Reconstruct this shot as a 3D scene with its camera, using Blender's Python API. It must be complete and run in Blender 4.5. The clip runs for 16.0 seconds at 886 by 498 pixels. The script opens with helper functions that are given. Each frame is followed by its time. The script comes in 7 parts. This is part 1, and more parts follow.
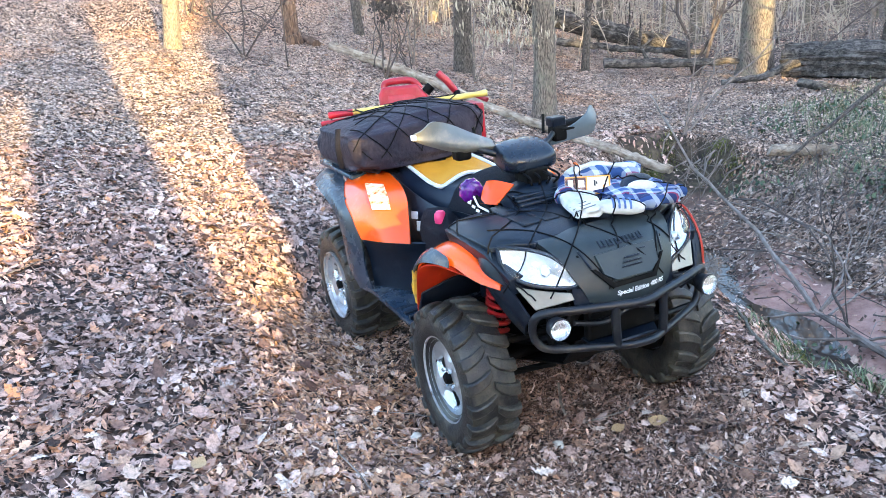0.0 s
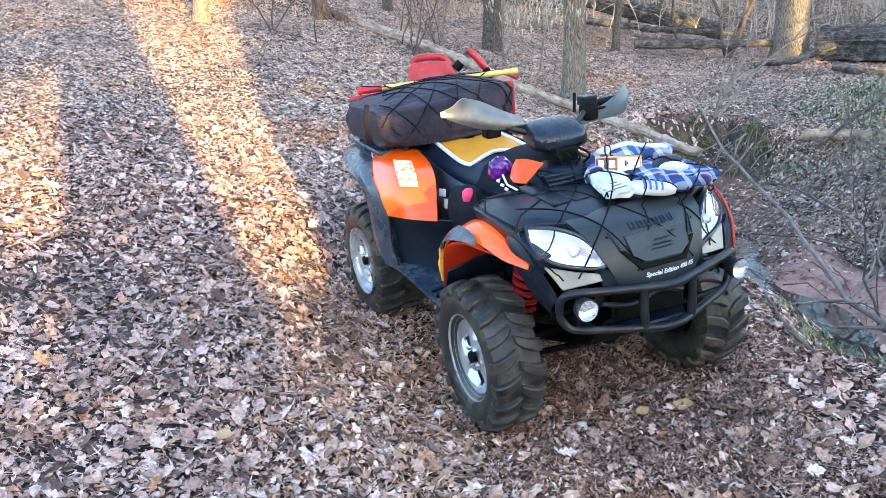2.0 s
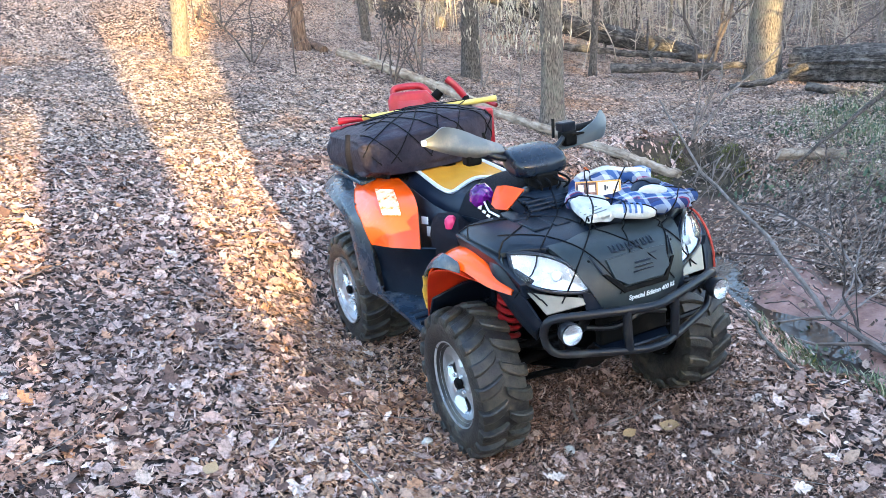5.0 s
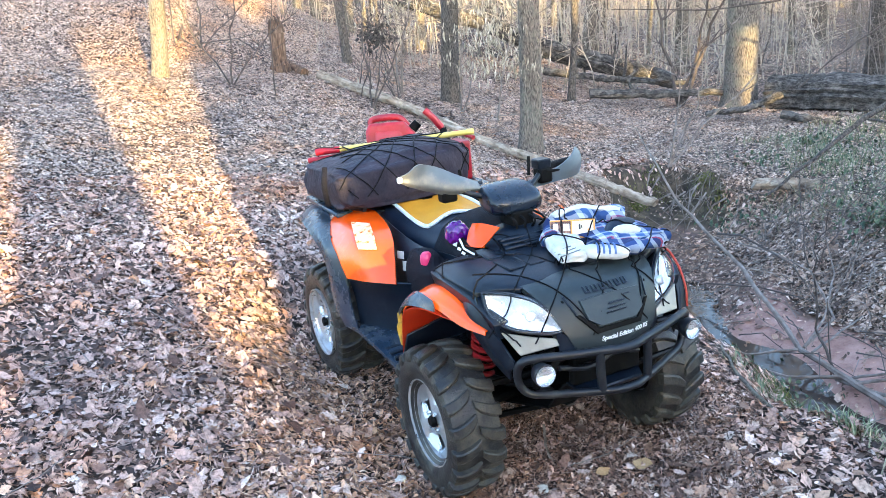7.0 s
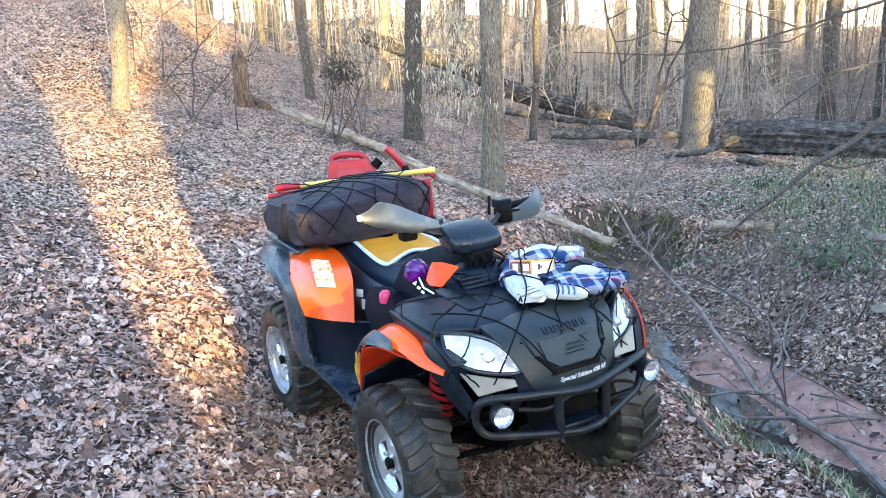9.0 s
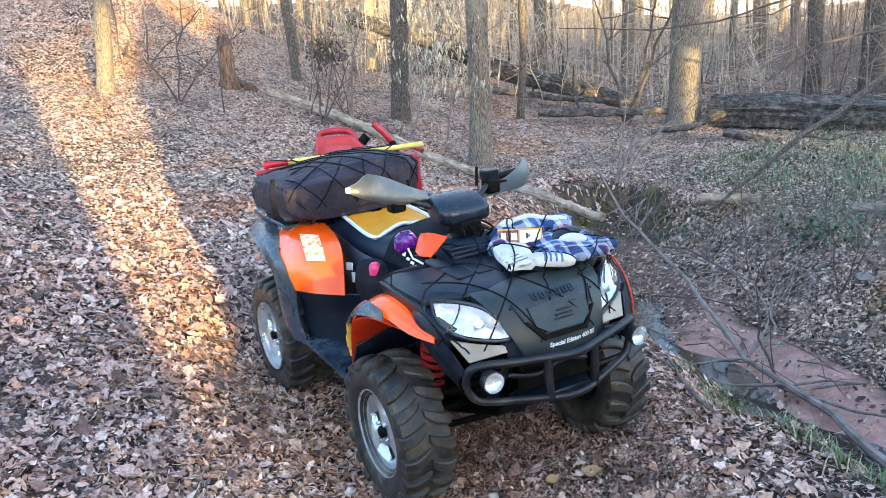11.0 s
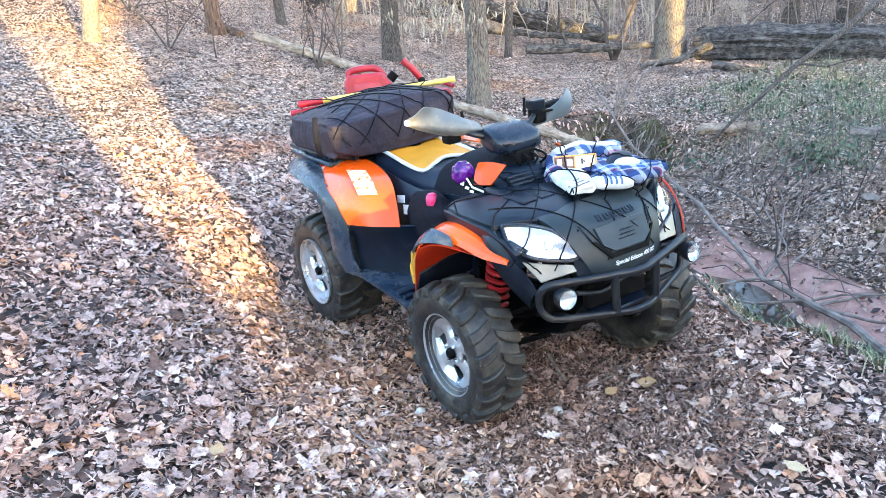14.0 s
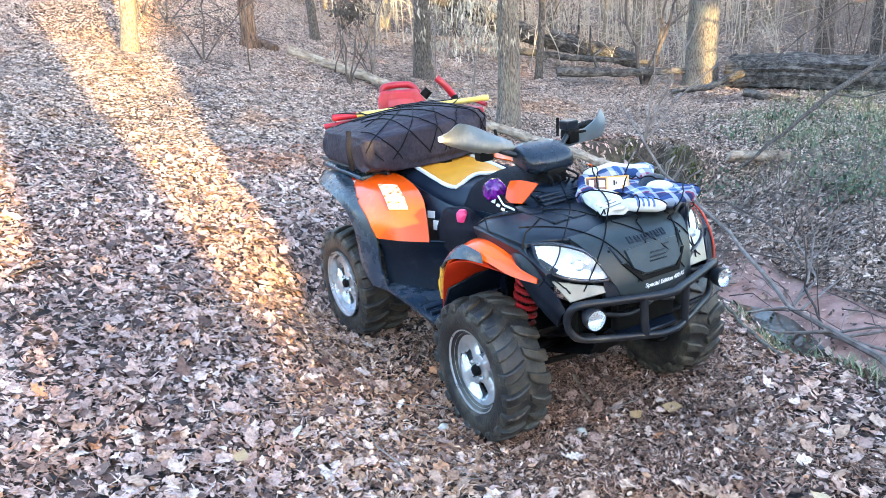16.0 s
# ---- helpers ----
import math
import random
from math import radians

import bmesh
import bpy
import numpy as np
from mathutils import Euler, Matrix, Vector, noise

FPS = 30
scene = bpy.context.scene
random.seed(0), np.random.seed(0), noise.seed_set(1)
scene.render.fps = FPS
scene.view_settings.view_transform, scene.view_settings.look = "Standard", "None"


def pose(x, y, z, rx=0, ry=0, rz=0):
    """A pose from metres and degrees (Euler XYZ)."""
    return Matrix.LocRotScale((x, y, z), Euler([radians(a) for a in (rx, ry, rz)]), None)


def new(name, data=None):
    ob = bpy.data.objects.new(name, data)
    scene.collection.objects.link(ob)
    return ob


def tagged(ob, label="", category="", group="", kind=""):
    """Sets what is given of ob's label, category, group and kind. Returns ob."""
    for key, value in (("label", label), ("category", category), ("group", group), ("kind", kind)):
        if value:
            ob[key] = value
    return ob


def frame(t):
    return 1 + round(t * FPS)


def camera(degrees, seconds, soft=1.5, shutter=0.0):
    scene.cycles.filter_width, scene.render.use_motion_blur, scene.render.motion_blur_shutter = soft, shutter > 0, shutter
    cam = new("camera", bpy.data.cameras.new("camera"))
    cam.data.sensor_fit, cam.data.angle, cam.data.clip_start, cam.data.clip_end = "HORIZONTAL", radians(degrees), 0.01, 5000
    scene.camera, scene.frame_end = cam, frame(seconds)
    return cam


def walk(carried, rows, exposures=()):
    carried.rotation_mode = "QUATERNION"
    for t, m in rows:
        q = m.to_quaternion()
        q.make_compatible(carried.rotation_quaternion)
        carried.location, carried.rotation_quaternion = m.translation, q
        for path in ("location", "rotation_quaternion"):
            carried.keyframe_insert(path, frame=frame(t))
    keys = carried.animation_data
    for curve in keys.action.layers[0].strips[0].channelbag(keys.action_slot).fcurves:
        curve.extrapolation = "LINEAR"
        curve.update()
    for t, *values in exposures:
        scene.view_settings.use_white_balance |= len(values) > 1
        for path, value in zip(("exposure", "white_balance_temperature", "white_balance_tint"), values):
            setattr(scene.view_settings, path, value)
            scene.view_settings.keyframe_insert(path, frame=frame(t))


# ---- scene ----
cam = camera(55.0, 16.0, soft=0.8, shutter=0.0)
# seconds, eye x y z, heading (from +x, anticlockwise), pitch, lean to the right
PATH = [
    (0.0, 3.419, -1.754, 1.866, 155.85, -18.73, 5.72),
    (0.5, 3.401, -1.763, 1.863, 154.61, -19.37, 4.61),
    (1.0, 3.396, -1.767, 1.861, 155.38, -19.76, 4.70),
    (1.5, 3.396, -1.773, 1.861, 157.85, -19.56, 6.57),
    (2.0, 3.401, -1.766, 1.857, 157.61, -19.97, 5.06),
    (2.5, 3.398, -1.800, 1.868, 156.66, -19.63, 5.03),
    (3.0, 3.402, -1.773, 1.855, 159.83, -19.41, 5.59),
    (3.5, 3.410, -1.776, 1.862, 157.33, -19.44, 5.68),
    (4.0, 3.413, -1.767, 1.866, 157.27, -18.41, 5.98),
    (6.5, 3.417, -1.776, 1.882, 154.63, -18.34, 6.03),
    (7.0, 3.408, -1.735, 1.945, 154.78, -17.34, 5.13),
    (7.5, 3.400, -1.717, 1.955, 152.72, -15.64, 3.95),
    (8.0, 3.398, -1.716, 1.953, 152.08, -15.18, 3.39),
    (10.5, 3.403, -1.726, 1.925, 151.61, -15.46, 4.45),
    (11.0, 3.431, -1.736, 1.905, 151.30, -16.24, 4.48),
    (11.5, 3.404, -1.852, 1.921, 153.14, -17.53, 3.45),
    (12.0, 3.350, -2.061, 1.919, 150.55, -20.72, 5.85),
    (12.5, 3.351, -2.123, 1.913, 149.04, -20.61, 4.84),
    (13.0, 3.348, -2.129, 1.914, 148.60, -20.51, 5.03),
    (13.5, 3.349, -2.138, 1.911, 148.56, -20.26, 4.53),
    (14.0, 3.354, -2.141, 1.909, 149.26, -20.08, 5.91),
    (14.5, 3.343, -2.152, 1.903, 149.16, -20.44, 4.08),
    (15.0, 3.340, -2.159, 1.900, 151.67, -20.68, 5.19),
    (15.5, 3.348, -2.172, 1.909, 151.04, -19.26, 4.75),
    (16.0, 3.350, -2.177, 1.904, 150.68, -18.68, 4.30),
]
walk(cam, [(t, pose(x, y, z, 90 + pitch, 0, yaw - 90) @ pose(0, 0, 0, 0, 0, -lean)) for t, x, y, z, yaw, pitch, lean in PATH],
     exposures=[(0, 3.58, 5550, 15), (4.2, 3.50, 5550, 15), (7, 3.60, 5450, 13), (8.2, 3.52, 5400, 12), (11, 3.32, 5550, 14), (12.5, 3.62, 5550, 14), (14, 3.82, 5550, 14), (16, 3.76, 5500, 14)])

# ---- light ----
SUN_EL, SUN_SLOPE = 7.0, 0.035
world = bpy.data.worlds.new("world")
scene.world = world
world.use_nodes = True
wn, wl = world.node_tree.nodes, world.node_tree.links
sky = wn.new("ShaderNodeTexSky")
sky.sky_type, sky.sun_disc = "NISHITA", False
sky.sun_elevation, sky.sun_rotation = radians(SUN_EL), radians(90 + math.degrees(math.atan(SUN_SLOPE)))
sky.air_density, sky.dust_density, sky.ozone_density = 1.0, 1.5, 1.0
wl.new(sky.outputs[0], wn["Background"].inputs[0])
wn["Background"].inputs[1].default_value = 0.15
sun = bpy.data.lights.new("sun", "SUN")
sun.energy, sun.angle, sun.color = 2.1, radians(0.6), (1.0, 0.67, 0.21)
sun_ob = new("sun", sun)
sun_way = Vector((-1, SUN_SLOPE, -math.tan(radians(SUN_EL)))).normalized()
sun_ob.matrix_world = Matrix.Translation((12, -2, 8)) @ sun_way.to_track_quat("-Z", "Y").to_matrix().to_4x4()

# ---- materials ----
def shader(name):
    m = bpy.data.materials.new(name)
    m.use_nodes = True
    n, l = m.node_tree.nodes, m.node_tree.links
    return m, n, l, n["Principled BSDF"]


def node(n, kind, **values):
    k = n.new(kind)
    for key, v in values.items():
        k.inputs[key].default_value = v
    return k


def ramp(n, stops):
    r = n.new("ShaderNodeValToRGB")
    e = r.color_ramp.elements
    while len(e) < len(stops):
        e.new(0.5)
    for s, (p, c) in zip(e, stops):
        s.position, s.color = p, (*c, 1)
    return r


def mix(n, l, a, b, fac, kind="MIX"):
    k = n.new("ShaderNodeMix")
    k.data_type, k.blend_type = "RGBA", kind
    for sock, v in ((k.inputs[0], fac), (k.inputs[6], a), (k.inputs[7], b)):
        if isinstance(v, (int, float)):
            sock.default_value = v
        elif isinstance(v, tuple):
            sock.default_value = (*v, 1)
        else:
            l.new(v, sock)
    return k.outputs[2]


def surface(name, stops, scale=8.0, rough=0.6, metal=0.0, bump=0.2, fine=60.0, dirt=None, dirt_scale=3.0, dirt_amount=0.5,
            spec=0.5, coat=0.0, stretch=(1, 1, 1), rough_var=0.12, detail=5.0):
    """A noise-coloured surface in object space: broad colour, fine grain in the bump, uneven gloss, and dirt in patches."""
    m, n, l, p = shader(name)
    co = n.new("ShaderNodeTexCoord")
    mp = node(n, "ShaderNodeMapping", Scale=stretch)
    l.new(co.outputs["Object"], mp.inputs[0])
    a = node(n, "ShaderNodeTexNoise", Scale=scale, Detail=detail, Roughness=0.6)
    b = node(n, "ShaderNodeTexNoise", Scale=fine, Detail=3.0, Roughness=0.6)
    for k in (a, b):
        l.new(mp.outputs[0], k.inputs["Vector"])
    r = ramp(n, stops)
    l.new(a.outputs[0], r.inputs[0])
    col = r.outputs[0]
    if dirt:
        d = node(n, "ShaderNodeTexNoise", Scale=dirt_scale, Detail=7.0, Roughness=0.72)
        l.new(co.outputs["Object"], d.inputs["Vector"])
        dr = ramp(n, [(0.5 - 0.25 * dirt_amount, (0, 0, 0)), (0.78, (1, 1, 1))])
        l.new(d.outputs[0], dr.inputs[0])
        col = mix(n, l, col, dirt, dr.outputs[0])
    l.new(col, p.inputs["Base Color"])
    rr = n.new("ShaderNodeMapRange")
    rr.inputs[3].default_value, rr.inputs[4].default_value = max(0.02, rough - rough_var), min(1, rough + rough_var)
    l.new(a.outputs[0], rr.inputs[0])
    l.new(rr.outputs[0], p.inputs["Roughness"])
    p.inputs["Metallic"].default_value = metal
    p.inputs["Specular IOR Level"].default_value = spec
    p.inputs["Coat Weight"].default_value = coat
    p.inputs["Coat Roughness"].default_value = 0.12
    if bump:
        h = n.new("ShaderNodeMath")
        h.operation = "ADD"
        l.new(a.outputs[0], h.inputs[0])
        l.new(b.outputs[0], h.inputs[1])
        bp = node(n, "ShaderNodeBump", Strength=bump, Distance=0.01)
        l.new(h.outputs[0], bp.inputs["Height"])
        l.new(bp.outputs[0], p.inputs["Normal"])
    return m


def leaf_material(name, stops, rough=0.6, random_source="island", broad=False, grain=60.0, glow=0.0):
    m, n, l, p = shader(name)
    r = ramp(n, stops)
    r.color_ramp.interpolation = "LINEAR"
    g = n.new("ShaderNodeNewGeometry")
    co = n.new("ShaderNodeTexCoord")
    if random_source == "island":
        src = g.outputs["Random Per Island"]
    else:
        src = n.new("ShaderNodeObjectInfo").outputs["Random"]
    l.new(src, r.inputs[0])
    a = node(n, "ShaderNodeTexNoise", Scale=grain, Detail=6.0, Roughness=0.7)
    l.new(g.outputs["Position"] if broad else co.outputs["Object"], a.inputs["Vector"])
    sp = ramp(n, [(0.36, (0.34, 0.29, 0.26)), (0.5, (0.92, 0.90, 0.89)), (0.62, (1.22, 1.20, 1.18))])
    l.new(a.outputs[0], sp.inputs[0])
    col = mix(n, l, r.outputs[0], sp.outputs[0], 0.75, "MULTIPLY")
    if broad:
        w = node(n, "ShaderNodeTexNoise", Scale=0.9, Detail=4.0, Roughness=0.6)
        l.new(g.outputs["Position"], w.inputs["Vector"])
        wr = ramp(n, [(0.33, (0.66, 0.63, 0.64)), (0.47, (1.0, 0.96, 0.94)), (0.55, (1.04, 0.98, 0.94)), (0.68, (1.06, 0.80, 0.58))])
        l.new(w.outputs[0], wr.inputs[0])
        col = mix(n, l, col, wr.outputs[0], 0.9, "MULTIPLY")
        damp = node(n, "ShaderNodeTexNoise", Scale=6.5, Detail=5.0, Roughness=0.65)
        l.new(g.outputs["Position"], damp.inputs["Vector"])
        dr = ramp(n, [(0.36, (0.50, 0.46, 0.46)), (0.46, (0.96, 0.94, 0.94)), (0.62, (1.16, 1.14, 1.14))])
        l.new(damp.outputs[0], dr.inputs[0])
        col = mix(n, l, col, dr.outputs[0], 0.85, "MULTIPLY")
    l.new(col, p.inputs["Base Color"])
    p.inputs["Roughness"].default_value = rough
    p.inputs["Specular IOR Level"].default_value = 0.4
    if glow:
        tr, mx = n.new("ShaderNodeBsdfTranslucent"), n.new("ShaderNodeMixShader")
        l.new(mix(n, l, col, (1.0, 0.86, 0.6), 1.0, "MULTIPLY"), tr.inputs[0])
        mx.inputs[0].default_value = glow
        l.new(p.outputs[0], mx.inputs[1])
        l.new(tr.outputs[0], mx.inputs[2])
        l.new(mx.outputs[0], n["Material Output"].inputs[0])
    bp = node(n, "ShaderNodeBump", Strength=0.35, Distance=0.004)
    l.new(a.outputs[0], bp.inputs["Height"])
    l.new(bp.outputs[0], p.inputs["Normal"])
    return m


LEAF_STOPS = [(0.0, (0.036, 0.021, 0.016)), (0.15, (0.165, 0.101, 0.076)), (0.28, (0.40, 0.265, 0.208)), (0.52, (0.56, 0.402, 0.328)), (0.74, (0.67, 0.511, 0.428)), (0.85, (0.75, 0.615, 0.528)),
              (0.88, (0.56, 0.28, 0.125)), (0.93, (0.65, 0.475, 0.365)), (1.0, (0.86, 0.775, 0.69))]
M_LEAF = leaf_material("dead_leaf", LEAF_STOPS, broad=True, glow=0.08)
M_LEAF_FAR = leaf_material("weathered_dead_leaf", [(0.0, (0.055, 0.037, 0.028)), (0.13, (0.20, 0.145, 0.110)), (0.31, (0.43, 0.335, 0.265)), (0.66, (0.60, 0.495, 0.403)), (0.84, (0.71, 0.615, 0.518)),
              (0.88, (0.48, 0.28, 0.14)), (1.0, (0.82, 0.755, 0.65))], broad=True, glow=0.08, grain=30.0)
M_LEAF_ONE = leaf_material("dead_leaf_single", [(0.0, (0.16, 0.095, 0.065)), (0.3, (0.36, 0.22, 0.14)), (0.6, (0.52, 0.36, 0.25)), (0.85, (0.68, 0.54, 0.43)), (1.0, (0.86, 0.77, 0.67))], random_source="object", broad=True, glow=0.08)
M_MULCH = leaf_material("fine_brown_mulch", [(0.0, (0.04, 0.022, 0.014)), (0.26, (0.18, 0.102, 0.066)), (0.6, (0.42, 0.262, 0.178)), (0.88, (0.62, 0.445, 0.335)), (1.0, (0.80, 0.68, 0.57))], broad=True, glow=0.05)
# tan straw whose warm colour also carries the sun streak's faint end
M_LEAF_SUN_TAN = leaf_material("sun_tinted_tan_scrap", [(0.0, (0.10, 0.052, 0.028)), (0.22, (0.42, 0.25, 0.145)), (0.6, (0.66, 0.435, 0.27)), (0.9, (0.78, 0.59, 0.42)), (1.0, (0.88, 0.77, 0.63))], broad=True, glow=0.08)
M_LEAF_BANK = leaf_material("damp_bank_leaf", [(0.0, (0.035, 0.024, 0.016)), (0.22, (0.12, 0.080, 0.055)), (0.5, (0.33, 0.235, 0.17)), (0.8, (0.52, 0.40, 0.31)), (1.0, (0.78, 0.68, 0.58))], broad=True, glow=0.05)
M_GREEN = leaf_material("small_green_leaf", [(0.0, (0.03, 0.055, 0.028)), (0.5, (0.065, 0.105, 0.048)), (1.0, (0.15, 0.19, 0.095))], 0.5)
M_MOSS = leaf_material("yellow_green_moss", [(0.0, (0.05, 0.06, 0.012)), (0.6, (0.13, 0.14, 0.03)), (1.0, (0.24, 0.24, 0.06))], 0.8)
M_PALE_LEAF = leaf_material("pale_clinging_leaf", [(0.0, (0.22, 0.185, 0.13)), (0.5, (0.42, 0.37, 0.275)), (1.0, (0.60, 0.555, 0.45))])
M_GRASS = leaf_material("grass_blade", [(0.0, (0.08, 0.12, 0.05)), (0.4, (0.15, 0.19, 0.085)), (0.7, (0.27, 0.28, 0.15)), (1.0, (0.42, 0.37, 0.24))], 0.55)
M_CEDAR = leaf_material("cedar_needles", [(0.0, (0.02, 0.04, 0.015)), (1.0, (0.05, 0.075, 0.03))])


def soil_material():
    """Leaf mould, with bare wet sand in the creek bed and dark soil on its steep banks."""
    m, n, l, p = shader("forest_soil")
    co, g = n.new("ShaderNodeTexCoord"), n.new("ShaderNodeNewGeometry")
    a = node(n, "ShaderNodeTexNoise", Scale=9.0, Detail=8.0, Roughness=0.7)
    v = node(n, "ShaderNodeTexVoronoi", Scale=34.0, Randomness=1.0)
    l.new(co.outputs["Object"], a.inputs["Vector"])
    l.new(mix(n, l, co.outputs["Object"], a.outputs["Color"], 0.12), v.inputs["Vector"])
    mould = ramp(n, [(0.28, (0.016, 0.010, 0.007)), (0.5, (0.065, 0.041, 0.029)), (0.75, (0.21, 0.14, 0.105))])
    l.new(v.outputs["Color"], mould.inputs[0])
    tone = ramp(n, [(0.3, (0.6, 0.58, 0.56)), (0.7, (1.1, 1.08, 1.05))])
    l.new(a.outputs[0], tone.inputs[0])
    leafy = mix(n, l, mould.outputs[0], tone.outputs[0], 0.8, "MULTIPLY")
    sand = ramp(n, [(0.32, (0.19, 0.095, 0.072)), (0.5, (0.35, 0.190, 0.145)), (0.68, (0.46, 0.275, 0.215))])
    l.new(a.outputs[0], sand.inputs[0])
    earth = ramp(n, [(0.35, (0.020, 0.014, 0.008)), (0.52, (0.064, 0.047, 0.026)), (0.68, (0.14, 0.108, 0.062))])
    l.new(a.outputs[0], earth.inputs[0])
    attr = n.new("ShaderNodeAttribute")
    attr.attribute_name = "bed"
    sep = n.new("ShaderNodeSeparateColor")
    l.new(attr.outputs["Color"], sep.inputs[0])
    c1 = mix(n, l, leafy, earth.outputs[0], sep.outputs[1])
    c2 = mix(n, l, c1, sand.outputs[0], sep.outputs[0])
    l.new(c2, p.inputs["Base Color"])
    rg = n.new("ShaderNodeMapRange")
    rg.inputs[3].default_value, rg.inputs[4].default_value = 0.9, 0.5
    l.new(sep.outputs[0], rg.inputs[0])
    l.new(rg.outputs[0], p.inputs["Roughness"])
    bp = node(n, "ShaderNodeBump", Strength=0.6, Distance=0.02)
    l.new(a.outputs[0], bp.inputs["Height"])
    l.new(bp.outputs[0], p.inputs["Normal"])
    return m


M_SOIL = soil_material()
M_BARK = surface("grey_bark", [(0.38, (0.040, 0.031, 0.025)), (0.5, (0.140, 0.115, 0.092)), (0.63, (0.25, 0.213, 0.174))], 95, 0.92, bump=1.0, fine=170, detail=9.0,
                 dirt=(0.21, 0.205, 0.15), dirt_scale=5.0, dirt_amount=0.1, stretch=(1, 1, 0.22))
M_BARK_DARK = surface("dark_bark", [(0.38, (0.022, 0.018, 0.015)), (0.5, (0.080, 0.066, 0.054)), (0.64, (0.165, 0.142, 0.12))], 95, 0.92, detail=7.0, bump=1.0, fine=120, stretch=(1, 1, 0.3))
M_BARK_TAN = surface("tan_bark", [(0.38, (0.08, 0.060, 0.041)), (0.5, (0.21, 0.168, 0.115)), (0.63, (0.32, 0.268, 0.192))], 90, 0.9, detail=7.0, bump=1.0, fine=90, dirt=(0.24, 0.22, 0.18), dirt_scale=2.0, dirt_amount=0.2, stretch=(1, 1, 0.3))
M_ROTTEN = surface("rotten_log_bark", [(0.38, (0.010, 0.0085, 0.0075)), (0.52, (0.045, 0.038, 0.033)), (0.68, (0.15, 0.133, 0.117))], 70, 0.93, detail=8.0, bump=1.0, fine=110, stretch=(0.2, 1, 1),
                   dirt=(0.25, 0.226, 0.195), dirt_scale=11, dirt_amount=0.1)
M_PALE_LOG = surface("bare_pale_log", [(0.36, (0.17, 0.125, 0.08)), (0.5, (0.42, 0.335, 0.24)), (0.66, (0.60, 0.52, 0.41))], 24, 0.85, bump=1.0, fine=80, stretch=(0.35, 1, 1),
                     dirt=(0.15, 0.11, 0.08), dirt_scale=4.0, dirt_amount=0.7)
M_STUMP = surface("rotten_red_stump_wood", [(0.36, (0.035, 0.021, 0.014)), (0.5, (0.12, 0.073, 0.046)), (0.66, (0.24, 0.165, 0.115))], 40, 0.92, bump=1.0, fine=60, stretch=(1, 1, 0.15))
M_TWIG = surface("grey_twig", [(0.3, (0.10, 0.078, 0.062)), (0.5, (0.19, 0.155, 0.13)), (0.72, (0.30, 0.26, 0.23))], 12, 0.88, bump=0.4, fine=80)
# far twigs: colour lightened to stand for low sun on them
M_TWIG_SUN_PALED = surface("sun_paled_far_twig", [(0.3, (0.22, 0.18, 0.135)), (0.5, (0.38, 0.32, 0.25)), (0.72, (0.52, 0.46, 0.37))], 12, 0.9, bump=0.2, fine=80)
M_TWIG_DARK = surface("dark_twig", [(0.3, (0.04, 0.03, 0.025)), (0.7, (0.12, 0.095, 0.08))], 12, 0.88, bump=0.4, fine=80)

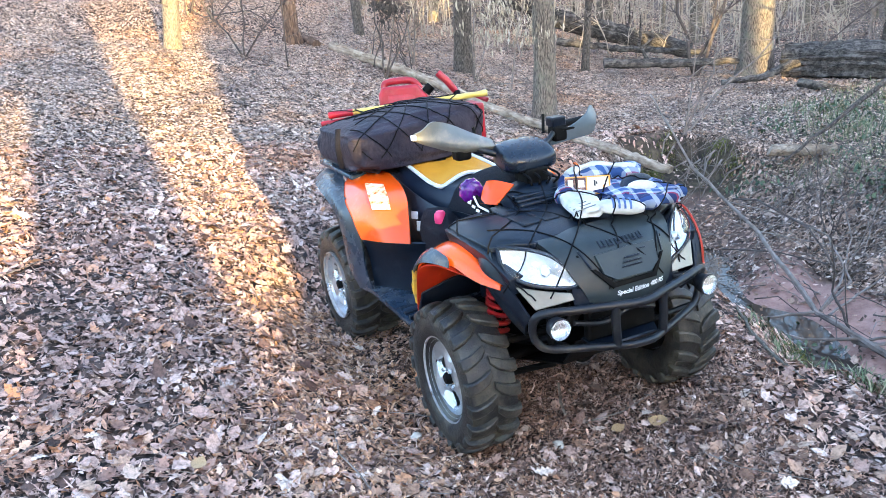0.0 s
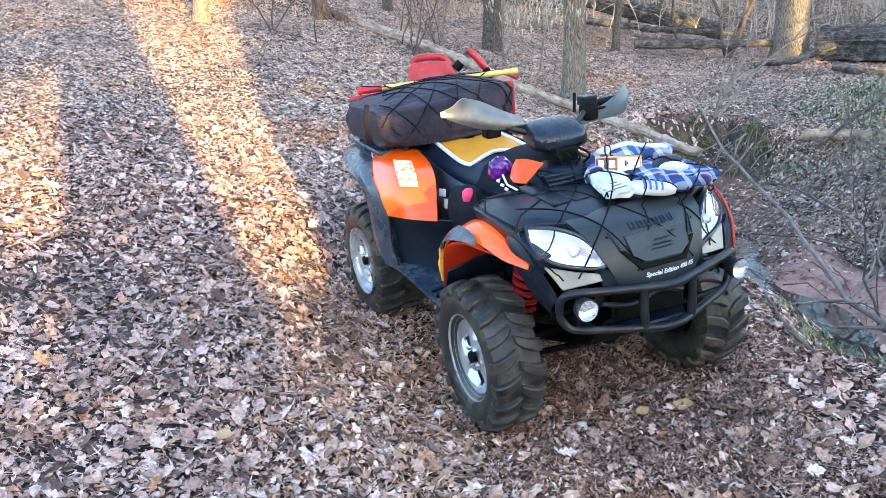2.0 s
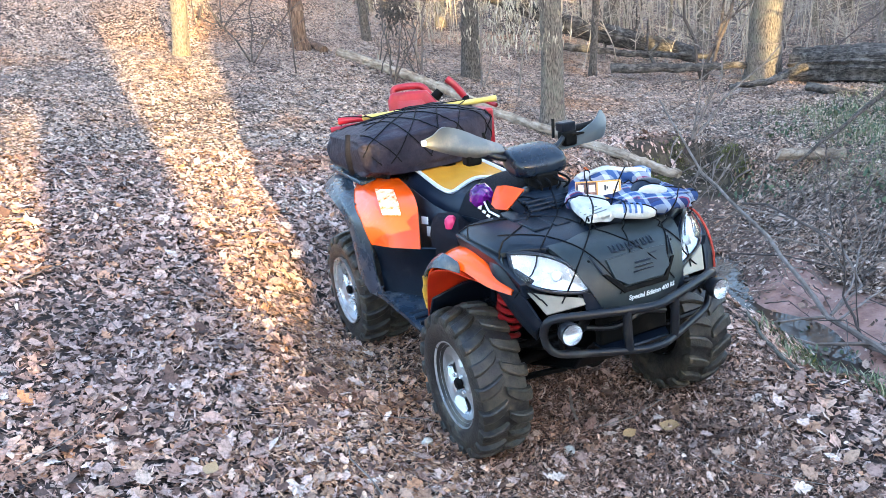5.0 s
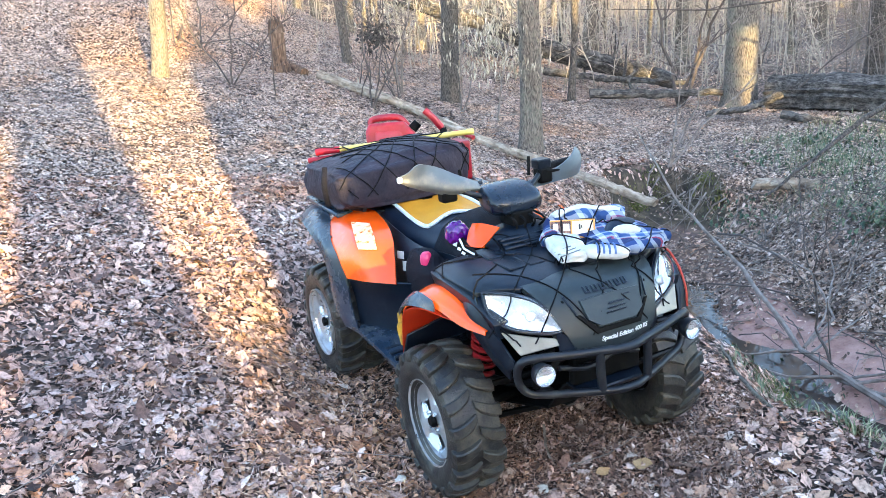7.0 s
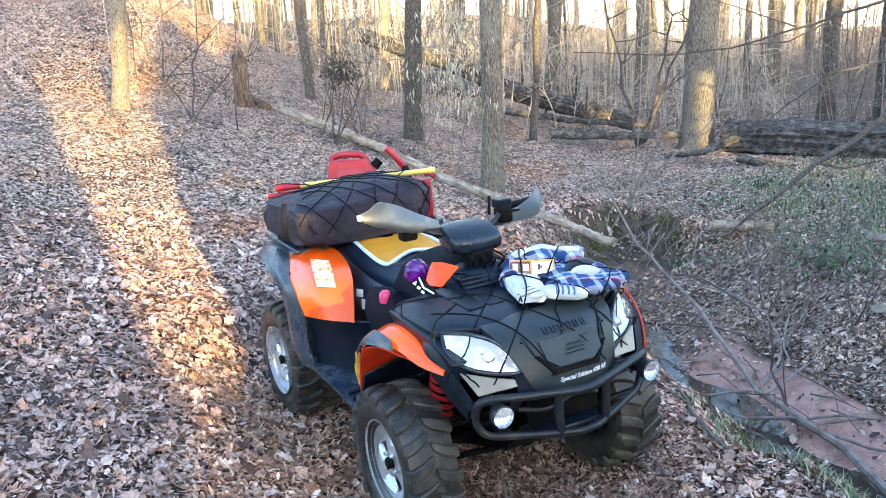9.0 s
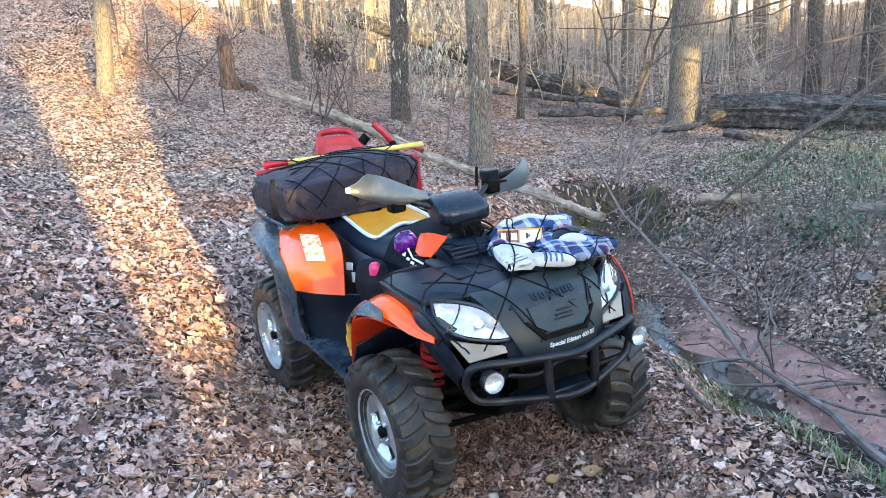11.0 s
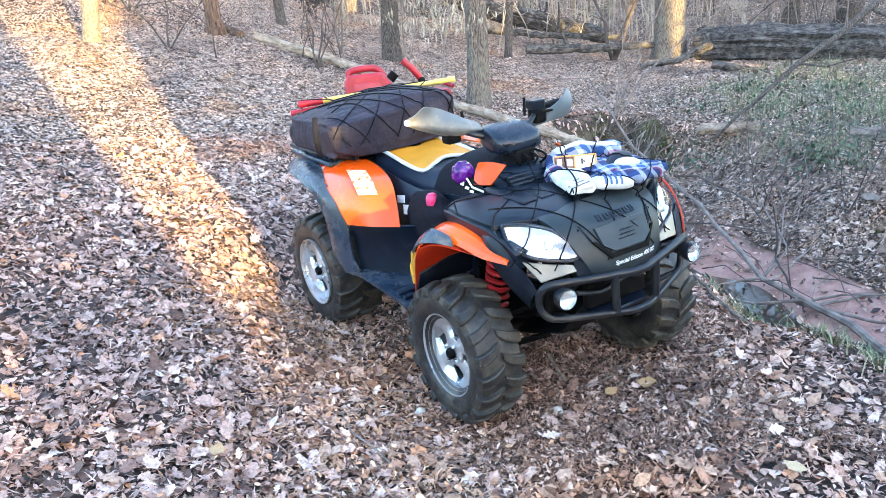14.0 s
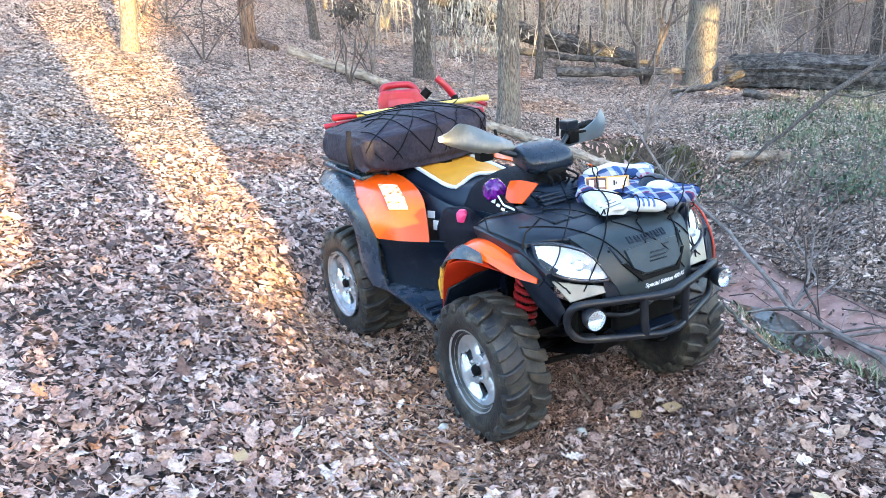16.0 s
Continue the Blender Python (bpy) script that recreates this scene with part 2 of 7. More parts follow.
# ---- mesh helpers ----
class Geo:
    """Vertices and faces gathered piece by piece."""

    def __init__(self):
        self.v, self.f = [], []

    def add(self, verts, faces):
        k = len(self.v)
        self.v += [tuple(p) for p in verts]
        self.f += [tuple(i + k for i in face) for face in faces]
        return self

    def tube(self, pts, radii, sides=8, caps=True, squash=1.0, rough=0.0, rng=None, ridge=0.0):
        """A round or flattened tube along points, with a radius at each."""
        pts = [Vector(p) for p in pts]
        if isinstance(radii, (int, float)):
            radii = [radii] * len(pts)
        up, rings = None, []
        furrow = [rng.uniform(-ridge, ridge) for _ in range(sides)] if ridge else [0] * sides
        for i, p in enumerate(pts):
            d = (pts[min(i + 1, len(pts) - 1)] - pts[max(i - 1, 0)]).normalized()
            if up is None:
                up = d.orthogonal().normalized() if abs(d.z) > 0.95 else Vector((0, 0, 1))
            side = d.cross(up).normalized()
            up = side.cross(d).normalized()
            ring = []
            for k in range(sides):
                a = 2 * math.pi * k / sides
                if ridge:
                    furrow[k] = 0.9 * furrow[k] + rng.uniform(-ridge, ridge) * 0.35
                r = radii[i] * (1 + furrow[k] + (rng.uniform(-rough, rough) if rng else 0))
                ring.append(p + side * (math.cos(a) * r) + up * (math.sin(a) * r * squash))
            rings.append(ring)
        v = [q for ring in rings for q in ring]
        f = [(i * sides + k, i * sides + (k + 1) % sides, (i + 1) * sides + (k + 1) % sides, (i + 1) * sides + k)
             for i in range(len(pts) - 1) for k in range(sides)]
        if caps:
            f += [tuple(reversed(range(sides))), tuple(range((len(pts) - 1) * sides, len(pts) * sides))]
        return self.add(v, f)

    def loft(self, rows, closed=False, caps=False):
        """Quads between rows of points; closed: each row is a ring."""
        n = len(rows[0])
        f = [(i * n + k, i * n + (k + 1) % n, (i + 1) * n + (k + 1) % n, (i + 1) * n + k)
             for i in range(len(rows) - 1) for k in range(n if closed else n - 1)]
        if caps:
            f += [tuple(reversed(range(n))), tuple(range((len(rows) - 1) * n, len(rows) * n))]
        return self.add([p for r in rows for p in r], f)

    def lathe(self, profile, sides=32, centre=(0, 0, 0), axis="y", closed=False):
        """Profile of (radius, along) turned about an axis through the centre."""
        rows = []
        for k in range(sides):
            a = 2 * math.pi * k / sides
            row = []
            for r, h in profile:
                c, s = r * math.cos(a), r * math.sin(a)
                q = {"y": (c, h, s), "x": (h, c, s), "z": (c, s, h)}[axis]
                row.append((q[0] + centre[0], q[1] + centre[1], q[2] + centre[2]))
            rows.append(row)
        rows.append(rows[0])
        n = len(profile)
        f = []
        for k in range(sides):
            j = (k + 1) % sides
            for i in range(n if closed else n - 1):
                f.append((k * n + i, k * n + (i + 1) % n, j * n + (i + 1) % n, j * n + i))
        return self.add([p for r in rows[:-1] for p in r], f)

    def box(self, lo, hi, m=None):
        v = [Vector((x, y, z)) for x in (lo[0], hi[0]) for y in (lo[1], hi[1]) for z in (lo[2], hi[2])]
        if m:
            v = [m @ p for p in v]
        return self.add(v, [(0, 1, 3, 2), (4, 6, 7, 5), (0, 4, 5, 1), (2, 3, 7, 6), (0, 2, 6, 4), (1, 5, 7, 3)])

    def mesh(self, name, material, smooth=True, angle=40):
        me = bpy.data.meshes.new(name)
        me.from_pydata(self.v, [], self.f)
        bm = bmesh.new()
        bm.from_mesh(me)
        bmesh.ops.remove_doubles(bm, verts=bm.verts, dist=1e-5)
        bmesh.ops.recalc_face_normals(bm, faces=bm.faces)
        if smooth:
            for e in bm.edges:
                e.smooth = len(e.link_faces) == 2 and e.calc_face_angle(0) < radians(angle)
            for q in bm.faces:
                q.smooth = True
        bm.to_mesh(me)
        bm.free()
        me.materials.append(material)
        return me


def part(name, geo, material, parent=None, label="", bevel=0.0, solid=0.0, sub=0, angle=40, offset=-1.0, segments=2):
    """One mesh object, under a thing or a part if given."""
    ob = new(name, geo.mesh(name, material, angle=angle))
    if sub:
        k = ob.modifiers.new("smooth", "SUBSURF")
        k.levels = k.render_levels = sub
    if solid:
        k = ob.modifiers.new("thickness", "SOLIDIFY")
        k.thickness, k.offset = solid, offset
    if bevel:
        k = ob.modifiers.new("edge", "BEVEL")
        k.width, k.segments, k.limit_method, k.angle_limit = bevel, segments, "ANGLE", radians(35)
        k.harden_normals = False
    if parent:
        ob.parent = parent
    if label:
        ob["label"] = label
    return ob


def thing(name, label, category, group="", at=(0, 0, 0), kind=""):
    ob = new(name)
    ob.location = at
    ob.empty_display_size = 0.1
    return tagged(ob, label, category, group, kind)


def mesh_from_arrays(name, verts, faces, material):
    """One mesh from arrays: verts n x 3, faces m x 4."""
    me = bpy.data.meshes.new(name)
    me.vertices.add(len(verts))
    me.vertices.foreach_set("co", verts.astype(np.float32).ravel())
    me.loops.add(faces.size)
    me.loops.foreach_set("vertex_index", faces.astype(np.int32).ravel())
    me.polygons.add(len(faces))
    me.polygons.foreach_set("loop_start", np.arange(0, faces.size, faces.shape[1], dtype=np.int32))
    me.polygons.foreach_set("use_smooth", np.ones(len(faces), dtype=bool))
    me.update(calc_edges=True)
    me.materials.append(material)
    return me


# ---- ground ----
CREEK = [(9.0, 0.6), (4.0, 1.45), (2.0, 1.80), (0.6, 2.05), (-0.4, 2.25), (-1.2, 2.62), (-2.1, 2.95)]


def creek_distance(x, y):
    best = np.full(np.shape(x), 1e9)
    for (ax, ay), (bx, by) in zip(CREEK, CREEK[1:]):
        dx, dy = bx - ax, by - ay
        u = np.clip(((x - ax) * dx + (y - ay) * dy) / (dx * dx + dy * dy), 0, 1)
        best = np.minimum(best, np.hypot(x - ax - u * dx, y - ay - u * dy))
    return best


def step(v):
    v = np.clip(v, 0, 1)
    return v * v * (3 - 2 * v)


def wave(x, y):
    return (np.sin(1.7 * x + 0.9 * y + 0.4) + np.sin(-1.1 * x + 2.1 * y + 1.7) + 0.6 * np.sin(3.7 * x - 2.6 * y) + 0.5 * np.sin(4.3 * y + 2.9 * x + 2)) / 3.1


def ground_z(x, y):
    x, y = np.asarray(x, float), np.asarray(y, float)
    w = -(x + y) / math.sqrt(2)
    rise = 0.45 * np.logaddexp(0, (w - 0.1) / 0.45)
    hill = 0.245 * 9.0 * np.tanh(rise / 9.0)
    flat = np.exp(-((np.maximum(np.abs(x) - 0.7, 0) / 0.5) ** 2 + (np.maximum(np.abs(y) - 0.5, 0) / 0.35) ** 2))
    z = hill * (1 - 0.95 * flat) + 0.025 * wave(x, y) * (1 - flat)
    z = z + 1.2 * step((-x - 7.4) / 5) * step((4.2 - y) / 3.2)
    hollow = np.hypot((x + 2.55) / 0.55, (y - 3.33) / 0.42) + 0.10 * np.sin(7 * x + 3 * y) + 0.07 * np.sin(13 * y - 9 * x)
    z = z - 0.26 * step((1.15 - hollow) / 0.45) + 0.05 * np.exp(-((hollow - 1.35) / 0.25) ** 2)
    away = np.hypot(x, y)
    z = z + 0.5 * step((away - 14) / 20) * np.sin(0.21 * x + 0.13 * y + 1.0) * 0.5
    d = creek_distance(x, y) + 0.06 * np.sin(5 * x + 1) + 0.04 * np.sin(9 * x + 3 * y)
    near_side = np.interp(x, [-2.1, -1.2, -0.4, 0.6, 2.0, 4.0, 9.0], [2.95, 2.62, 2.25, 2.05, 1.80, 1.45, 0.6])
    wide = 0.68 + 0.45 * step((y - near_side) / 0.2) * step((x + 2.4) / 0.8)
    lip = 0.05 * step((d - 0.34) / 0.06)
    bank = np.maximum(step((d - 0.22) / (wide + 0.12 * np.sin(2.2 * x))), lip)
    bed = -0.40 + 0.02 * np.sin(6 * x + 2 * y) + 0.24 * np.clip(y - near_side, -0.3, 0.25)
    return bed + (z - bed) * bank


def gz(x, y):
    return float(ground_z(x, y))


def axis_steps(lo, hi, fine, near_lo, near_hi):
    a = list(np.arange(near_lo, near_hi + 1e-6, fine))
    s, x = fine, near_hi
    while x < hi:
        s *= 1.18
        x += s
        a.append(min(x, hi))
    s, x, front = fine, near_lo, []
    while x > lo:
        s *= 1.18
        x -= s
        front.append(max(x, lo))
    return np.array(front[::-1] + a)


gx, gy = axis_steps(-600, 600, 0.08, -9, 5), axis_steps(-600, 600, 0.08, -4, 8)
GX, GY = np.meshgrid(gx, gy, indexing="ij")
GZ = ground_z(GX, GY)
nx, ny = len(gx), len(gy)
idx = np.arange(nx * ny).reshape(nx, ny)
quads = np.stack([idx[:-1, :-1], idx[1:, :-1], idx[1:, 1:], idx[:-1, 1:]], -1).reshape(-1, 4)
ground_mesh = mesh_from_arrays("ground", np.stack([GX, GY, GZ], -1).reshape(-1, 3), quads, M_SOIL)
bed_attr = ground_mesh.color_attributes.new("bed", "FLOAT_COLOR", "POINT")
cd = creek_distance(GX, GY).ravel()
sandy = (1 - step((cd - 0.30 - 0.06 * np.sin(5 * GX.ravel())) / 0.14)) * (1 - 0.75 * step((-0.45 - GX.ravel()) / 0.6))
far_side = GY.ravel() > np.interp(GX.ravel(), [-2.1, -1.2, -0.4, 0.6, 2.0, 4.0, 9.0], [2.95, 2.62, 2.25, 2.05, 1.80, 1.45, 0.6])
earthy = np.maximum((1 - step((cd - np.where(far_side, 1.0, 0.50)) / 0.3)) * 0.85, 1 - step((np.hypot(GX.ravel() + 2.55, GY.ravel() - 3.33) - 0.4) / 0.3)) * (1 - sandy)
bed_attr.data.foreach_set("color", np.stack([sandy, earthy, 0 * sandy, 0 * sandy + 1], -1).astype(np.float32).ravel())
ground = new("ground", ground_mesh)
tagged(ground, "leaf-covered brown forest floor rising beside a sandy creek bed", "ground", kind="structure")

# ---- trees ----
def crooked(rng, a, b, n, wobble):
    """Points from a to b with a natural wander."""
    a, b = Vector(a), Vector(b)
    size = (b - a).length
    out = []
    for i in range(n + 1):
        u = i / n
        k = wobble * size * math.sin(math.pi * u) if 0 < i < n else 0
        out.append(a.lerp(b, u) + Vector((rng.uniform(-k, k), rng.uniform(-k, k), rng.uniform(-k, k) * 0.5)))
    return out


def branch(geo, rng, start, way, length, radius, depth):
    """A bare limb that forks into thinner ones."""
    way = Vector(way).normalized()
    pts = [Vector(start)]
    n = 5
    for i in range(n):
        way = (way + Vector((rng.uniform(-0.22, 0.22), rng.uniform(-0.22, 0.22), rng.uniform(-0.08, 0.2)))).normalized()
        pts.append(pts[-1] + way * (length / n))
    geo.tube(pts, [radius * (1 - 0.8 * i / n) for i in range(n + 1)], 5 if radius < 0.02 else 7, caps=False)
    if depth:
        for k in range(rng.randint(2, 4)):
            i = rng.randint(1, n)
            side = (way + Vector((rng.uniform(-1, 1), rng.uniform(-1, 1), rng.uniform(-0.3, 0.7)))).normalized()
            branch(geo, rng, pts[i], side, length * rng.uniform(0.35, 0.65), radius * (1 - 0.75 * i / n) * 0.7, depth - 1)


def leaf_spray(geo, rng, centres, size, count):
    """Small clinging leaves about points."""
    for _ in range(count):
        c = Vector(rng.choice(centres)) + Vector((rng.gauss(0, 0.07), rng.gauss(0, 0.07), rng.gauss(0, 0.06)))
        m = Matrix.Translation(c) @ Euler((rng.uniform(-0.9, 0.9), rng.uniform(0.9, 2.1), rng.uniform(0, 6.28))).to_matrix().to_4x4()
        s = size * rng.uniform(0.6, 1.3)
        v = [m @ Vector(p) for p in ((0, 0, 0), (s * 0.45, -s * 0.13, s * 0.05), (s * 0.5, 0, -s * 0.05), (s * 0.45, s * 0.13, s * 0.05), (s, 0, 0.08 * s))]
        geo.add(v, [(0, 1, 2), (0, 2, 3), (1, 4, 2), (2, 4, 3)])


def tree(x, y, dia, height, lean, material, label, seed, low_twigs=0, category="tree", limbs=7, flare=1.5):
    rng = random.Random(seed)
    z = gz(x, y) - 0.12
    t = thing("tree", label, category, "woodland trees", (x, y, z))
    g = Geo()
    top = Vector((lean[0], lean[1], height))
    spine = crooked(rng, (0, 0, 0), top, 14, 0.006)
    rad = []
    for i in range(15):
        u = i / 14
        rad.append(dia / 2 * (1 - 0.72 * u) * (1 + (flare - 1) * math.exp(-u * height / 0.16)))
    fine, fr = [], []
    for i in range(14):
        for k in range(4 if i < 5 else 1):
            u = k / (4 if i < 5 else 1)
            fine.append(spine[i].lerp(spine[i + 1], u))
            h = fine[-1].z
            fr.append(dia / 2 * (1 - 0.72 * h / height) * (1 + (flare - 1) * math.exp(-h / 0.14)))
    fine.append(spine[-1])
    fr.append(rad[-1])
    g.tube(fine, fr, 22, rough=0.02, rng=rng, ridge=0.05)
    part("trunk", g, material, t)
    for k in range(limbs):
        g = Geo()
        u = rng.uniform(0.42, 0.98)
        i = min(int(u * 14), 13)
        a = rng.uniform(0, 6.28)
        branch(g, rng, spine[i], (math.cos(a), math.sin(a), rng.uniform(0.4, 1.1)), height * rng.uniform(0.15, 0.3), dia * 0.2, 2)
        part("limb", g, M_TWIG, t)
    for k in range(low_twigs):
        a = rng.uniform(0, 6.28)
        h = rng.uniform(0.3, 2.2)
        g = Geo()
        branch(g, rng, (lean[0] * h / height, lean[1] * h / height, h), (math.cos(a), math.sin(a), rng.uniform(-0.2, 0.8)), rng.uniform(0.4, 1.0), 0.008, 1)
        part("twig", g, M_TWIG, t)
    return t


# x, y, diameter, height, lean at the top, bark, low twigs, words
TREES = [
    (-7.36, -0.19, 0.19, 9.0, (1.0, 1.05), M_BARK_TAN, 2, "slender tan-barked tree standing in the sunlit leaves"),
    (-6.15, 3.05, 0.225, 9.5, (0.15, 0.57), M_BARK_DARK, 3, "mid-sized grey-barked tree on the leafy slope"),
    (-4.05, 2.88, 0.235, 10.0, (0.07, 0.44), M_BARK, 5, "grey tree with rough bark and pale leaves clinging low"),
    (-6.35, 4.98, 0.105, 7.5, (0.35, 0.5), M_BARK_DARK, 2, "thin dark young tree before the fallen logs"),
    (-5.13, 6.84, 0.44, 12.0, (0.3, 0.3), M_BARK, 0, "thick pale-barked tree beside the fallen log"),
    (-8.18, 2.50, 0.13, 8.0, (-0.5, -0.15), M_BARK_DARK, 3, "thin dark tree leaning on the slope"),
    (-9.6, 7.6, 0.24, 10.0, (0.8, 0.9), M_BARK, 1, "grey tree leaning behind the fallen logs"),
    (-8.6, 8.9, 0.25, 11.0, (0.2, 0.3), M_BARK, 1, "straight grey tree behind the fallen logs"),
    (-5.60, 10.1, 0.28, 11.0, (0.2, 0.2), M_BARK_DARK, 1, "straight dark tree beyond the fallen log"),
    (-5.05, 10.8, 0.36, 12.0, (0.1, 0.2), M_BARK_DARK, 1, "stout dark tree beyond the fallen log"),
    (-15.5, -0.9, 0.40, 11.0, (0.1, 0.0), M_BARK_DARK, 2, "stout dark tree high on the slope"),
    (-13.8, 2.6, 0.20, 9.0, (0.3, 0.2), M_BARK, 1, "slim grey tree on the crest"),
    (-11.6, 3.9, 0.11, 8.0, (0.2, 0.3), M_BARK_TAN, 1, "slim pale tree on the slope"),
    (-11.0, 0.5, 0.16, 9.0, (0.0, 0.3), M_BARK, 1, "slim grey tree on the slope"),
    (-10.2, 4.6, 0.18, 9.0, (0.1, 0.4), M_BARK_TAN, 1, "slim pale tree on the slope"),
]
for k, (x, y, dia, h, lean, bark, twigs, words) in enumerate(TREES):
    tree(x, y, dia, h, lean, bark, words, 50 + k, twigs)

# pale leaves that cling low on one trunk
g = Geo()
rng = random.Random(9)
leaf_spray(g, rng, [(-4.0 + rng.uniform(-0.2, 0.2), 2.8 + rng.uniform(-0.42, 0.12), rng.uniform(1.05, 2.0)) for _ in range(50)], 0.085, 260)
tagged(part("clinging_leaves", g, M_PALE_LEAF), "pale dry leaves clinging round the grey tree", "leaves", kind="stuff")


def snag(x, y, dia, height):
    """A broken stump, split and rotten at the top."""
    rng = random.Random(4)
    t = thing("broken_stump", "tall rotten red-brown broken stump with a splintered top", "stump", "", (x, y, gz(x, y) - 0.08))
    g = Geo()
    g.tube([(0, 0, h * height / 8) for h in range(9)], [dia / 2 * (1.45 - 0.05 * h if h < 3 else 1.05 - 0.02 * h) for h in range(9)], 22, rough=0.05, rng=rng, ridge=0.16)
    part("stump_wood", g, M_STUMP, t)
    g = Geo()
    for k in range(9):
        a = k * 0.7
        b = (0.4 * dia * math.cos(a), 0.4 * dia * math.sin(a))
        g.tube([(b[0], b[1], height * 0.93), (b[0] * 0.9, b[1] * 0.9, height + rng.uniform(0.02, 0.12)), (b[0] * 0.8, b[1] * 0.8, height + rng.uniform(0.12, 0.16))],
               [0.035, 0.022, 0.004], 5)
    part("splinters", g, M_STUMP, t)


snag(-7.70, 1.40, 0.19, 0.62)


def log(name, label, pts, radii, material, stubs=0, seed=1, ridge=0.10):
    rng = random.Random(seed)
    base = Vector(pts[0])
    t = thing(name, label, "log", "fallen logs", base)
    turn = (Vector(pts[-1]) - base).to_track_quat("X", "Z")
    t.rotation_euler = turn.to_euler()
    back = turn.inverted()
    pts = [back @ (Vector(p) - base) for p in pts]
    base = Vector()
    fine, fr = [], []
    for i in range(len(pts) - 1):
        for k in range(14):
            u = k / 14
            fine.append(pts[i].lerp(pts[i + 1], u) + Vector((0, 0, rng.uniform(-0.012, 0.012))))
            fr.append((radii[i] * (1 - u) + radii[i + 1] * u) * rng.uniform(0.96, 1.04))
    fine.append(Vector(pts[-1]) - base)
    fr.append(radii[-1])
    part("log_wood", Geo().tube(fine, fr, 40, rough=0.02, rng=rng, ridge=ridge), material, t)
    for k in range(stubs):
        i = rng.randint(2, len(fine) - 3)
        a = rng.uniform(-1, 1)
        part("broken_stub", Geo().tube([fine[i], fine[i] + Vector((rng.uniform(-0.1, 0.1), a * 0.15, 0.2)), fine[i] + Vector((rng.uniform(-0.2, 0.2), a * 0.25, rng.uniform(0.3, 0.5)))],
             [0.03, 0.02, 0.008], 6), material, t)
    return t


log("fallen_log", "long bare pale fallen log lying down the slope to the creek",
    [(-7.23, 1.76, 0.94), (-5.86, 2.20, 0.66), (-4.21, 2.47, 0.33), (-2.73, 2.80, 0.09), (-2.19, 2.96, -0.02)], [0.066, 0.05, 0.044, 0.042, 0.038], M_PALE_LOG, 0, 2)
log("fallen_log", "rotten brown branch end beside the pale log", [(-7.43, 1.62, 0.98), (-8.20, 1.58, 1.11), (-8.94, 1.56, 1.20)], [0.06, 0.05, 0.035], M_STUMP, 0, 12)
log("fallen_log", "huge dark rotten log with furrowed bark", [(-4.74, 7.02, 0.18), (-3.97, 7.27, 0.22), (-3.00, 7.75, 0.17), (-1.89, 8.47, 0.09)], [0.23, 0.235, 0.24, 0.25], M_ROTTEN, 0, 3, 0.14)
log("fallen_log", "long dark fallen trunk slanting down from the slope",
    [(-8.95, 3.65, 1.79), (-8.11, 4.92, 1.22), (-7.85, 5.61, 0.83), (-7.33, 6.24, 0.58), (-6.49, 6.97, 0.26)], [0.10, 0.12, 0.14, 0.14, 0.11], M_ROTTEN, 3, 5)
log("fallen_log", "grey weathered fallen limb under the dark trunk", [(-7.30, 5.19, 0.58), (-6.66, 5.84, 0.42), (-5.79, 6.56, 0.33)], [0.05, 0.045, 0.035], M_ROTTEN, 1, 6)
log("fallen_log", "grey weathered fallen limb on the leaves", [(-6.09, 5.12, 0.35), (-5.64, 5.93, 0.27), (-5.21, 6.70, 0.23)], [0.06, 0.055, 0.04], M_ROTTEN, 1, 7)
log("fallen_log", "thin broken limb lying before the big log", [(-4.54, 5.72, 0.14), (-4.31, 6.16, 0.16), (-4.14, 6.55, 0.30)], [0.03, 0.04, 0.05], M_ROTTEN, 0, 8)
log("fallen_log", "rotten brown limb lying under the huge log", [(-3.88, 6.28, 0.11), (-3.35, 6.54, 0.00), (-2.81, 6.84, -0.09)], [0.05, 0.05, 0.04], M_ROTTEN, 0, 10)
log("cut_log", "short pale sawn log lying on the far bank", [(-1.84, 3.73, 0.07), (-1.71, 3.92, 0.06), (-1.53, 4.16, 0.05)], [0.046, 0.046, 0.043], M_PALE_LOG, 0, 9)


def stick(name, label, spines, material, category="branch", group="fallen branches"):
    """A bare branch: its stem and side twigs, one part each."""
    base = Vector(spines[0][0][0])
    t = thing(name, label, category, group, base)
    for k, (pts, r0, r1) in enumerate(spines):
        rng = random.Random(k + len(pts))
        fine = []
        for a, b in zip(pts, pts[1:]):
            fine += crooked(rng, a, b, 4, 0.02)[:-1]
        fine.append(Vector(pts[-1]))
        n = len(fine) - 1
        part("stem" if k == 0 else "twig", Geo().tube([p - base for p in fine], [r0 + (r1 - r0) * i / n for i in range(n + 1)], 7), material, t)
    return t


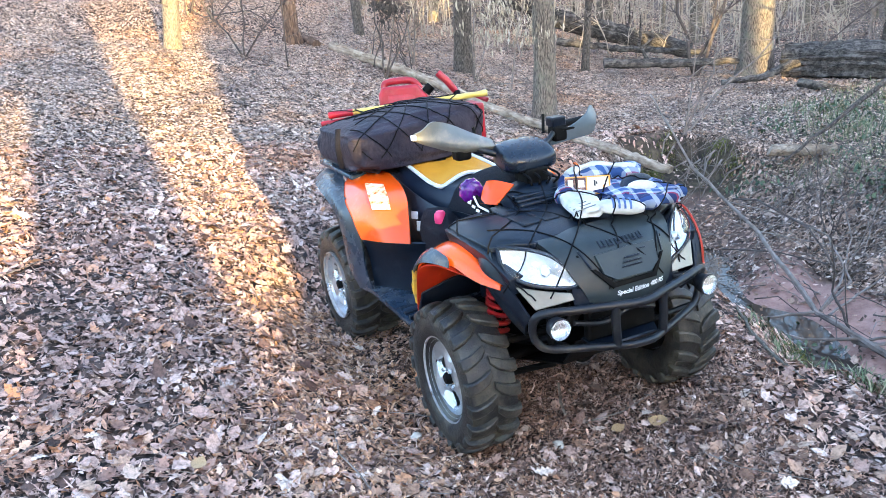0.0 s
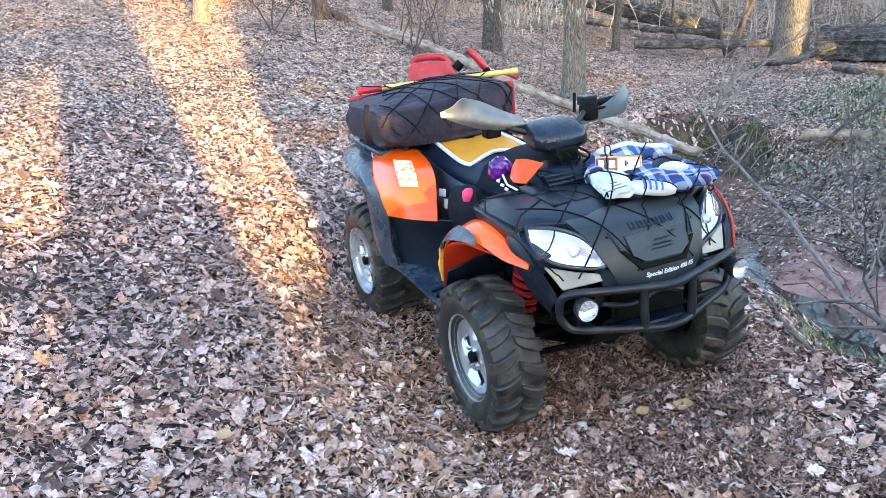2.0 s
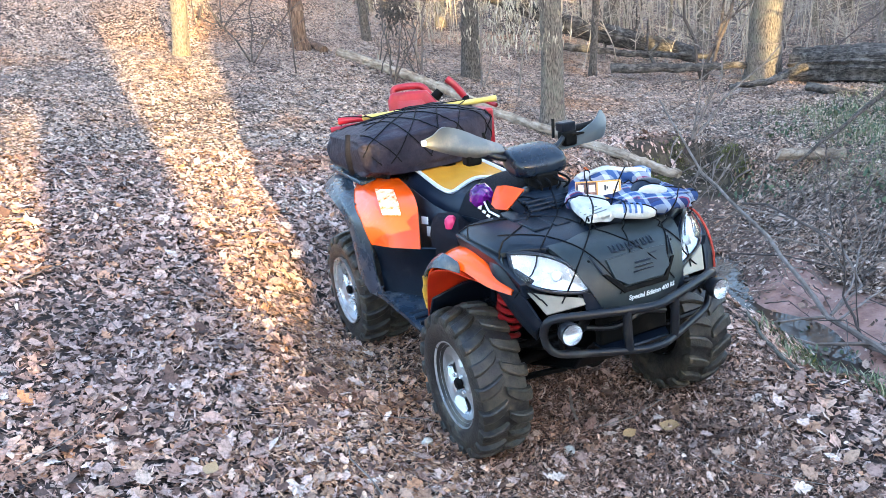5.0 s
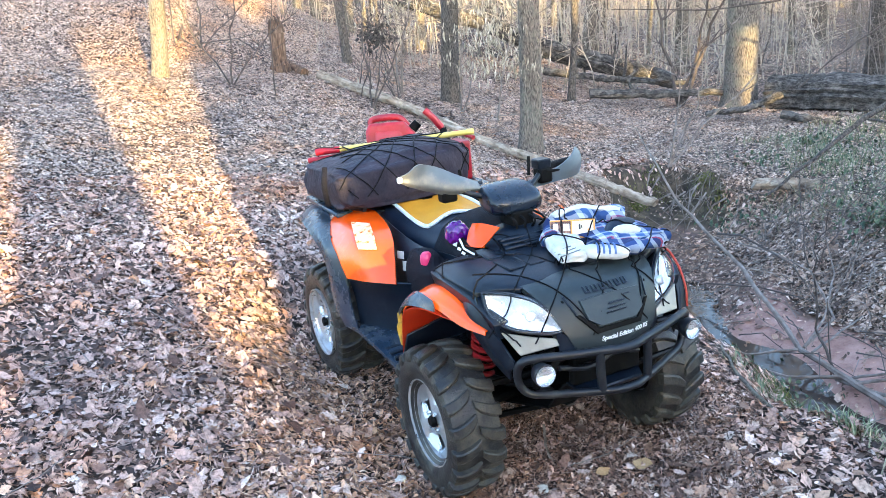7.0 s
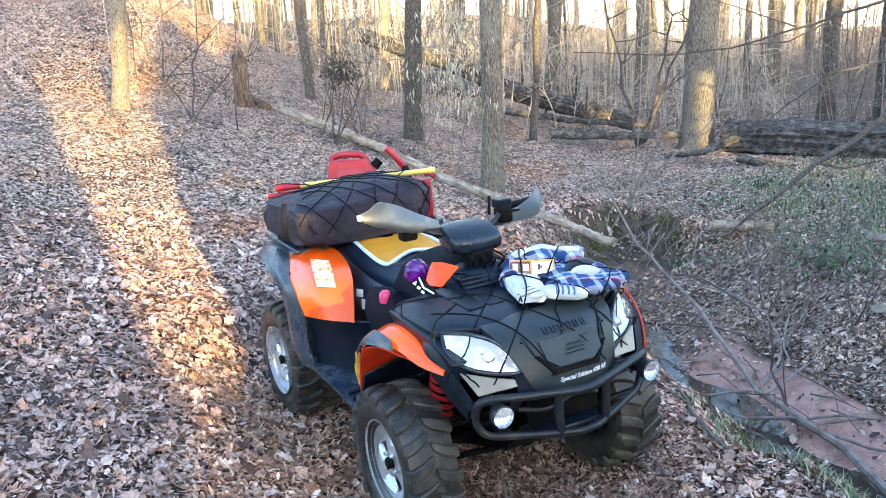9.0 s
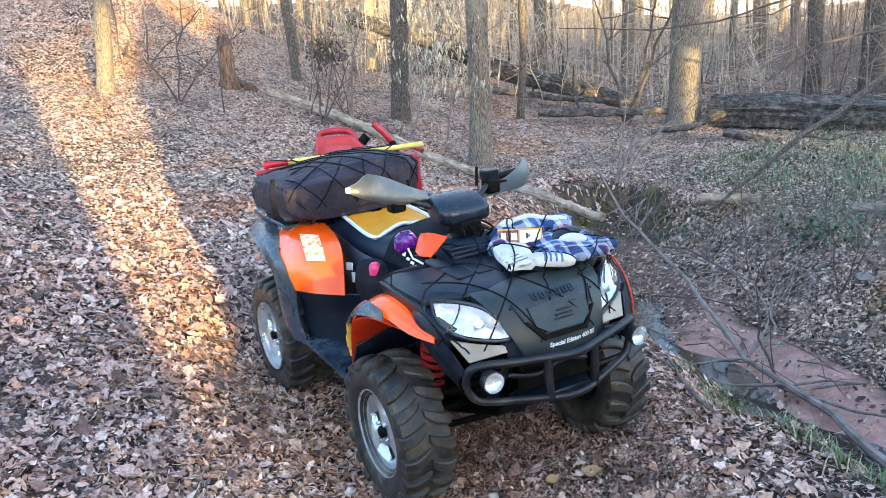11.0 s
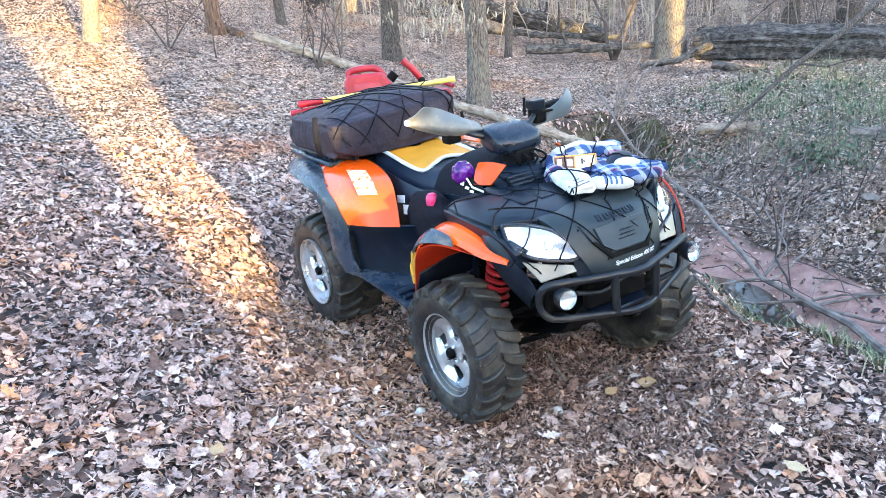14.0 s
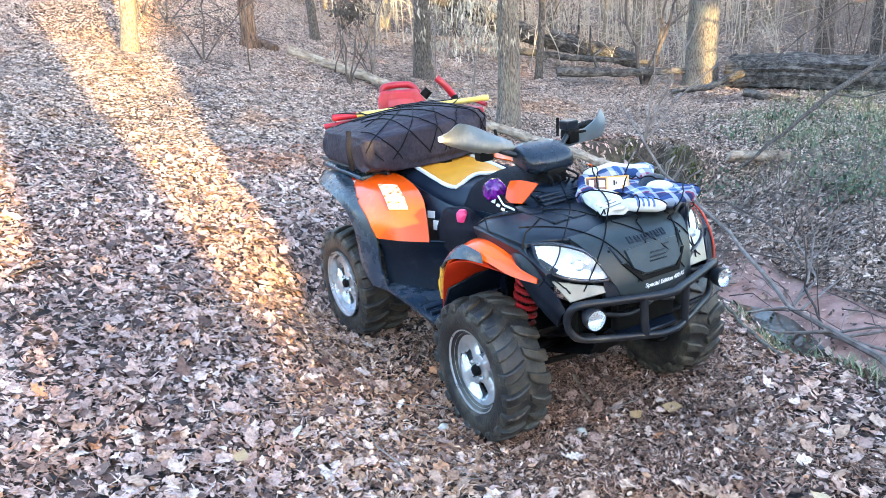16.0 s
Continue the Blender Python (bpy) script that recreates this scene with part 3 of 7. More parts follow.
stick("fallen_branch", "long bare grey branch fallen across the creek", [
    ([(-2.09, 2.68, 0.68), (-1.44, 2.54, 0.21), (-0.55, 2.30, -0.02), (0.16, 2.05, -0.29), (0.51, 2.02, -0.33), (0.84, 1.96, -0.35), (1.17, 1.80, -0.37), (1.55, 1.79, -0.48)], 0.006, 0.030),
    ([(-0.98, 2.43, 0.07), (-0.62, 2.63, -0.00), (-0.33, 2.69, -0.08), (0.00, 2.53, -0.27), (0.17, 2.06, -0.29)], 0.004, 0.009),
    ([(0.16, 2.05, -0.29), (-0.01, 1.82, -0.32), (-0.12, 1.65, -0.27)], 0.010, 0.003),
    ([(0.49, 2.02, -0.33), (0.26, 1.85, -0.37), (0.08, 1.75, -0.34)], 0.012, 0.004),
    ([(0.44, 2.00, -0.33), (0.61, 2.17, -0.39), (0.79, 2.35, -0.48)], 0.012, 0.006),
    ([(0.17, 2.07, -0.28), (-0.03, 2.47, -0.27), (-0.25, 2.82, -0.11), (-0.49, 2.97, 0.17)], 0.009, 0.003),
    ([(0.23, 2.07, -0.29), (0.12, 2.54, -0.27), (0.02, 3.04, -0.23), (0.02, 3.45, -0.29)], 0.008, 0.003),
    ([(0.57, 2.03, -0.34), (0.70, 2.28, -0.32), (0.88, 2.57, -0.39)], 0.011, 0.004),
    ([(-0.55, 2.30, -0.02), (-0.43, 2.49, -0.08), (-0.34, 2.82, -0.19)], 0.006, 0.002),
    ([(0.44, 2.02, -0.36), (0.70, 2.00, -0.33), (0.94, 2.00, -0.31), (1.10, 2.02, -0.28)], 0.012, 0.007),
    ([(0.46, 2.04, -0.36), (0.68, 2.10, -0.26), (0.94, 2.10, -0.18)], 0.010, 0.004),
], M_TWIG)
stick("fallen_branch", "thin dark broken twigs standing from the fallen branch", [
    ([(0.40, 2.06, -0.34), (0.22, 2.10, -0.15), (0.23, 2.10, -0.05), (0.19, 2.10, 0.18)], 0.008, 0.004),
    ([(0.36, 2.08, -0.40), (0.29, 2.10, 0.04)], 0.005, 0.003),
    ([(-0.98, 2.50, 0.07), (-0.76, 2.50, 0.11), (-0.31, 2.50, 0.01), (-0.10, 2.50, -0.20)], 0.008, 0.005),
    ([(-0.98, 2.40, -0.28), (-0.49, 2.40, -0.17), (-0.07, 2.40, -0.14)], 0.006, 0.004),
], M_TWIG_DARK)
rng = random.Random(83)
spines = []
for k in range(16):
    x = rng.uniform(-0.9, 1.1)
    a = Vector((x, 2.05 + rng.uniform(-0.15, 0.5), 0))
    a.z = gz(a.x, a.y) + rng.uniform(0.02, 0.16)
    w = rng.uniform(-0.9, 0.9)
    b = a + Vector((math.cos(w), math.sin(w), rng.uniform(-0.05, 0.15))) * rng.uniform(0.25, 0.6)
    b.z = max(b.z, gz(b.x, b.y) + 0.01)
    m_ = a.lerp(b, 0.5) + Vector((0, 0, rng.uniform(0.0, 0.08)))
    spines.append(([a, m_, b], 0.0045, 0.002))
stick("fallen_branch", "tangle of thin dark twigs fallen over the creek", spines, M_TWIG_DARK)
stick("fallen_branch", "grey stick lying on the far bank", [
    ([(-0.78, 4.36, 0.05), (-0.50, 4.52, 0.06), (-0.10, 4.74, 0.06)], 0.045, 0.05),
    ([(-0.55, 4.46, 0.03), (-0.56, 4.44, 0.17), (-0.50, 4.46, 0.22)], 0.010, 0.004)], M_TWIG)
stick("dead_limb", "dark dead limb leaning from the far bank", [
    ([(-1.68, 3.73, 0.00), (-1.56, 4.23, 0.31), (-1.49, 4.62, 0.54), (-1.43, 5.05, 0.70), (-1.36, 5.54, 0.95)], 0.012, 0.034),
    ([(-1.49, 4.62, 0.54), (-1.30, 4.74, 0.50), (-1.15, 5.04, 0.55)], 0.012, 0.004),
    ([(-1.38, 5.45, 0.92), (-1.22, 5.62, 0.80), (-1.05, 5.80, 0.62)], 0.018, 0.006),
], M_BARK_DARK)
rng = random.Random(17)
for k in range(9):
    x = -3.0 + 0.11 * k
    a = Vector((x, 3.62 + rng.uniform(-0.08, 0.08), gz(x, 3.72) + 0.01))
    m_ = a + Vector((rng.uniform(-0.06, 0.1), -0.12, -0.05))
    stick("exposed_root", "thin pale root hanging from the eroded bank", [([a, m_, m_ + Vector((rng.uniform(-0.12, 0.12), -0.12, -0.10))], 0.009, 0.004)], M_TWIG, "root", "exposed roots")
stick("mossy_root", "mossy grey stick lying along the creek bank", [
    ([(0.32, 1.28, 0.0), (0.62, 1.08, 0.03), (0.85, 0.98, 0.03), (1.12, 0.90, 0.02)], 0.008, 0.012)], M_BARK)
stick("thin_stick", "thin straw-coloured stick lying on the leaves", [
    ([(0.62, -0.02, 0.10), (0.85, -0.16, 0.16), (0.98, -0.22, 0.19)], 0.006, 0.005)], M_PALE_LOG)
stick("thin_stick", "long thin curved twig lying on the leaves", [
    ([(0.45, -0.98, gz(0.45, -0.98) + 0.02), (0.62, -1.02, gz(0.62, -1.02) + 0.035), (0.95, -0.98, gz(0.95, -0.98) + 0.03)], 0.004, 0.003)], M_TWIG)


def sapling(x, y, stems, label, seed, r=0.012, leaves=0, twigs=7, material=M_TWIG):
    """A leafless bush or young tree: several crooked stems with twigs, and maybe dry leaves."""
    rng = random.Random(seed)
    t = thing("sapling", label, "sapling", "bare saplings", (x, y, gz(x, y) - 0.03))
    tips = []
    for top in stems:
        pts = crooked(rng, (0, 0, 0), top, 7, 0.035)
        g = Geo().tube(pts, [r * (1 - 0.75 * i / 7) for i in range(8)], 6)
        for k in range(twigs):
            i = rng.randint(2, 7)
            a = rng.uniform(0, 6.28)
            branch(g, rng, pts[i], (math.cos(a), math.sin(a), rng.uniform(-0.1, 0.8)), rng.uniform(0.2, 0.6), r * 0.4, 1)
            tips.append(pts[i] + Vector((math.cos(a) * 0.2, math.sin(a) * 0.2, 0.12)))
        part("stem", g, material, t)
    if leaves:
        g = Geo()
        leaf_spray(g, rng, tips, 0.085, leaves)
        part("dry_leaves", g, M_PALE_LEAF, t, "drooping grey-green dry leaves")
    return t


sapling(-5.75, 1.85, [(-0.15, 0.1, 1.6), (0.15, 0.2, 1.3), (0.3, 0.45, 1.1)], "bare sapling with a tangle of dark twigs", 21, 0.012, 15, 9, M_TWIG_DARK)
sapling(-6.5, 2.55, [(0.05, 0.3, 2.3), (-0.2, -0.1, 1.8)], "slim sapling keeping pale dry leaves", 22, 0.013, 300, 12)
sapling(-5.6, 2.9, [(0.1, 0.25, 2.1), (0.3, 0.5, 1.6)], "slim sapling keeping pale dry leaves", 23, 0.011, 380, 12)
sapling(-5.1, 3.1, [(0.2, 0.3, 2.2)], "slim sapling keeping pale dry leaves", 24, 0.012, 380, 12)
sapling(-7.4, 3.6, [(0.2, 0.1, 2.2), (0.5, 0.5, 1.8)], "slim sapling keeping pale dry leaves", 25, 0.012, 200, 12)
sapling(-6.9, 0.55, [(0.5, 0.8, 1.0), (-0.2, -0.5, 1.1), (0.1, 0.2, 1.5)], "low leafless bush with arching twigs", 26, 0.012, 0, 9, M_TWIG_DARK)
sapling(-8.6, 0.6, [(0.4, 0.9, 0.9), (0.1, -0.4, 1.4), (-0.2, 0.2, 1.6)], "low leafless bush with arching twigs", 27, 0.012, 10, 9, M_TWIG_DARK)
sapling(-6.3, 0.9, [(0.05, 0.1, 1.3)], "single thin bare sapling", 28, 0.009, 0, 6, M_TWIG_DARK)
sapling(-5.6, 6.25, [(-0.35, -0.3, 2.1), (0.35, 0.75, 2.0), (0.1, 0.5, 1.8)], "forked bare young tree beside the big log", 29, 0.03, 0, 9, M_TWIG_DARK)
sapling(-2.95, 3.75, [(0.1, 0.7, 1.3), (0.3, 1.2, 1.2), (0.0, 0.2, 1.0)], "leaning bare sapling on the creek bank", 30, 0.014, 0, 8)
sapling(-2.2, 3.3, [(0.0, 0.35, 0.7), (0.1, -0.2, 0.55)], "bare bush of thin twigs on the creek bank", 31, 0.006, 0, 9)
sapling(-0.6, 3.0, [(0.2, 0.3, 0.7), (0.3, -0.2, 0.6), (-0.3, 0.2, 0.6)], "bare bush of thin twigs on the creek bank", 32, 0.006, 0, 10, M_TWIG_DARK)
sapling(0.1, 3.0, [(0.2, 0.3, 0.8), (0.3, -0.2, 0.7), (-0.3, 0.2, 0.8)], "bare bush of thin twigs on the creek bank", 33, 0.006, 0, 10, M_TWIG_DARK)
sapling(-0.9, 4.3, [(0.2, 0.2, 0.6), (0.1, -0.2, 0.5)], "bare bush of thin twigs on the far bank", 34, 0.005, 0, 9)
for k, (x, y) in enumerate([(-9.5, 5.6), (-10.5, 6.8), (-8.0, 6.4), (-9.0, 9.8), (-7.2, 9.4), (-6.0, 9.0), (-4.6, 9.4), (-10.0, 2.2), (-12.0, 5.5), (-9.3, 3.9), (-8.8, 7.6), (-3.9, 10.5), (-7.9, 11.0)]):
    sapling(x, y, [(0.2, 0.3, 2.4), (-0.3, 0.1, 2.0), (0.1, -0.4, 1.7)], "leafless understorey bush among the trees", 60 + k, 0.012, 30, 9, M_TWIG if k % 2 else M_TWIG_DARK)

vine = thing("vine_tangle", "dark clump of dead vine and curled leaves caught in twigs", "vine", at=(-6.32, 2.20, 1.40))
rng = random.Random(71)
for k in range(7):
    a = rng.uniform(0, 6.28)
    g = Geo()
    g.tube(crooked(rng, (0.25 * math.cos(a), 0.25 * math.sin(a), rng.uniform(-1.0, -0.4)), (0.2 * math.cos(a + 2), 0.2 * math.sin(a + 2), rng.uniform(0.1, 0.55)), 8, 0.06), [0.008 - 0.0007 * i for i in range(9)], 6)
    part("vine_stem", g, M_TWIG_DARK, vine)
g = Geo()
for k in range(420):
    c = Vector((rng.gauss(0, 0.09), rng.gauss(0, 0.10), rng.gauss(0.02, 0.09)))
    m = Matrix.Translation(c) @ Euler((rng.uniform(0, 6.28), rng.uniform(0, 6.28), rng.uniform(0, 6.28))).to_matrix().to_4x4()
    w = rng.uniform(0.03, 0.065)
    g.add([m @ Vector(p) for p in ((0, 0, 0), (w * 0.5, -w * 0.3, w * 0.1), (w, 0, 0), (w * 0.5, w * 0.3, w * 0.1))], [(0, 1, 2, 3)])
part("curled_leaves", g, M_ROTTEN, vine, "dark curled dead leaves")
stick("arching_branch", "thin dark branch arching low over the slope", [
    ([(-8.84, 0.26, 1.32), (-8.76, 0.43, 1.70), (-8.63, 0.35, 1.54), (-8.43, 0.45, 1.44), (-8.30, 0.71, 1.46), (-8.14, 1.00, 1.47), (-8.06, 1.20, 1.51)], 0.014, 0.006),
    ([(-8.14, 1.00, 1.47), (-7.76, 1.17, 1.28), (-7.57, 1.25, 1.17)], 0.009, 0.004)], M_TWIG_DARK)
stick("arching_branch", "crooked dead branch lying high on the slope", [
    ([(-11.29, -0.35, 2.50), (-10.71, -0.30, 2.21), (-10.36, -0.16, 2.08), (-10.25, 0.04, 2.06)], 0.012, 0.006),
    ([(-9.43, 0.40, 2.31), (-9.12, 0.37, 2.02), (-8.80, 0.30, 1.62), (-8.59, 0.25, 1.25)], 0.012, 0.010)], M_TWIG_DARK)
stick("overhanging_branch", "thin bare branch hanging across above the creek", [
    ([(-1.56, 5.47, 1.86), (-2.08, 5.04, 1.67), (-2.49, 4.63, 1.52), (-2.91, 4.25, 1.48), (-3.61, 3.63, 1.55)], 0.014, 0.004),
    ([(-1.77, 5.25, 1.78), (-2.03, 4.85, 1.56), (-2.27, 4.61, 1.55)], 0.01, 0.003),
    ([(-2.08, 5.04, 1.67), (-2.41, 4.75, 1.85), (-2.75, 4.44, 2.03)], 0.01, 0.003),
    ([(-1.56, 5.47, 1.86), (-1.18, 5.89, 2.13), (-0.75, 6.70, 2.49), (-0.3, 7.2, 3.4), (0.2, 8.4, 1.6), (0.25, 8.5, -0.1)], 0.014, 0.05)], M_TWIG_DARK)
stick("overhanging_branch", "thin bare branch hanging across above the creek", [
    ([(-1.10, 5.87, 1.42), (-1.45, 5.38, 1.35), (-1.71, 5.07, 1.27), (-1.92, 4.75, 1.02), (-2.15, 4.59, 0.76)], 0.014, 0.004),
    ([(-1.10, 5.87, 1.42), (-0.2, 6.6, 1.5), (0.3, 7.6, 0.9), (0.35, 7.9, -0.1)], 0.014, 0.03)], M_TWIG_DARK)

# ---- woods beyond, and unseen evergreens added to shape the sunlight ----
rng = random.Random(77)
g, gd = Geo(), Geo()
for k in range(300):
    r = 14.5 + 32 * rng.random() ** 1.1
    a = radians(rng.uniform(108, 192))
    x, y = 3.4 + r * math.cos(a), -1.9 + r * math.sin(a)
    d = rng.choice((0.03, 0.035, 0.04, 0.05, 0.05, 0.06, 0.08, 0.11, 0.15, 0.20)) * (1 + r / 70)
    h = 6 + d * 28
    lx, ly = rng.uniform(-1.1, 1.1), rng.uniform(-1.1, 1.1)
    z = gz(x, y) - 0.1
    geo = g if k % 3 == 0 else gd
    geo.tube([(x, y, z), (x + lx * 0.12, y + ly * 0.1, z + h * 0.2), (x + lx * 0.4, y + ly * 0.5, z + h * 0.5), (x + lx, y + ly, z + h)], [d * 0.58, d * 0.48, d * 0.4, d * 0.12], 7, caps=False)
    for j in range(7 if r < 32 else 5):
        b = rng.uniform(0, 6.28)
        hh = rng.uniform(0.15, 0.7) * h
        branch(geo, rng, (x + lx * hh / h, y + ly * hh / h, z + hh), (math.cos(b), math.sin(b), rng.uniform(0.2, 0.8)), rng.uniform(0.8, 2.4), 0.006 + d * 0.1, 1)
tagged(part("far_woods", g, M_BARK_TAN), "leafless woodland trees lit warm by low sun", "woods", kind="stuff")
tagged(part("far_woods", gd, M_BARK), "grey leafless woodland trees in the distance", "woods", kind="stuff")
g, gd = Geo(), Geo()
for k in range(2300):
    r = 12.5 + 32 * rng.random() ** 1.2
    a = radians(110 + 80 * rng.random() ** 1.25)
    x, y = 3.4 + r * math.cos(a), -1.9 + r * math.sin(a)
    z, b = gz(x, y) - 0.02, rng.uniform(0, 6.28)
    if x < 0 and y < 3.2 and r < 26 and rng.random() < 0.85:
        continue
    h = rng.uniform(0.6, 3.2)
    c = rng.uniform(0.1, 0.9)
    # near thicket keeps the plain grey twig, the rest takes the sun-paled one
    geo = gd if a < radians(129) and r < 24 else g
    geo.tube([(x, y, z), (x + 0.25 * c * math.cos(b), y + 0.25 * c * math.sin(b), z + h * 0.5), (x + c * math.cos(b), y + c * math.sin(b), z + h)], [0.008, 0.006, 0.003], 4, caps=False)
    for j in range(6):
        hh = rng.uniform(0.2, 0.95)
        q = 0.25 * c * hh * 2 if hh < 0.5 else c * (0.25 + 0.75 * (hh - 0.5) * 2)
        bx, by, e = x + q * math.cos(b), y + q * math.sin(b), rng.uniform(0.25, 0.8)
        w = rng.uniform(0, 6.28)
        geo.tube([(bx, by, z + hh * h), (bx + 0.5 * e * math.cos(w), by + 0.5 * e * math.sin(w), z + hh * h + rng.uniform(0.0, 0.25)), (bx + e * math.cos(w + 0.3), by + e * math.sin(w + 0.3), z + hh * h + rng.uniform(-0.1, 0.4))], [0.005, 0.004, 0.002], 3, caps=False)
tagged(part("underbrush", g, M_TWIG_SUN_PALED), "thin bare underbrush filling the woods", "underbrush", kind="stuff")
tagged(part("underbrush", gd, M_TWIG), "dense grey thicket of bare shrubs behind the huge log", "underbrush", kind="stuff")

# far backdrop: sunlit haze is painted in the ramp, and the sheet itself glows
m, n, l, p = shader("painted_sunlit_woods")
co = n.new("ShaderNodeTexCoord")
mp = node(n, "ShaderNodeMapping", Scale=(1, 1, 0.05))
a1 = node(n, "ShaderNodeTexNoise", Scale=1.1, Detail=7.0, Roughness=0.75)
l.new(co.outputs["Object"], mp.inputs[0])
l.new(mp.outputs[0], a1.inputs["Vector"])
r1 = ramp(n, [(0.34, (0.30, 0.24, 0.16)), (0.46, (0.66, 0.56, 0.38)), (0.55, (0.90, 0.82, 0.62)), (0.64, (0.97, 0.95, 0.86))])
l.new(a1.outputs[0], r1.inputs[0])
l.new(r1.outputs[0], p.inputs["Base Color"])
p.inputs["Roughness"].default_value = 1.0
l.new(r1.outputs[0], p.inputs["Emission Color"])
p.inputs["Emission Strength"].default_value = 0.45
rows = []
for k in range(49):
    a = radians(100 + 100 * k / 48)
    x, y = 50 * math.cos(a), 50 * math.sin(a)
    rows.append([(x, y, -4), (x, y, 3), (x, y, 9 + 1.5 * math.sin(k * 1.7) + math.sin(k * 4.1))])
tagged(part("backdrop", Geo().loft(rows), m), "faintly glowing backdrop painted as pale haze of far sunlit leafless woods", "backdrop", kind="structure")


def shade_cedar(x, y, height, radius, seed, base=0.0, power=0.5, rings=12, sides=14, tips=0, tip_height=0.4, gap=None):
    """A dense cone-shaped evergreen down to the ground, added out of view to block sun; loose shoots at its top or a
    gap in its crown let some through if asked.
    """
    rng = random.Random(seed)
    z = gz(x, y)
    t = thing("evergreen_tree", "dense dark cone-shaped evergreen, unseen, added to block the sun", "tree", "evergreens", (x, y, z))
    part("trunk", Geo().tube([(0, 0, -0.1), (0, 0, height * 0.7)], [0.12, 0.04], 8), M_BARK_DARK, t)
    g = Geo()
    rows = []
    for i in range(rings + 1):
        u = i / rings
        rr = radius * (1 - u) ** power + 0.02
        rows.append([(rr * rng.uniform(0.86, 1.04) * math.cos(6.2832 * k / sides), rr * rng.uniform(0.86, 1.04) * math.sin(6.2832 * k / sides), base + (height - base) * u) for k in range(sides)])
    g.loft(rows, closed=True, caps=True)
    for k in range(500):
        u, a = rng.random() ** 1.3, rng.uniform(0, 6.28)
        rr = radius * (1 - u) ** power * 0.97
        c = Vector((rr * math.cos(a), rr * math.sin(a), base + (height - base) * u))
        o = Vector((math.cos(a), math.sin(a), rng.uniform(-0.3, 0.6))) * 0.16
        s = Vector((-math.sin(a), math.cos(a), 0)) * 0.06
        g.add([c - s, c + s, c + o], [(0, 1, 2)])
    for k in range(tips):
        c = Vector((rng.uniform(-0.3, 0.3), rng.uniform(-0.16, 0.16), height - 0.1 + (tip_height + 0.1) * rng.random() ** 1.5))
        if base:
            c = Vector((rng.uniform(-0.6, 0.6), rng.uniform(-1.3, 1.3), base + 0.1 - tip_height * rng.random() ** 1.5))
        o = Vector((rng.uniform(-0.04, 0.04), rng.uniform(-0.05, 0.05), rng.uniform(0.05, 0.11)))
        s = Vector((rng.uniform(-0.04, 0.04), rng.uniform(0.02, 0.05), 0))
        g.add([c - s, c + s, c + o], [(0, 1, 2)])
    if gap:
        gy, gz_, gr = gap

        def clear(face):
            c = sum((Vector(g.v[i]) for i in face), Vector()) / len(face) + Vector((x, y, z))
            return math.hypot(c.y + SUN_SLOPE * c.x - gy, c.z - math.tan(radians(SUN_EL)) * c.x - gz_) < gr

        g.f = [f for f in g.f if not clear(f)]
    part("crown", g, M_CEDAR, t)


# added sun blockers: the sun comes low from +x and two gaps let it through, one beside a stout trunk
for k, (x, y, h, r) in enumerate([(14.0, 2.2, 5.6, 1.7), (13.5, 4.0, 4.0, 1.3), (13.8, 5.2, 5.4, 0.78), (13.5, 7.9, 6.4, 1.45), (14, 9.6, 4.3, 1.8), (13.5, 11.5, 4.6, 1.8), (14, 14.0, 4.8, 2.0),
                                  (13.5, 17.0, 4.6, 2.2), (14.2, -5.6, 5.6, 1.9), (13.8, -8.3, 5.5, 1.9), (14.0, -10.8, 5.6, 2.0), (14.0, -13.5, 5.6, 2.0),
                                  (14.5, 1.2, 4.9, 1.6), (14.5, 3.2, 4.0, 1.4), (14.6, 6.3, 2.2, 1.2), (14.5, 10.6, 4.3, 1.7), (14.5, 12.8, 4.6, 1.5), (14.6, 15.5, 4.7, 1.9)]):
    shade_cedar(x, y, h, r, 300 + k)
# the hole cut in this crown throws a sun spot on the rear fender
shade_cedar(13.0, 0.30, 5.2, 2.14, 299, power=0.80, rings=44, sides=56, gap=(-0.475, 0.81, 0.15))
shade_cedar(13.0, 6.78, 5.5, 0.62, 330, power=0.25)
# taller added ones whose crowns begin high up, to end the sunlit patches above
shade_cedar(13.6, 6.0, 10.0, 1.5, 331, base=3.5)
shade_cedar(13.4, -2.05, 11.0, 1.9, 332, base=4.75, tips=800, tip_height=1.1)
shade_cedar(13.9, -3.6, 11.0, 1.6, 333, base=3.55, tips=600, tip_height=0.7)
# a low evergreen hedge added across the gaps, to end the sun streaks below
for k in range(13):
    y = -0.6 - 0.27 * k
    shade_cedar(12.6 + 0.25 * (k % 2), y, 1.52 + 0.06 * math.sin(k * 2.1) + (0.30 if y < -2.2 else 0), 0.75, 340 + k, tips=95 if y > -2.2 else 130, tip_height=0.34 if y > -2.2 else 0.44)
# trunk out of view, sized to shade the band between the sun streaks
tree(10.4, -1.97, 1.0, 12.0, (0.1, 0.0), M_BARK, "very stout grey tree, unseen, added to cast a band of shade", 99, 0, limbs=9, flare=1.15)

# ---- the quad bike ----
from mathutils.bvhtree import BVHTree

M_ORANGE = surface("orange_gloss_plastic", [(0.35, (0.70, 0.070, 0.0)), (0.65, (0.76, 0.086, 0.0))], 5, 0.22, bump=0.03, dirt=(0.6, 0.16, 0.04), dirt_scale=7, dirt_amount=-0.2, coat=0.2, spec=0.4)
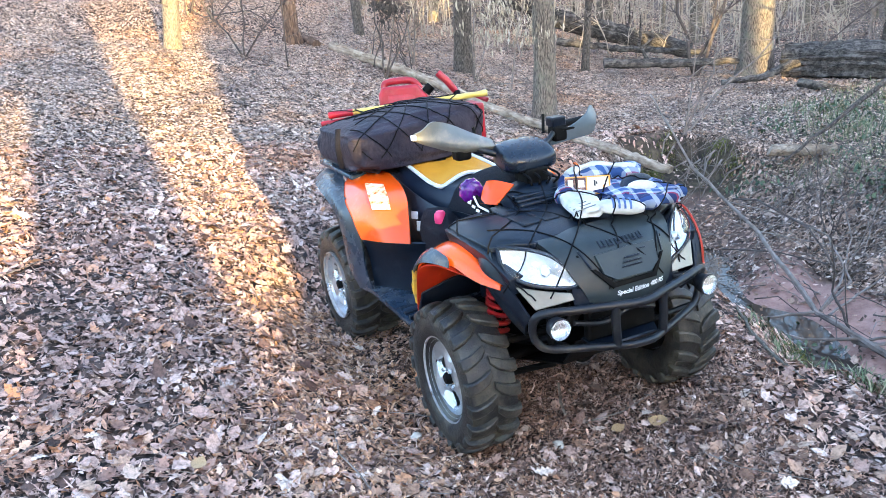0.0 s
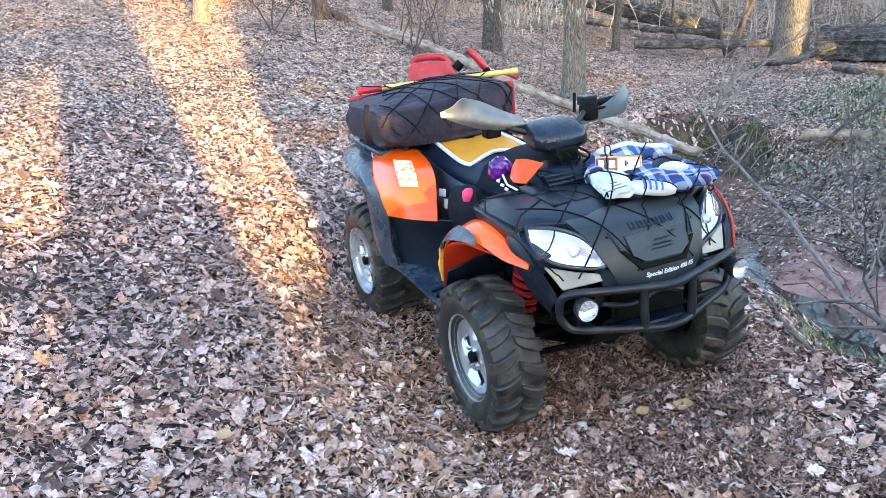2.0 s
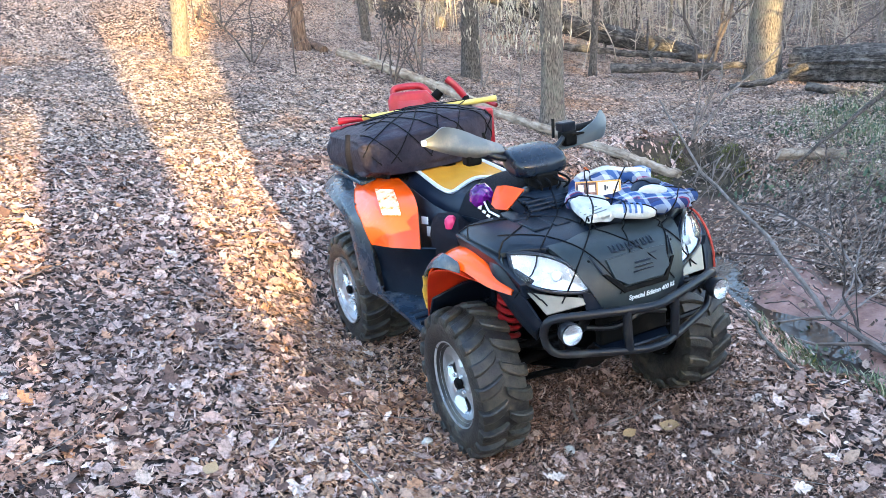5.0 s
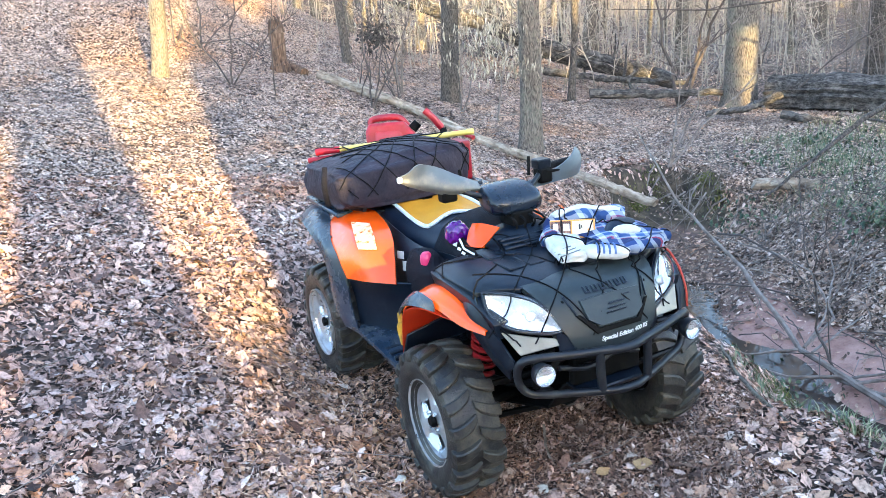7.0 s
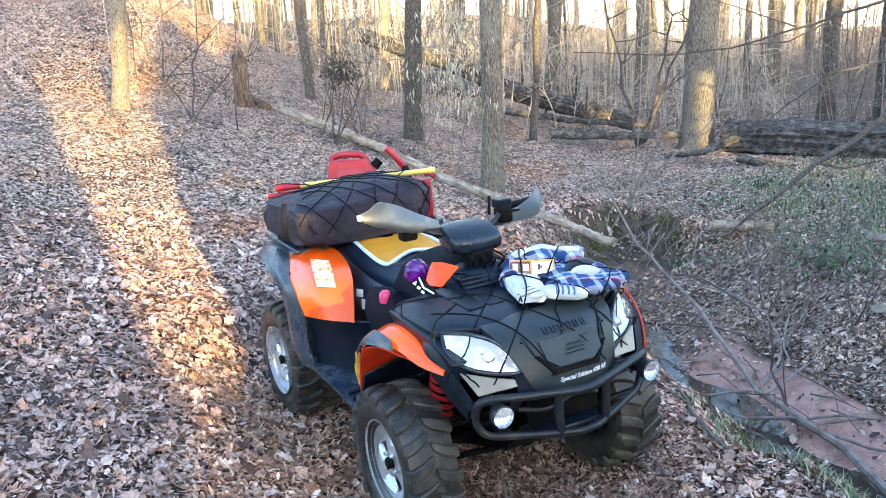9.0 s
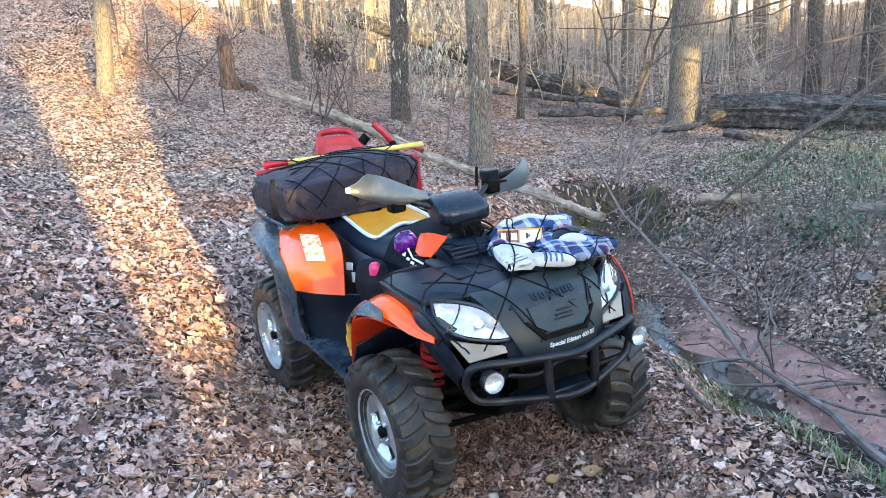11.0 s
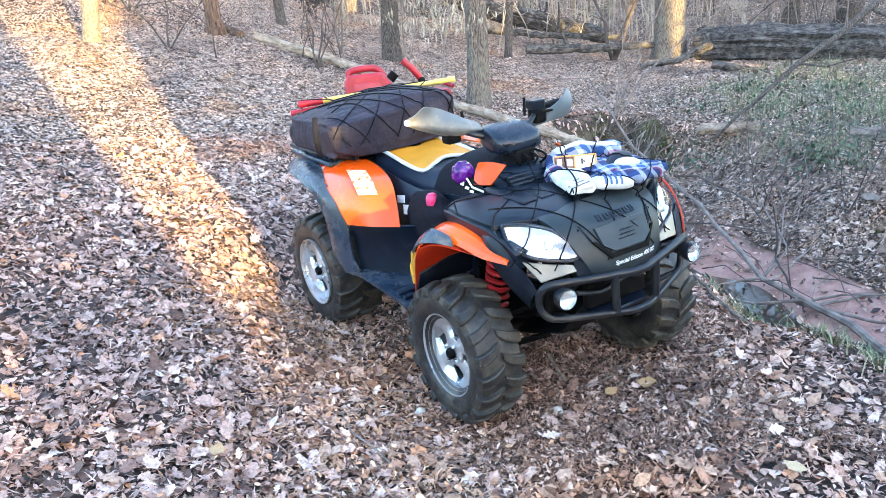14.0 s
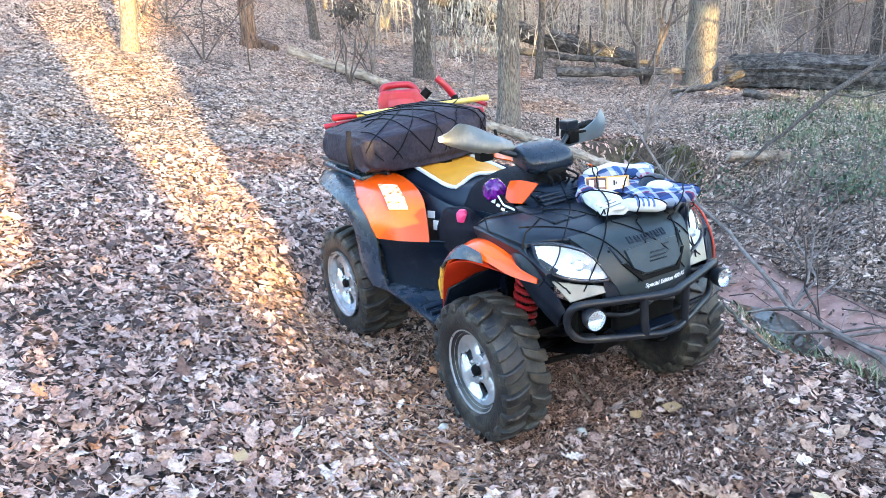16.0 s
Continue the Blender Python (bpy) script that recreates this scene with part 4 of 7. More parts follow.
M_BLACK = surface("black_moulded_plastic", [(0.3, (0.002, 0.005, 0.011)), (0.7, (0.005, 0.010, 0.020))], 14, 0.36, bump=0.08, fine=260, dirt=(0.03, 0.032, 0.036), dirt_scale=7, dirt_amount=-0.2, spec=0.3)
M_GLOSS = surface("glossy_black_plastic", [(0.3, (0.004, 0.008, 0.016)), (0.7, (0.009, 0.015, 0.026))], 10, 0.28, bump=0.03, spec=0.5)
M_NOSE = surface("charcoal_moulded_plastic", [(0.3, (0.020, 0.028, 0.031)), (0.7, (0.032, 0.042, 0.045))], 12, 0.38, bump=0.06, fine=240, dirt=(0.05, 0.052, 0.05), dirt_scale=6, dirt_amount=-0.1, spec=0.3)
M_GREY = surface("slate_grey_plastic", [(0.3, (0.012, 0.023, 0.040)), (0.7, (0.026, 0.042, 0.068))], 10, 0.27, bump=0.1, fine=220, dirt=(0.14, 0.14, 0.13), dirt_scale=8, dirt_amount=-0.15, spec=0.38)
M_GUARD = surface("pale_grey_guard_plastic", [(0.3, (0.105, 0.115, 0.11)), (0.7, (0.16, 0.17, 0.16))], 8, 0.36, bump=0.05, dirt=(0.3, 0.26, 0.2), dirt_scale=6, dirt_amount=0.1)
# slate guard made paler and bluer: the sky's reflection is in its colour
M_GUARD_SKY = surface("sky_tinted_guard_plastic", [(0.3, (0.085, 0.115, 0.135)), (0.7, (0.125, 0.160, 0.185))], 8, 0.32, bump=0.05, dirt=(0.05, 0.06, 0.06), dirt_scale=7, dirt_amount=-0.1)
M_RUBBER = surface("muddy_tyre_rubber", [(0.3, (0.010, 0.010, 0.011)), (0.7, (0.030, 0.029, 0.028))], 16, 0.40, bump=0.35, fine=120, dirt=(0.13, 0.112, 0.075), dirt_scale=8, dirt_amount=0.1, spec=0.45)
M_LUG = surface("mud_caked_tread", [(0.3, (0.012, 0.012, 0.012)), (0.7, (0.034, 0.032, 0.029))], 16, 0.42, bump=0.4, fine=110, dirt=(0.13, 0.11, 0.072), dirt_scale=7, dirt_amount=0.28, spec=0.4)
M_ALLOY = surface("worn_alloy", [(0.3, (0.50, 0.51, 0.52)), (0.7, (0.66, 0.67, 0.68))], 12, 0.30, metal=0.75, bump=0.06, dirt=(0.22, 0.19, 0.16), dirt_scale=11, dirt_amount=0.0)
M_STEEL = surface("black_powder_coated_steel", [(0.3, (0.006, 0.007, 0.010)), (0.7, (0.013, 0.015, 0.019))], 20, 0.34, bump=0.05, fine=200, dirt=(0.05, 0.046, 0.04), dirt_scale=9, dirt_amount=-0.1, spec=0.35)
# base taken to near-black so that it also holds the bike's deep shade
M_DARK = surface("grimy_metal_shade_black", [(0.3, (0.002, 0.002, 0.002)), (0.7, (0.007, 0.0065, 0.006))], 14, 0.65, metal=0.0, bump=0.2, dirt=(0.03, 0.026, 0.02), dirt_scale=9, dirt_amount=-0.2, spec=0.1)
M_CHROME = surface("bright_reflector", [(0.4, (0.84, 0.86, 0.88)), (0.6, (0.93, 0.94, 0.95))], 30, 0.2, metal=0.75, bump=0.3, fine=60)
M_REFLECTOR = surface("silvered_lamp_bowl", [(0.4, (0.78, 0.81, 0.85)), (0.6, (0.90, 0.92, 0.95))], 40, 0.25, metal=0.45, bump=0.25, fine=70)
M_SILVER = surface("pale_champagne_paint", [(0.4, (0.22, 0.20, 0.16)), (0.6, (0.29, 0.265, 0.215))], 8, 0.36, bump=0.03, coat=0.2)
# the fender's orange taken down to dark red, as in shade
M_ORANGE_SHADED = surface("shaded_orange_plastic", [(0.4, (0.34, 0.018, 0.002)), (0.6, (0.42, 0.026, 0.003))], 8, 0.5, bump=0.05)
M_RED = surface("red_painted_steel", [(0.4, (0.20, 0.008, 0.008)), (0.6, (0.30, 0.012, 0.012))], 8, 0.35, bump=0.04)
M_RED_PLASTIC = surface("red_fuel_can_plastic", [(0.4, (0.30, 0.006, 0.014)), (0.6, (0.40, 0.012, 0.026))], 8, 0.36, bump=0.06, fine=150, dirt=(0.3, 0.08, 0.06), dirt_scale=6, dirt_amount=0.05)
M_YELLOW = surface("yellow_fibreglass", [(0.4, (0.66, 0.50, 0.10)), (0.6, (0.76, 0.60, 0.16))], 10, 0.4, bump=0.06)
M_GOLD = surface("amber_yellow_edge", [(0.4, (0.62, 0.36, 0.03)), (0.6, (0.72, 0.46, 0.06))], 20, 0.4, bump=0.1, dirt=(0.15, 0.1, 0.05), dirt_scale=20, dirt_amount=0.3)
M_SEAT = surface("black_seat_vinyl", [(0.3, (0.006, 0.010, 0.020)), (0.7, (0.014, 0.021, 0.038))], 10, 0.4, bump=0.12, fine=160, spec=0.22)
M_AMBER = surface("amber_seat_vinyl", [(0.3, (0.62, 0.25, 0.012)), (0.7, (0.74, 0.33, 0.022))], 10, 0.42, bump=0.12, fine=180)
M_WHITE = surface("white_trim", [(0.4, (0.72, 0.72, 0.70)), (0.6, (0.82, 0.82, 0.80))], 20, 0.45, bump=0.04)
M_DECAL = surface("faded_white_decal", [(0.36, (0.76, 0.12, 0.01)), (0.46, (0.80, 0.42, 0.22)), (0.60, (0.84, 0.74, 0.62))], 30, 0.3, bump=0.02, coat=0.2)
M_NYLON = surface("black_nylon_cloth", [(0.3, (0.005, 0.005, 0.009)), (0.7, (0.012, 0.012, 0.018))], 12, 0.7, bump=0.5, fine=420, spec=0.12)
M_BAG = surface("dusty_brown_black_bag_cloth", [(0.3, (0.018, 0.015, 0.023)), (0.5, (0.036, 0.030, 0.040)), (0.7, (0.060, 0.050, 0.062))], 7, 0.6, bump=0.9, fine=26, spec=0.15, dirt=(0.012, 0.013, 0.024), dirt_scale=4.5, dirt_amount=0.1)
M_CORD = surface("black_elastic_cord", [(0.3, (0.003, 0.003, 0.004)), (0.7, (0.008, 0.008, 0.009))], 60, 0.6, bump=0.3, fine=500, spec=0.1)
M_PURPLE = surface("purple_bottle_plastic", [(0.3, (0.035, 0.002, 0.085)), (0.7, (0.15, 0.008, 0.27))], 26, 0.16, bump=0.25, fine=60, coat=0.4)
M_PINK = surface("pink_plastic", [(0.4, (0.55, 0.025, 0.11)), (0.6, (0.65, 0.04, 0.15))], 10, 0.35, bump=0.03)
M_CARTON = surface("white_carton_print", [(0.4, (0.74, 0.62, 0.46)), (0.6, (0.84, 0.74, 0.6))], 25, 0.55, bump=0.03)
M_CARTON_ORANGE = surface("orange_carton_print", [(0.4, (0.78, 0.30, 0.04)), (0.6, (0.86, 0.38, 0.06))], 25, 0.5, bump=0.03)
M_CARTON_DARK = surface("brown_carton_picture", [(0.35, (0.03, 0.02, 0.025)), (0.52, (0.14, 0.05, 0.03)), (0.68, (0.40, 0.22, 0.14))], 55, 0.5, bump=0.03)
M_GLOVE = surface("white_cotton_knit", [(0.4, (0.52, 0.50, 0.46)), (0.6, (0.66, 0.64, 0.59))], 14, 0.9, bump=0.5, fine=160)
M_STRIPE = surface("faded_blue_knit", [(0.4, (0.06, 0.11, 0.26)), (0.6, (0.12, 0.18, 0.34))], 20, 0.85, bump=0.2)
M_INK = surface("black_print", [(0.4, (0.015, 0.015, 0.018)), (0.6, (0.03, 0.03, 0.035))], 20, 0.5, bump=0.0)
M_LIGHTBAR = surface("white_print", [(0.4, (0.75, 0.75, 0.73)), (0.6, (0.8, 0.8, 0.78))], 20, 0.5, bump=0.0)


def plaid():
    """Blue, navy, white and red woven checks."""
    m, n, l, p = shader("blue_plaid_flannel")
    co = n.new("ShaderNodeTexCoord")
    warp = node(n, "ShaderNodeTexNoise", Scale=7.0, Detail=2.0)
    l.new(co.outputs["Object"], warp.inputs["Vector"])
    pos = mix(n, l, co.outputs["Object"], warp.outputs["Color"], 0.04)
    out = None
    for rot, cols in (((0, 0, 0.5), [(0.0, (0.012, 0.02, 0.08)), (0.36, (0.03, 0.07, 0.22)), (0.52, (0.40, 0.46, 0.54)), (0.64, (0.04, 0.10, 0.26)), (0.84, (0.46, 0.50, 0.56)), (0.95, (0.40, 0.03, 0.04)), (1.0, (0.02, 0.03, 0.11))]),
                      ((0, 0.9, 2.07), [(0.0, (0.012, 0.025, 0.10)), (0.42, (0.42, 0.47, 0.54)), (0.54, (0.03, 0.08, 0.22)), (0.82, (0.50, 0.54, 0.58)), (1.0, (0.015, 0.02, 0.08))])):
        mp = node(n, "ShaderNodeMapping", Rotation=rot, Scale=(9, 9, 9))
        l.new(pos, mp.inputs[0])
        w = n.new("ShaderNodeTexWave")
        w.wave_type, w.wave_profile = "BANDS", "SAW"
        w.inputs["Scale"].default_value = 0.32
        l.new(mp.outputs[0], w.inputs["Vector"])
        r = ramp(n, cols)
        r.color_ramp.interpolation = "CONSTANT"
        l.new(w.outputs[0], r.inputs[0])
        out = r.outputs[0] if out is None else mix(n, l, out, r.outputs[0], 0.5)
    l.new(out, p.inputs["Base Color"])
    p.inputs["Roughness"].default_value = 0.92
    f = node(n, "ShaderNodeTexNoise", Scale=240.0, Detail=2.0)
    l.new(co.outputs["Object"], f.inputs["Vector"])
    bp = node(n, "ShaderNodeBump", Strength=0.4, Distance=0.002)
    l.new(f.outputs[0], bp.inputs["Height"])
    l.new(bp.outputs[0], p.inputs["Normal"])
    return m


M_PLAID = plaid()


def glass(name, tint=(0.95, 0.97, 1.0), rough=0.02):
    m, n, l, p = shader(name)
    p.inputs["Base Color"].default_value = (*tint, 1)
    p.inputs["Transmission Weight"].default_value = 1.0
    p.inputs["Roughness"].default_value = rough
    p.inputs["IOR"].default_value = 1.3
    return m


M_LENS = glass("clear_lamp_lens")


def mirrored(geo):
    g = Geo()
    return g.add([(x, -y, z) for x, y, z in geo.v], [tuple(reversed(f)) for f in geo.f])


def both(name, geo, material, parent, label="", **kw):
    """A part and its mirror image on the other side."""
    return part(name, geo, material, parent, label, **kw), part(name, mirrored(geo), material, parent, label, **kw)


def smooth_line(pts, n=6):
    """A Catmull-Rom curve through points."""
    p = [Vector(q) for q in pts]
    p = [2 * p[0] - p[1], *p, 2 * p[-1] - p[-2]]
    out = []
    for i in range(1, len(p) - 2):
        for k in range(n):
            t = k / n
            out.append(0.5 * ((2 * p[i]) + (p[i + 1] - p[i - 1]) * t + (2 * p[i - 1] - 5 * p[i] + 4 * p[i + 1] - p[i + 2]) * t * t + (3 * p[i] - p[i - 1] - 3 * p[i + 1] + p[i + 2]) * t ** 3))
    return out + [p[-2]]


def skin(rows, n=5, m=5):
    """A smooth surface through rows of points."""
    fine = [smooth_line(r, n) for r in rows]
    cols = [smooth_line([r[k] for r in fine], m) for k in range(len(fine[0]))]
    return Geo().loft([[c[i] for c in cols] for i in range(len(cols[0]))])


def plate(pts, way, thick):
    """A flat or slightly bent panel of some thickness from its outline."""
    way = Vector(way).normalized() * thick
    n = len(pts)
    a = [Vector(p) for p in pts]
    v = a + [p - way for p in a]
    return Geo().add(v, [tuple(range(n)), tuple(reversed(range(n, 2 * n)))] + [(i, i + n, (i + 1) % n + n, (i + 1) % n) for i in range(n)])


atv = thing("quad_bike", "orange and black quad bike parked on fallen leaves, muddy tyres", "quad bike")

# wheels: the outer side is +y in their own space
def tyre_geo(r, hw, bar):
    g = Geo()
    prof = [(0.150, 0.62 * hw), (0.172, 0.80 * hw), (0.186, 0.90 * hw), (0.215, 1.0 * hw), (0.250, 1.0 * hw), (0.274, 0.90 * hw), (r - 0.013, 0.64 * hw), (r - 0.008, 0.3 * hw)]
    prof = prof + [(r - 0.007, 0.0)] + [(a, -b) for a, b in reversed(prof)]
    g.lathe(prof, 56)

    def at(s, ang, lift):
        """A place on the tread: s from 0 in the middle, 1 at the shoulder, on down the wall."""
        path = [(0.0, r - 0.007), (0.30 * hw, r - 0.008), (0.64 * hw, r - 0.013), (0.90 * hw, 0.274), (1.0 * hw, 0.250)]
        u = min(max(abs(s), 0), 1.0) * 4
        i = min(int(u), 3)
        k = u - i
        y, rr = path[i][0] * (1 - k) + path[i + 1][0] * k, path[i][1] * (1 - k) + path[i + 1][1] * k
        out = Vector((0, 0.0 if u < 2 else (u - 2) * 0.5 * (1 if s > 0 else -1), 1)).normalized()
        y *= 1 if s >= 0 else -1
        rr += out.z * lift
        y += out.y * lift
        return Vector((rr * math.cos(ang), y, rr * math.sin(ang)))

    lug = {}
    for side in (-1, 1):
        rows = []
        for s, da, w, h in ((0.02, 0.0, bar * 0.6, 0.014), (0.2, 0.06, bar * 0.85, 0.021), (0.42, 0.11, bar * 0.9, 0.023), (0.62, 0.137, bar * 0.95, 0.023), (0.78, 0.142, bar, 0.021), (0.9, 0.136, bar, 0.017), (0.97, 0.128, bar * 0.95, 0.012), (1.0, 0.122, bar * 0.85, 0.003)):
            dw = w / 2 / r
            rows.append([at(side * s, da - dw, -0.006), at(side * s, da - dw * 0.86, h * 0.8), at(side * s, da - dw * 0.6, h), at(side * s, da + dw * 0.6, h * 0.9), at(side * s, da + dw * 0.86, h * 0.7), at(side * s, da + dw, -0.006)])
        lug[side] = Geo().loft(rows, closed=True, caps=True)
    return g, lug


def rim_geo(off):
    g = Geo()
    g.lathe([(0.1725, off - 0.002), (0.1725, off - 0.012), (0.160, off - 0.018), (0.152, off - 0.05), (0.146, -0.04), (0.15, -0.05), (0.158, off - 0.052), (0.166, off - 0.02), (0.178, off - 0.014), (0.178, off)], 56, closed=True)
    return g


def disc_geo(off):
    """The wheel's face: a hub and four broad spokes with rounded slots between."""
    g = Geo()
    h = off - 0.044
    g.lathe([(0.0, h + 0.006), (0.045, h + 0.006), (0.062, h - 0.002), (0.062, h - 0.03), (0.0, h - 0.03)], 36)
    spoke = Geo()
    for a in (0.0,):
        rows = []
        for rr, w, z in ((0.045, 0.068, 0.0), (0.064, 0.078, -0.003), (0.085, 0.076, -0.006), (0.107, 0.086, -0.006), (0.128, 0.128, -0.002), (0.139, 0.190, 0.003), (0.152, 0.214, 0.008)):
            c, s = math.cos(a), math.sin(a)
            row = []
            for t, dz in ((-0.5, -0.022), (-0.5, -0.009), (-0.34, -0.001), (-0.14, 0.006), (0.14, 0.006), (0.34, -0.001), (0.5, -0.009), (0.5, -0.022)):
                x, y = rr, t * w
                if rr > 0.12:
                    x = math.sqrt(max(rr * rr - y * y, 0))
                row.append((x * c - y * s, h + z + dz, x * s + y * c))
            rows.append(row)
        spoke.loft(rows, closed=True, caps=True)
    return g, spoke


def wheel(x, y, half, off, turn, bar):
    side = -1 if y < 0 else 1
    # the hub's broad dark disc is a backing added to blacken the spoke slots
    hub = part("wheel", Geo().lathe([(0.0, -0.09), (0.142, -0.085), (0.142, off - 0.092), (0.05, off - 0.085), (0.05, off - 0.06), (0.0, off - 0.06)], 24), M_DARK, atv)
    hub.matrix_world = pose(x, y, 0.303, 0, 7 * x, (0 if side > 0 else 180) + turn)
    carcass, lug = tyre_geo(0.293, half, bar)
    part("tyre", carcass, M_RUBBER, hub, "knobbly black tyre dusted with mud", angle=50)
    for s in (-1, 1):
        me = lug[s].mesh("tread_lug", M_LUG, angle=30)
        for k in range(19):
            o = new("tread_lug", me)
            o.parent = hub
            o.matrix_basis = pose(0, 0, 0, 0, 360 * (k + (0.5 if s > 0 else 0)) / 19, 0)
    part("rim", rim_geo(off), M_ALLOY, hub, "silver alloy rim", angle=50)
    disc, spoke = disc_geo(off)
    part("wheel_face", disc, M_ALLOY, hub, "silver wheel centre")
    me = spoke.mesh("spoke", M_ALLOY, angle=50)
    for k in range(4):
        o = new("spoke", me)
        o.parent = hub
        o.matrix_basis = pose(0, 0, 0, 0, 90 * k + 35, 0)
    part("centre_cap", Geo().lathe([(0.0, off - 0.012), (0.018, off - 0.013), (0.024, off - 0.020), (0.025, off - 0.034), (0.0, off - 0.034)], 20), M_DARK, hub, "black centre cap")
    for k in range(4):
        a = 0.6 + k * math.pi / 2
        part("wheel_nut", Geo().lathe([(0.0, off - 0.020), (0.007, off - 0.020), (0.009, off - 0.034)], 6, (0.043 * math.cos(a), 0, 0.043 * math.sin(a))), M_CHROME, hub)


wheel(0.65, -0.481, 0.105, 0.092, -1, 0.056)
wheel(0.65, 0.481, 0.105, 0.092, -1, 0.056)
wheel(-0.65, -0.434, 0.132, 0.135, 0, 0.052)
wheel(-0.65, 0.434, 0.132, 0.135, 0, 0.052)

# chassis, engine, axles and springs
g = Geo()
for s in (-1, 1):
    g.tube(smooth_line([(-0.85, s * 0.14, 0.62), (-0.6, s * 0.17, 0.40), (-0.2, s * 0.18, 0.30), (0.4, s * 0.18, 0.30), (0.8, s * 0.15, 0.42), (1.0, s * 0.14, 0.62)], 4), 0.019, 8)
    g.tube(smooth_line([(-0.95, s * 0.16, 0.80), (-0.3, s * 0.18, 0.74), (0.3, s * 0.14, 0.82), (0.75, s * 0.14, 0.78), (1.0, s * 0.14, 0.62)], 4), 0.017, 8)
part("frame", g, M_STEEL, atv)
part("engine", Geo().box((-0.35, -0.2, 0.30), (0.22, 0.2, 0.66)).tube([(-0.05, -0.27, 0.42), (-0.05, 0.27, 0.42)], 0.13, 20).tube([(-0.25, -0.25, 0.45), (-0.25, 0.25, 0.45)], 0.11, 20), M_DARK, atv, bevel=0.02)
# belly plate and suspension arms use the shade-black metal to darken the underside
part("belly_plate", Geo().loft([[(-0.8, -0.2, 0.36), (-0.8, 0.2, 0.36)], [(-0.4, -0.22, 0.27), (-0.4, 0.22, 0.27)], [(0.6, -0.22, 0.27), (0.6, 0.22, 0.27)], [(0.95, -0.2, 0.38), (0.95, 0.2, 0.38)], [(1.03, -0.18, 0.50), (1.03, 0.18, 0.50)]]), M_DARK, atv, solid=0.006)
part("radiator", Geo().box((0.84, -0.2, 0.42), (0.88, 0.2, 0.70)), M_DARK, atv, bevel=0.008)
part("front_differential", Geo().tube([(0.65, -0.1, 0.33), (0.65, 0.1, 0.33)], [0.07, 0.07], 18).tube([(0.5, 0, 0.34), (0.8, 0, 0.33)], 0.06, 14), M_DARK, atv)
for s in (-1, 1):
    for x in (-0.65, 0.65):
        part("axle", Geo().tube([(x, s * 0.08, 0.32), (x, s * 0.40, 0.303)], 0.018, 10).tube([(x, s * 0.30, 0.307), (x, s * 0.38, 0.303)], [0.034, 0.026], 12), M_DARK, atv)
        for z0, z1 in ((0.31, 0.25), (0.46, 0.39)):
            part("suspension_arm", Geo().tube([(x - 0.15, s * 0.14, z0), (x, s * 0.38, z1), (x + 0.15, s * 0.14, z0)], 0.014, 8), M_DARK, atv)
        top, low = (Vector((0.735, s * 0.315, 0.735)), Vector((0.70, s * 0.345, 0.44))) if x > 0 else (Vector((-0.73, s * 0.23, 0.72)), Vector((-0.69, s * 0.31, 0.38)))
        part("damper", Geo().tube([top, top.lerp(low, 0.55), low], [0.018, 0.018, 0.011], 10), M_DARK, atv)
        turns = []
        side = (top - low).normalized().orthogonal().normalized()
        fwd = (top - low).normalized().cross(side)
        for k in range(7 * 12 + 1):
            a = 2 * math.pi * k / 12
            turns.append(top.lerp(low, 0.06 + 0.78 * k / 84) + side * (0.044 * math.cos(a)) + fwd * (0.044 * math.sin(a)))
        part("spring", Geo().tube(turns, 0.0115, 6), M_RED, atv, "red coil spring")
part("exhaust", Geo().tube([(-0.55, 0.16, 0.60), (-0.75, 0.18, 0.66), (-1.0, 0.18, 0.68)], [0.05, 0.075, 0.07], 18), M_DARK, atv)
part("tow_hitch", Geo().tube([(-0.8, 0, 0.35), (-1.0, 0, 0.36)], 0.022, 8), M_STEEL, atv)

# nose, lid and side cheeks
nose = part("nose_panel", skin([
    [(1.105, -0.16, 0.655), (1.128, -0.08, 0.655), (1.135, 0, 0.655), (1.128, 0.08, 0.655), (1.105, 0.16, 0.655)],
    [(1.100, -0.19, 0.715), (1.126, -0.10, 0.715), (1.133, 0, 0.715), (1.126, 0.10, 0.715), (1.100, 0.19, 0.715)],
    [(1.060, -0.225, 0.79), (1.095, -0.12, 0.795), (1.105, 0, 0.80), (1.095, 0.12, 0.795), (1.060, 0.225, 0.79)],
    [(1.005, -0.255, 0.85), (1.045, -0.13, 0.862), (1.055, 0, 0.866), (1.045, 0.13, 0.862), (1.005, 0.255, 0.85)],
    [(0.93, -0.275, 0.882), (0.96, -0.14, 0.894), (0.965, 0, 0.897), (0.96, 0.14, 0.894), (0.93, 0.275, 0.882)],
    [(0.84, -0.28, 0.885), (0.86, -0.14, 0.897), (0.865, 0, 0.90), (0.86, 0.14, 0.897), (0.84, 0.28, 0.885)]]), M_NOSE, atv, "charcoal moulded nose panel", solid=0.02)


def on_nose(y, z):
    """A place just before the nose panel."""
    zs = [(0.655, 1.135), (0.715, 1.133), (0.80, 1.105), (0.866, 1.055), (0.897, 0.965)]
    for (z0, x0), (z1, x1) in zip(zs, zs[1:]):
        if z <= z1:
            break
    u = (z - z0) / (z1 - z0)
    return Vector((x0 + (x1 - x0) * u - 1.0 * y * y + 0.007, y, z - 0.3 * y * y * (u if z > 0.8 else 0)))


def nose_bar(name, outline, material, thick=0.006, label=""):
    """A raised moulding on the nose, its outline in (y, z)."""
    return part(name, plate([on_nose(y, z) for y, z in outline], (-0.9, 0, -0.35), thick), material, nose, label, bevel=0.0015)


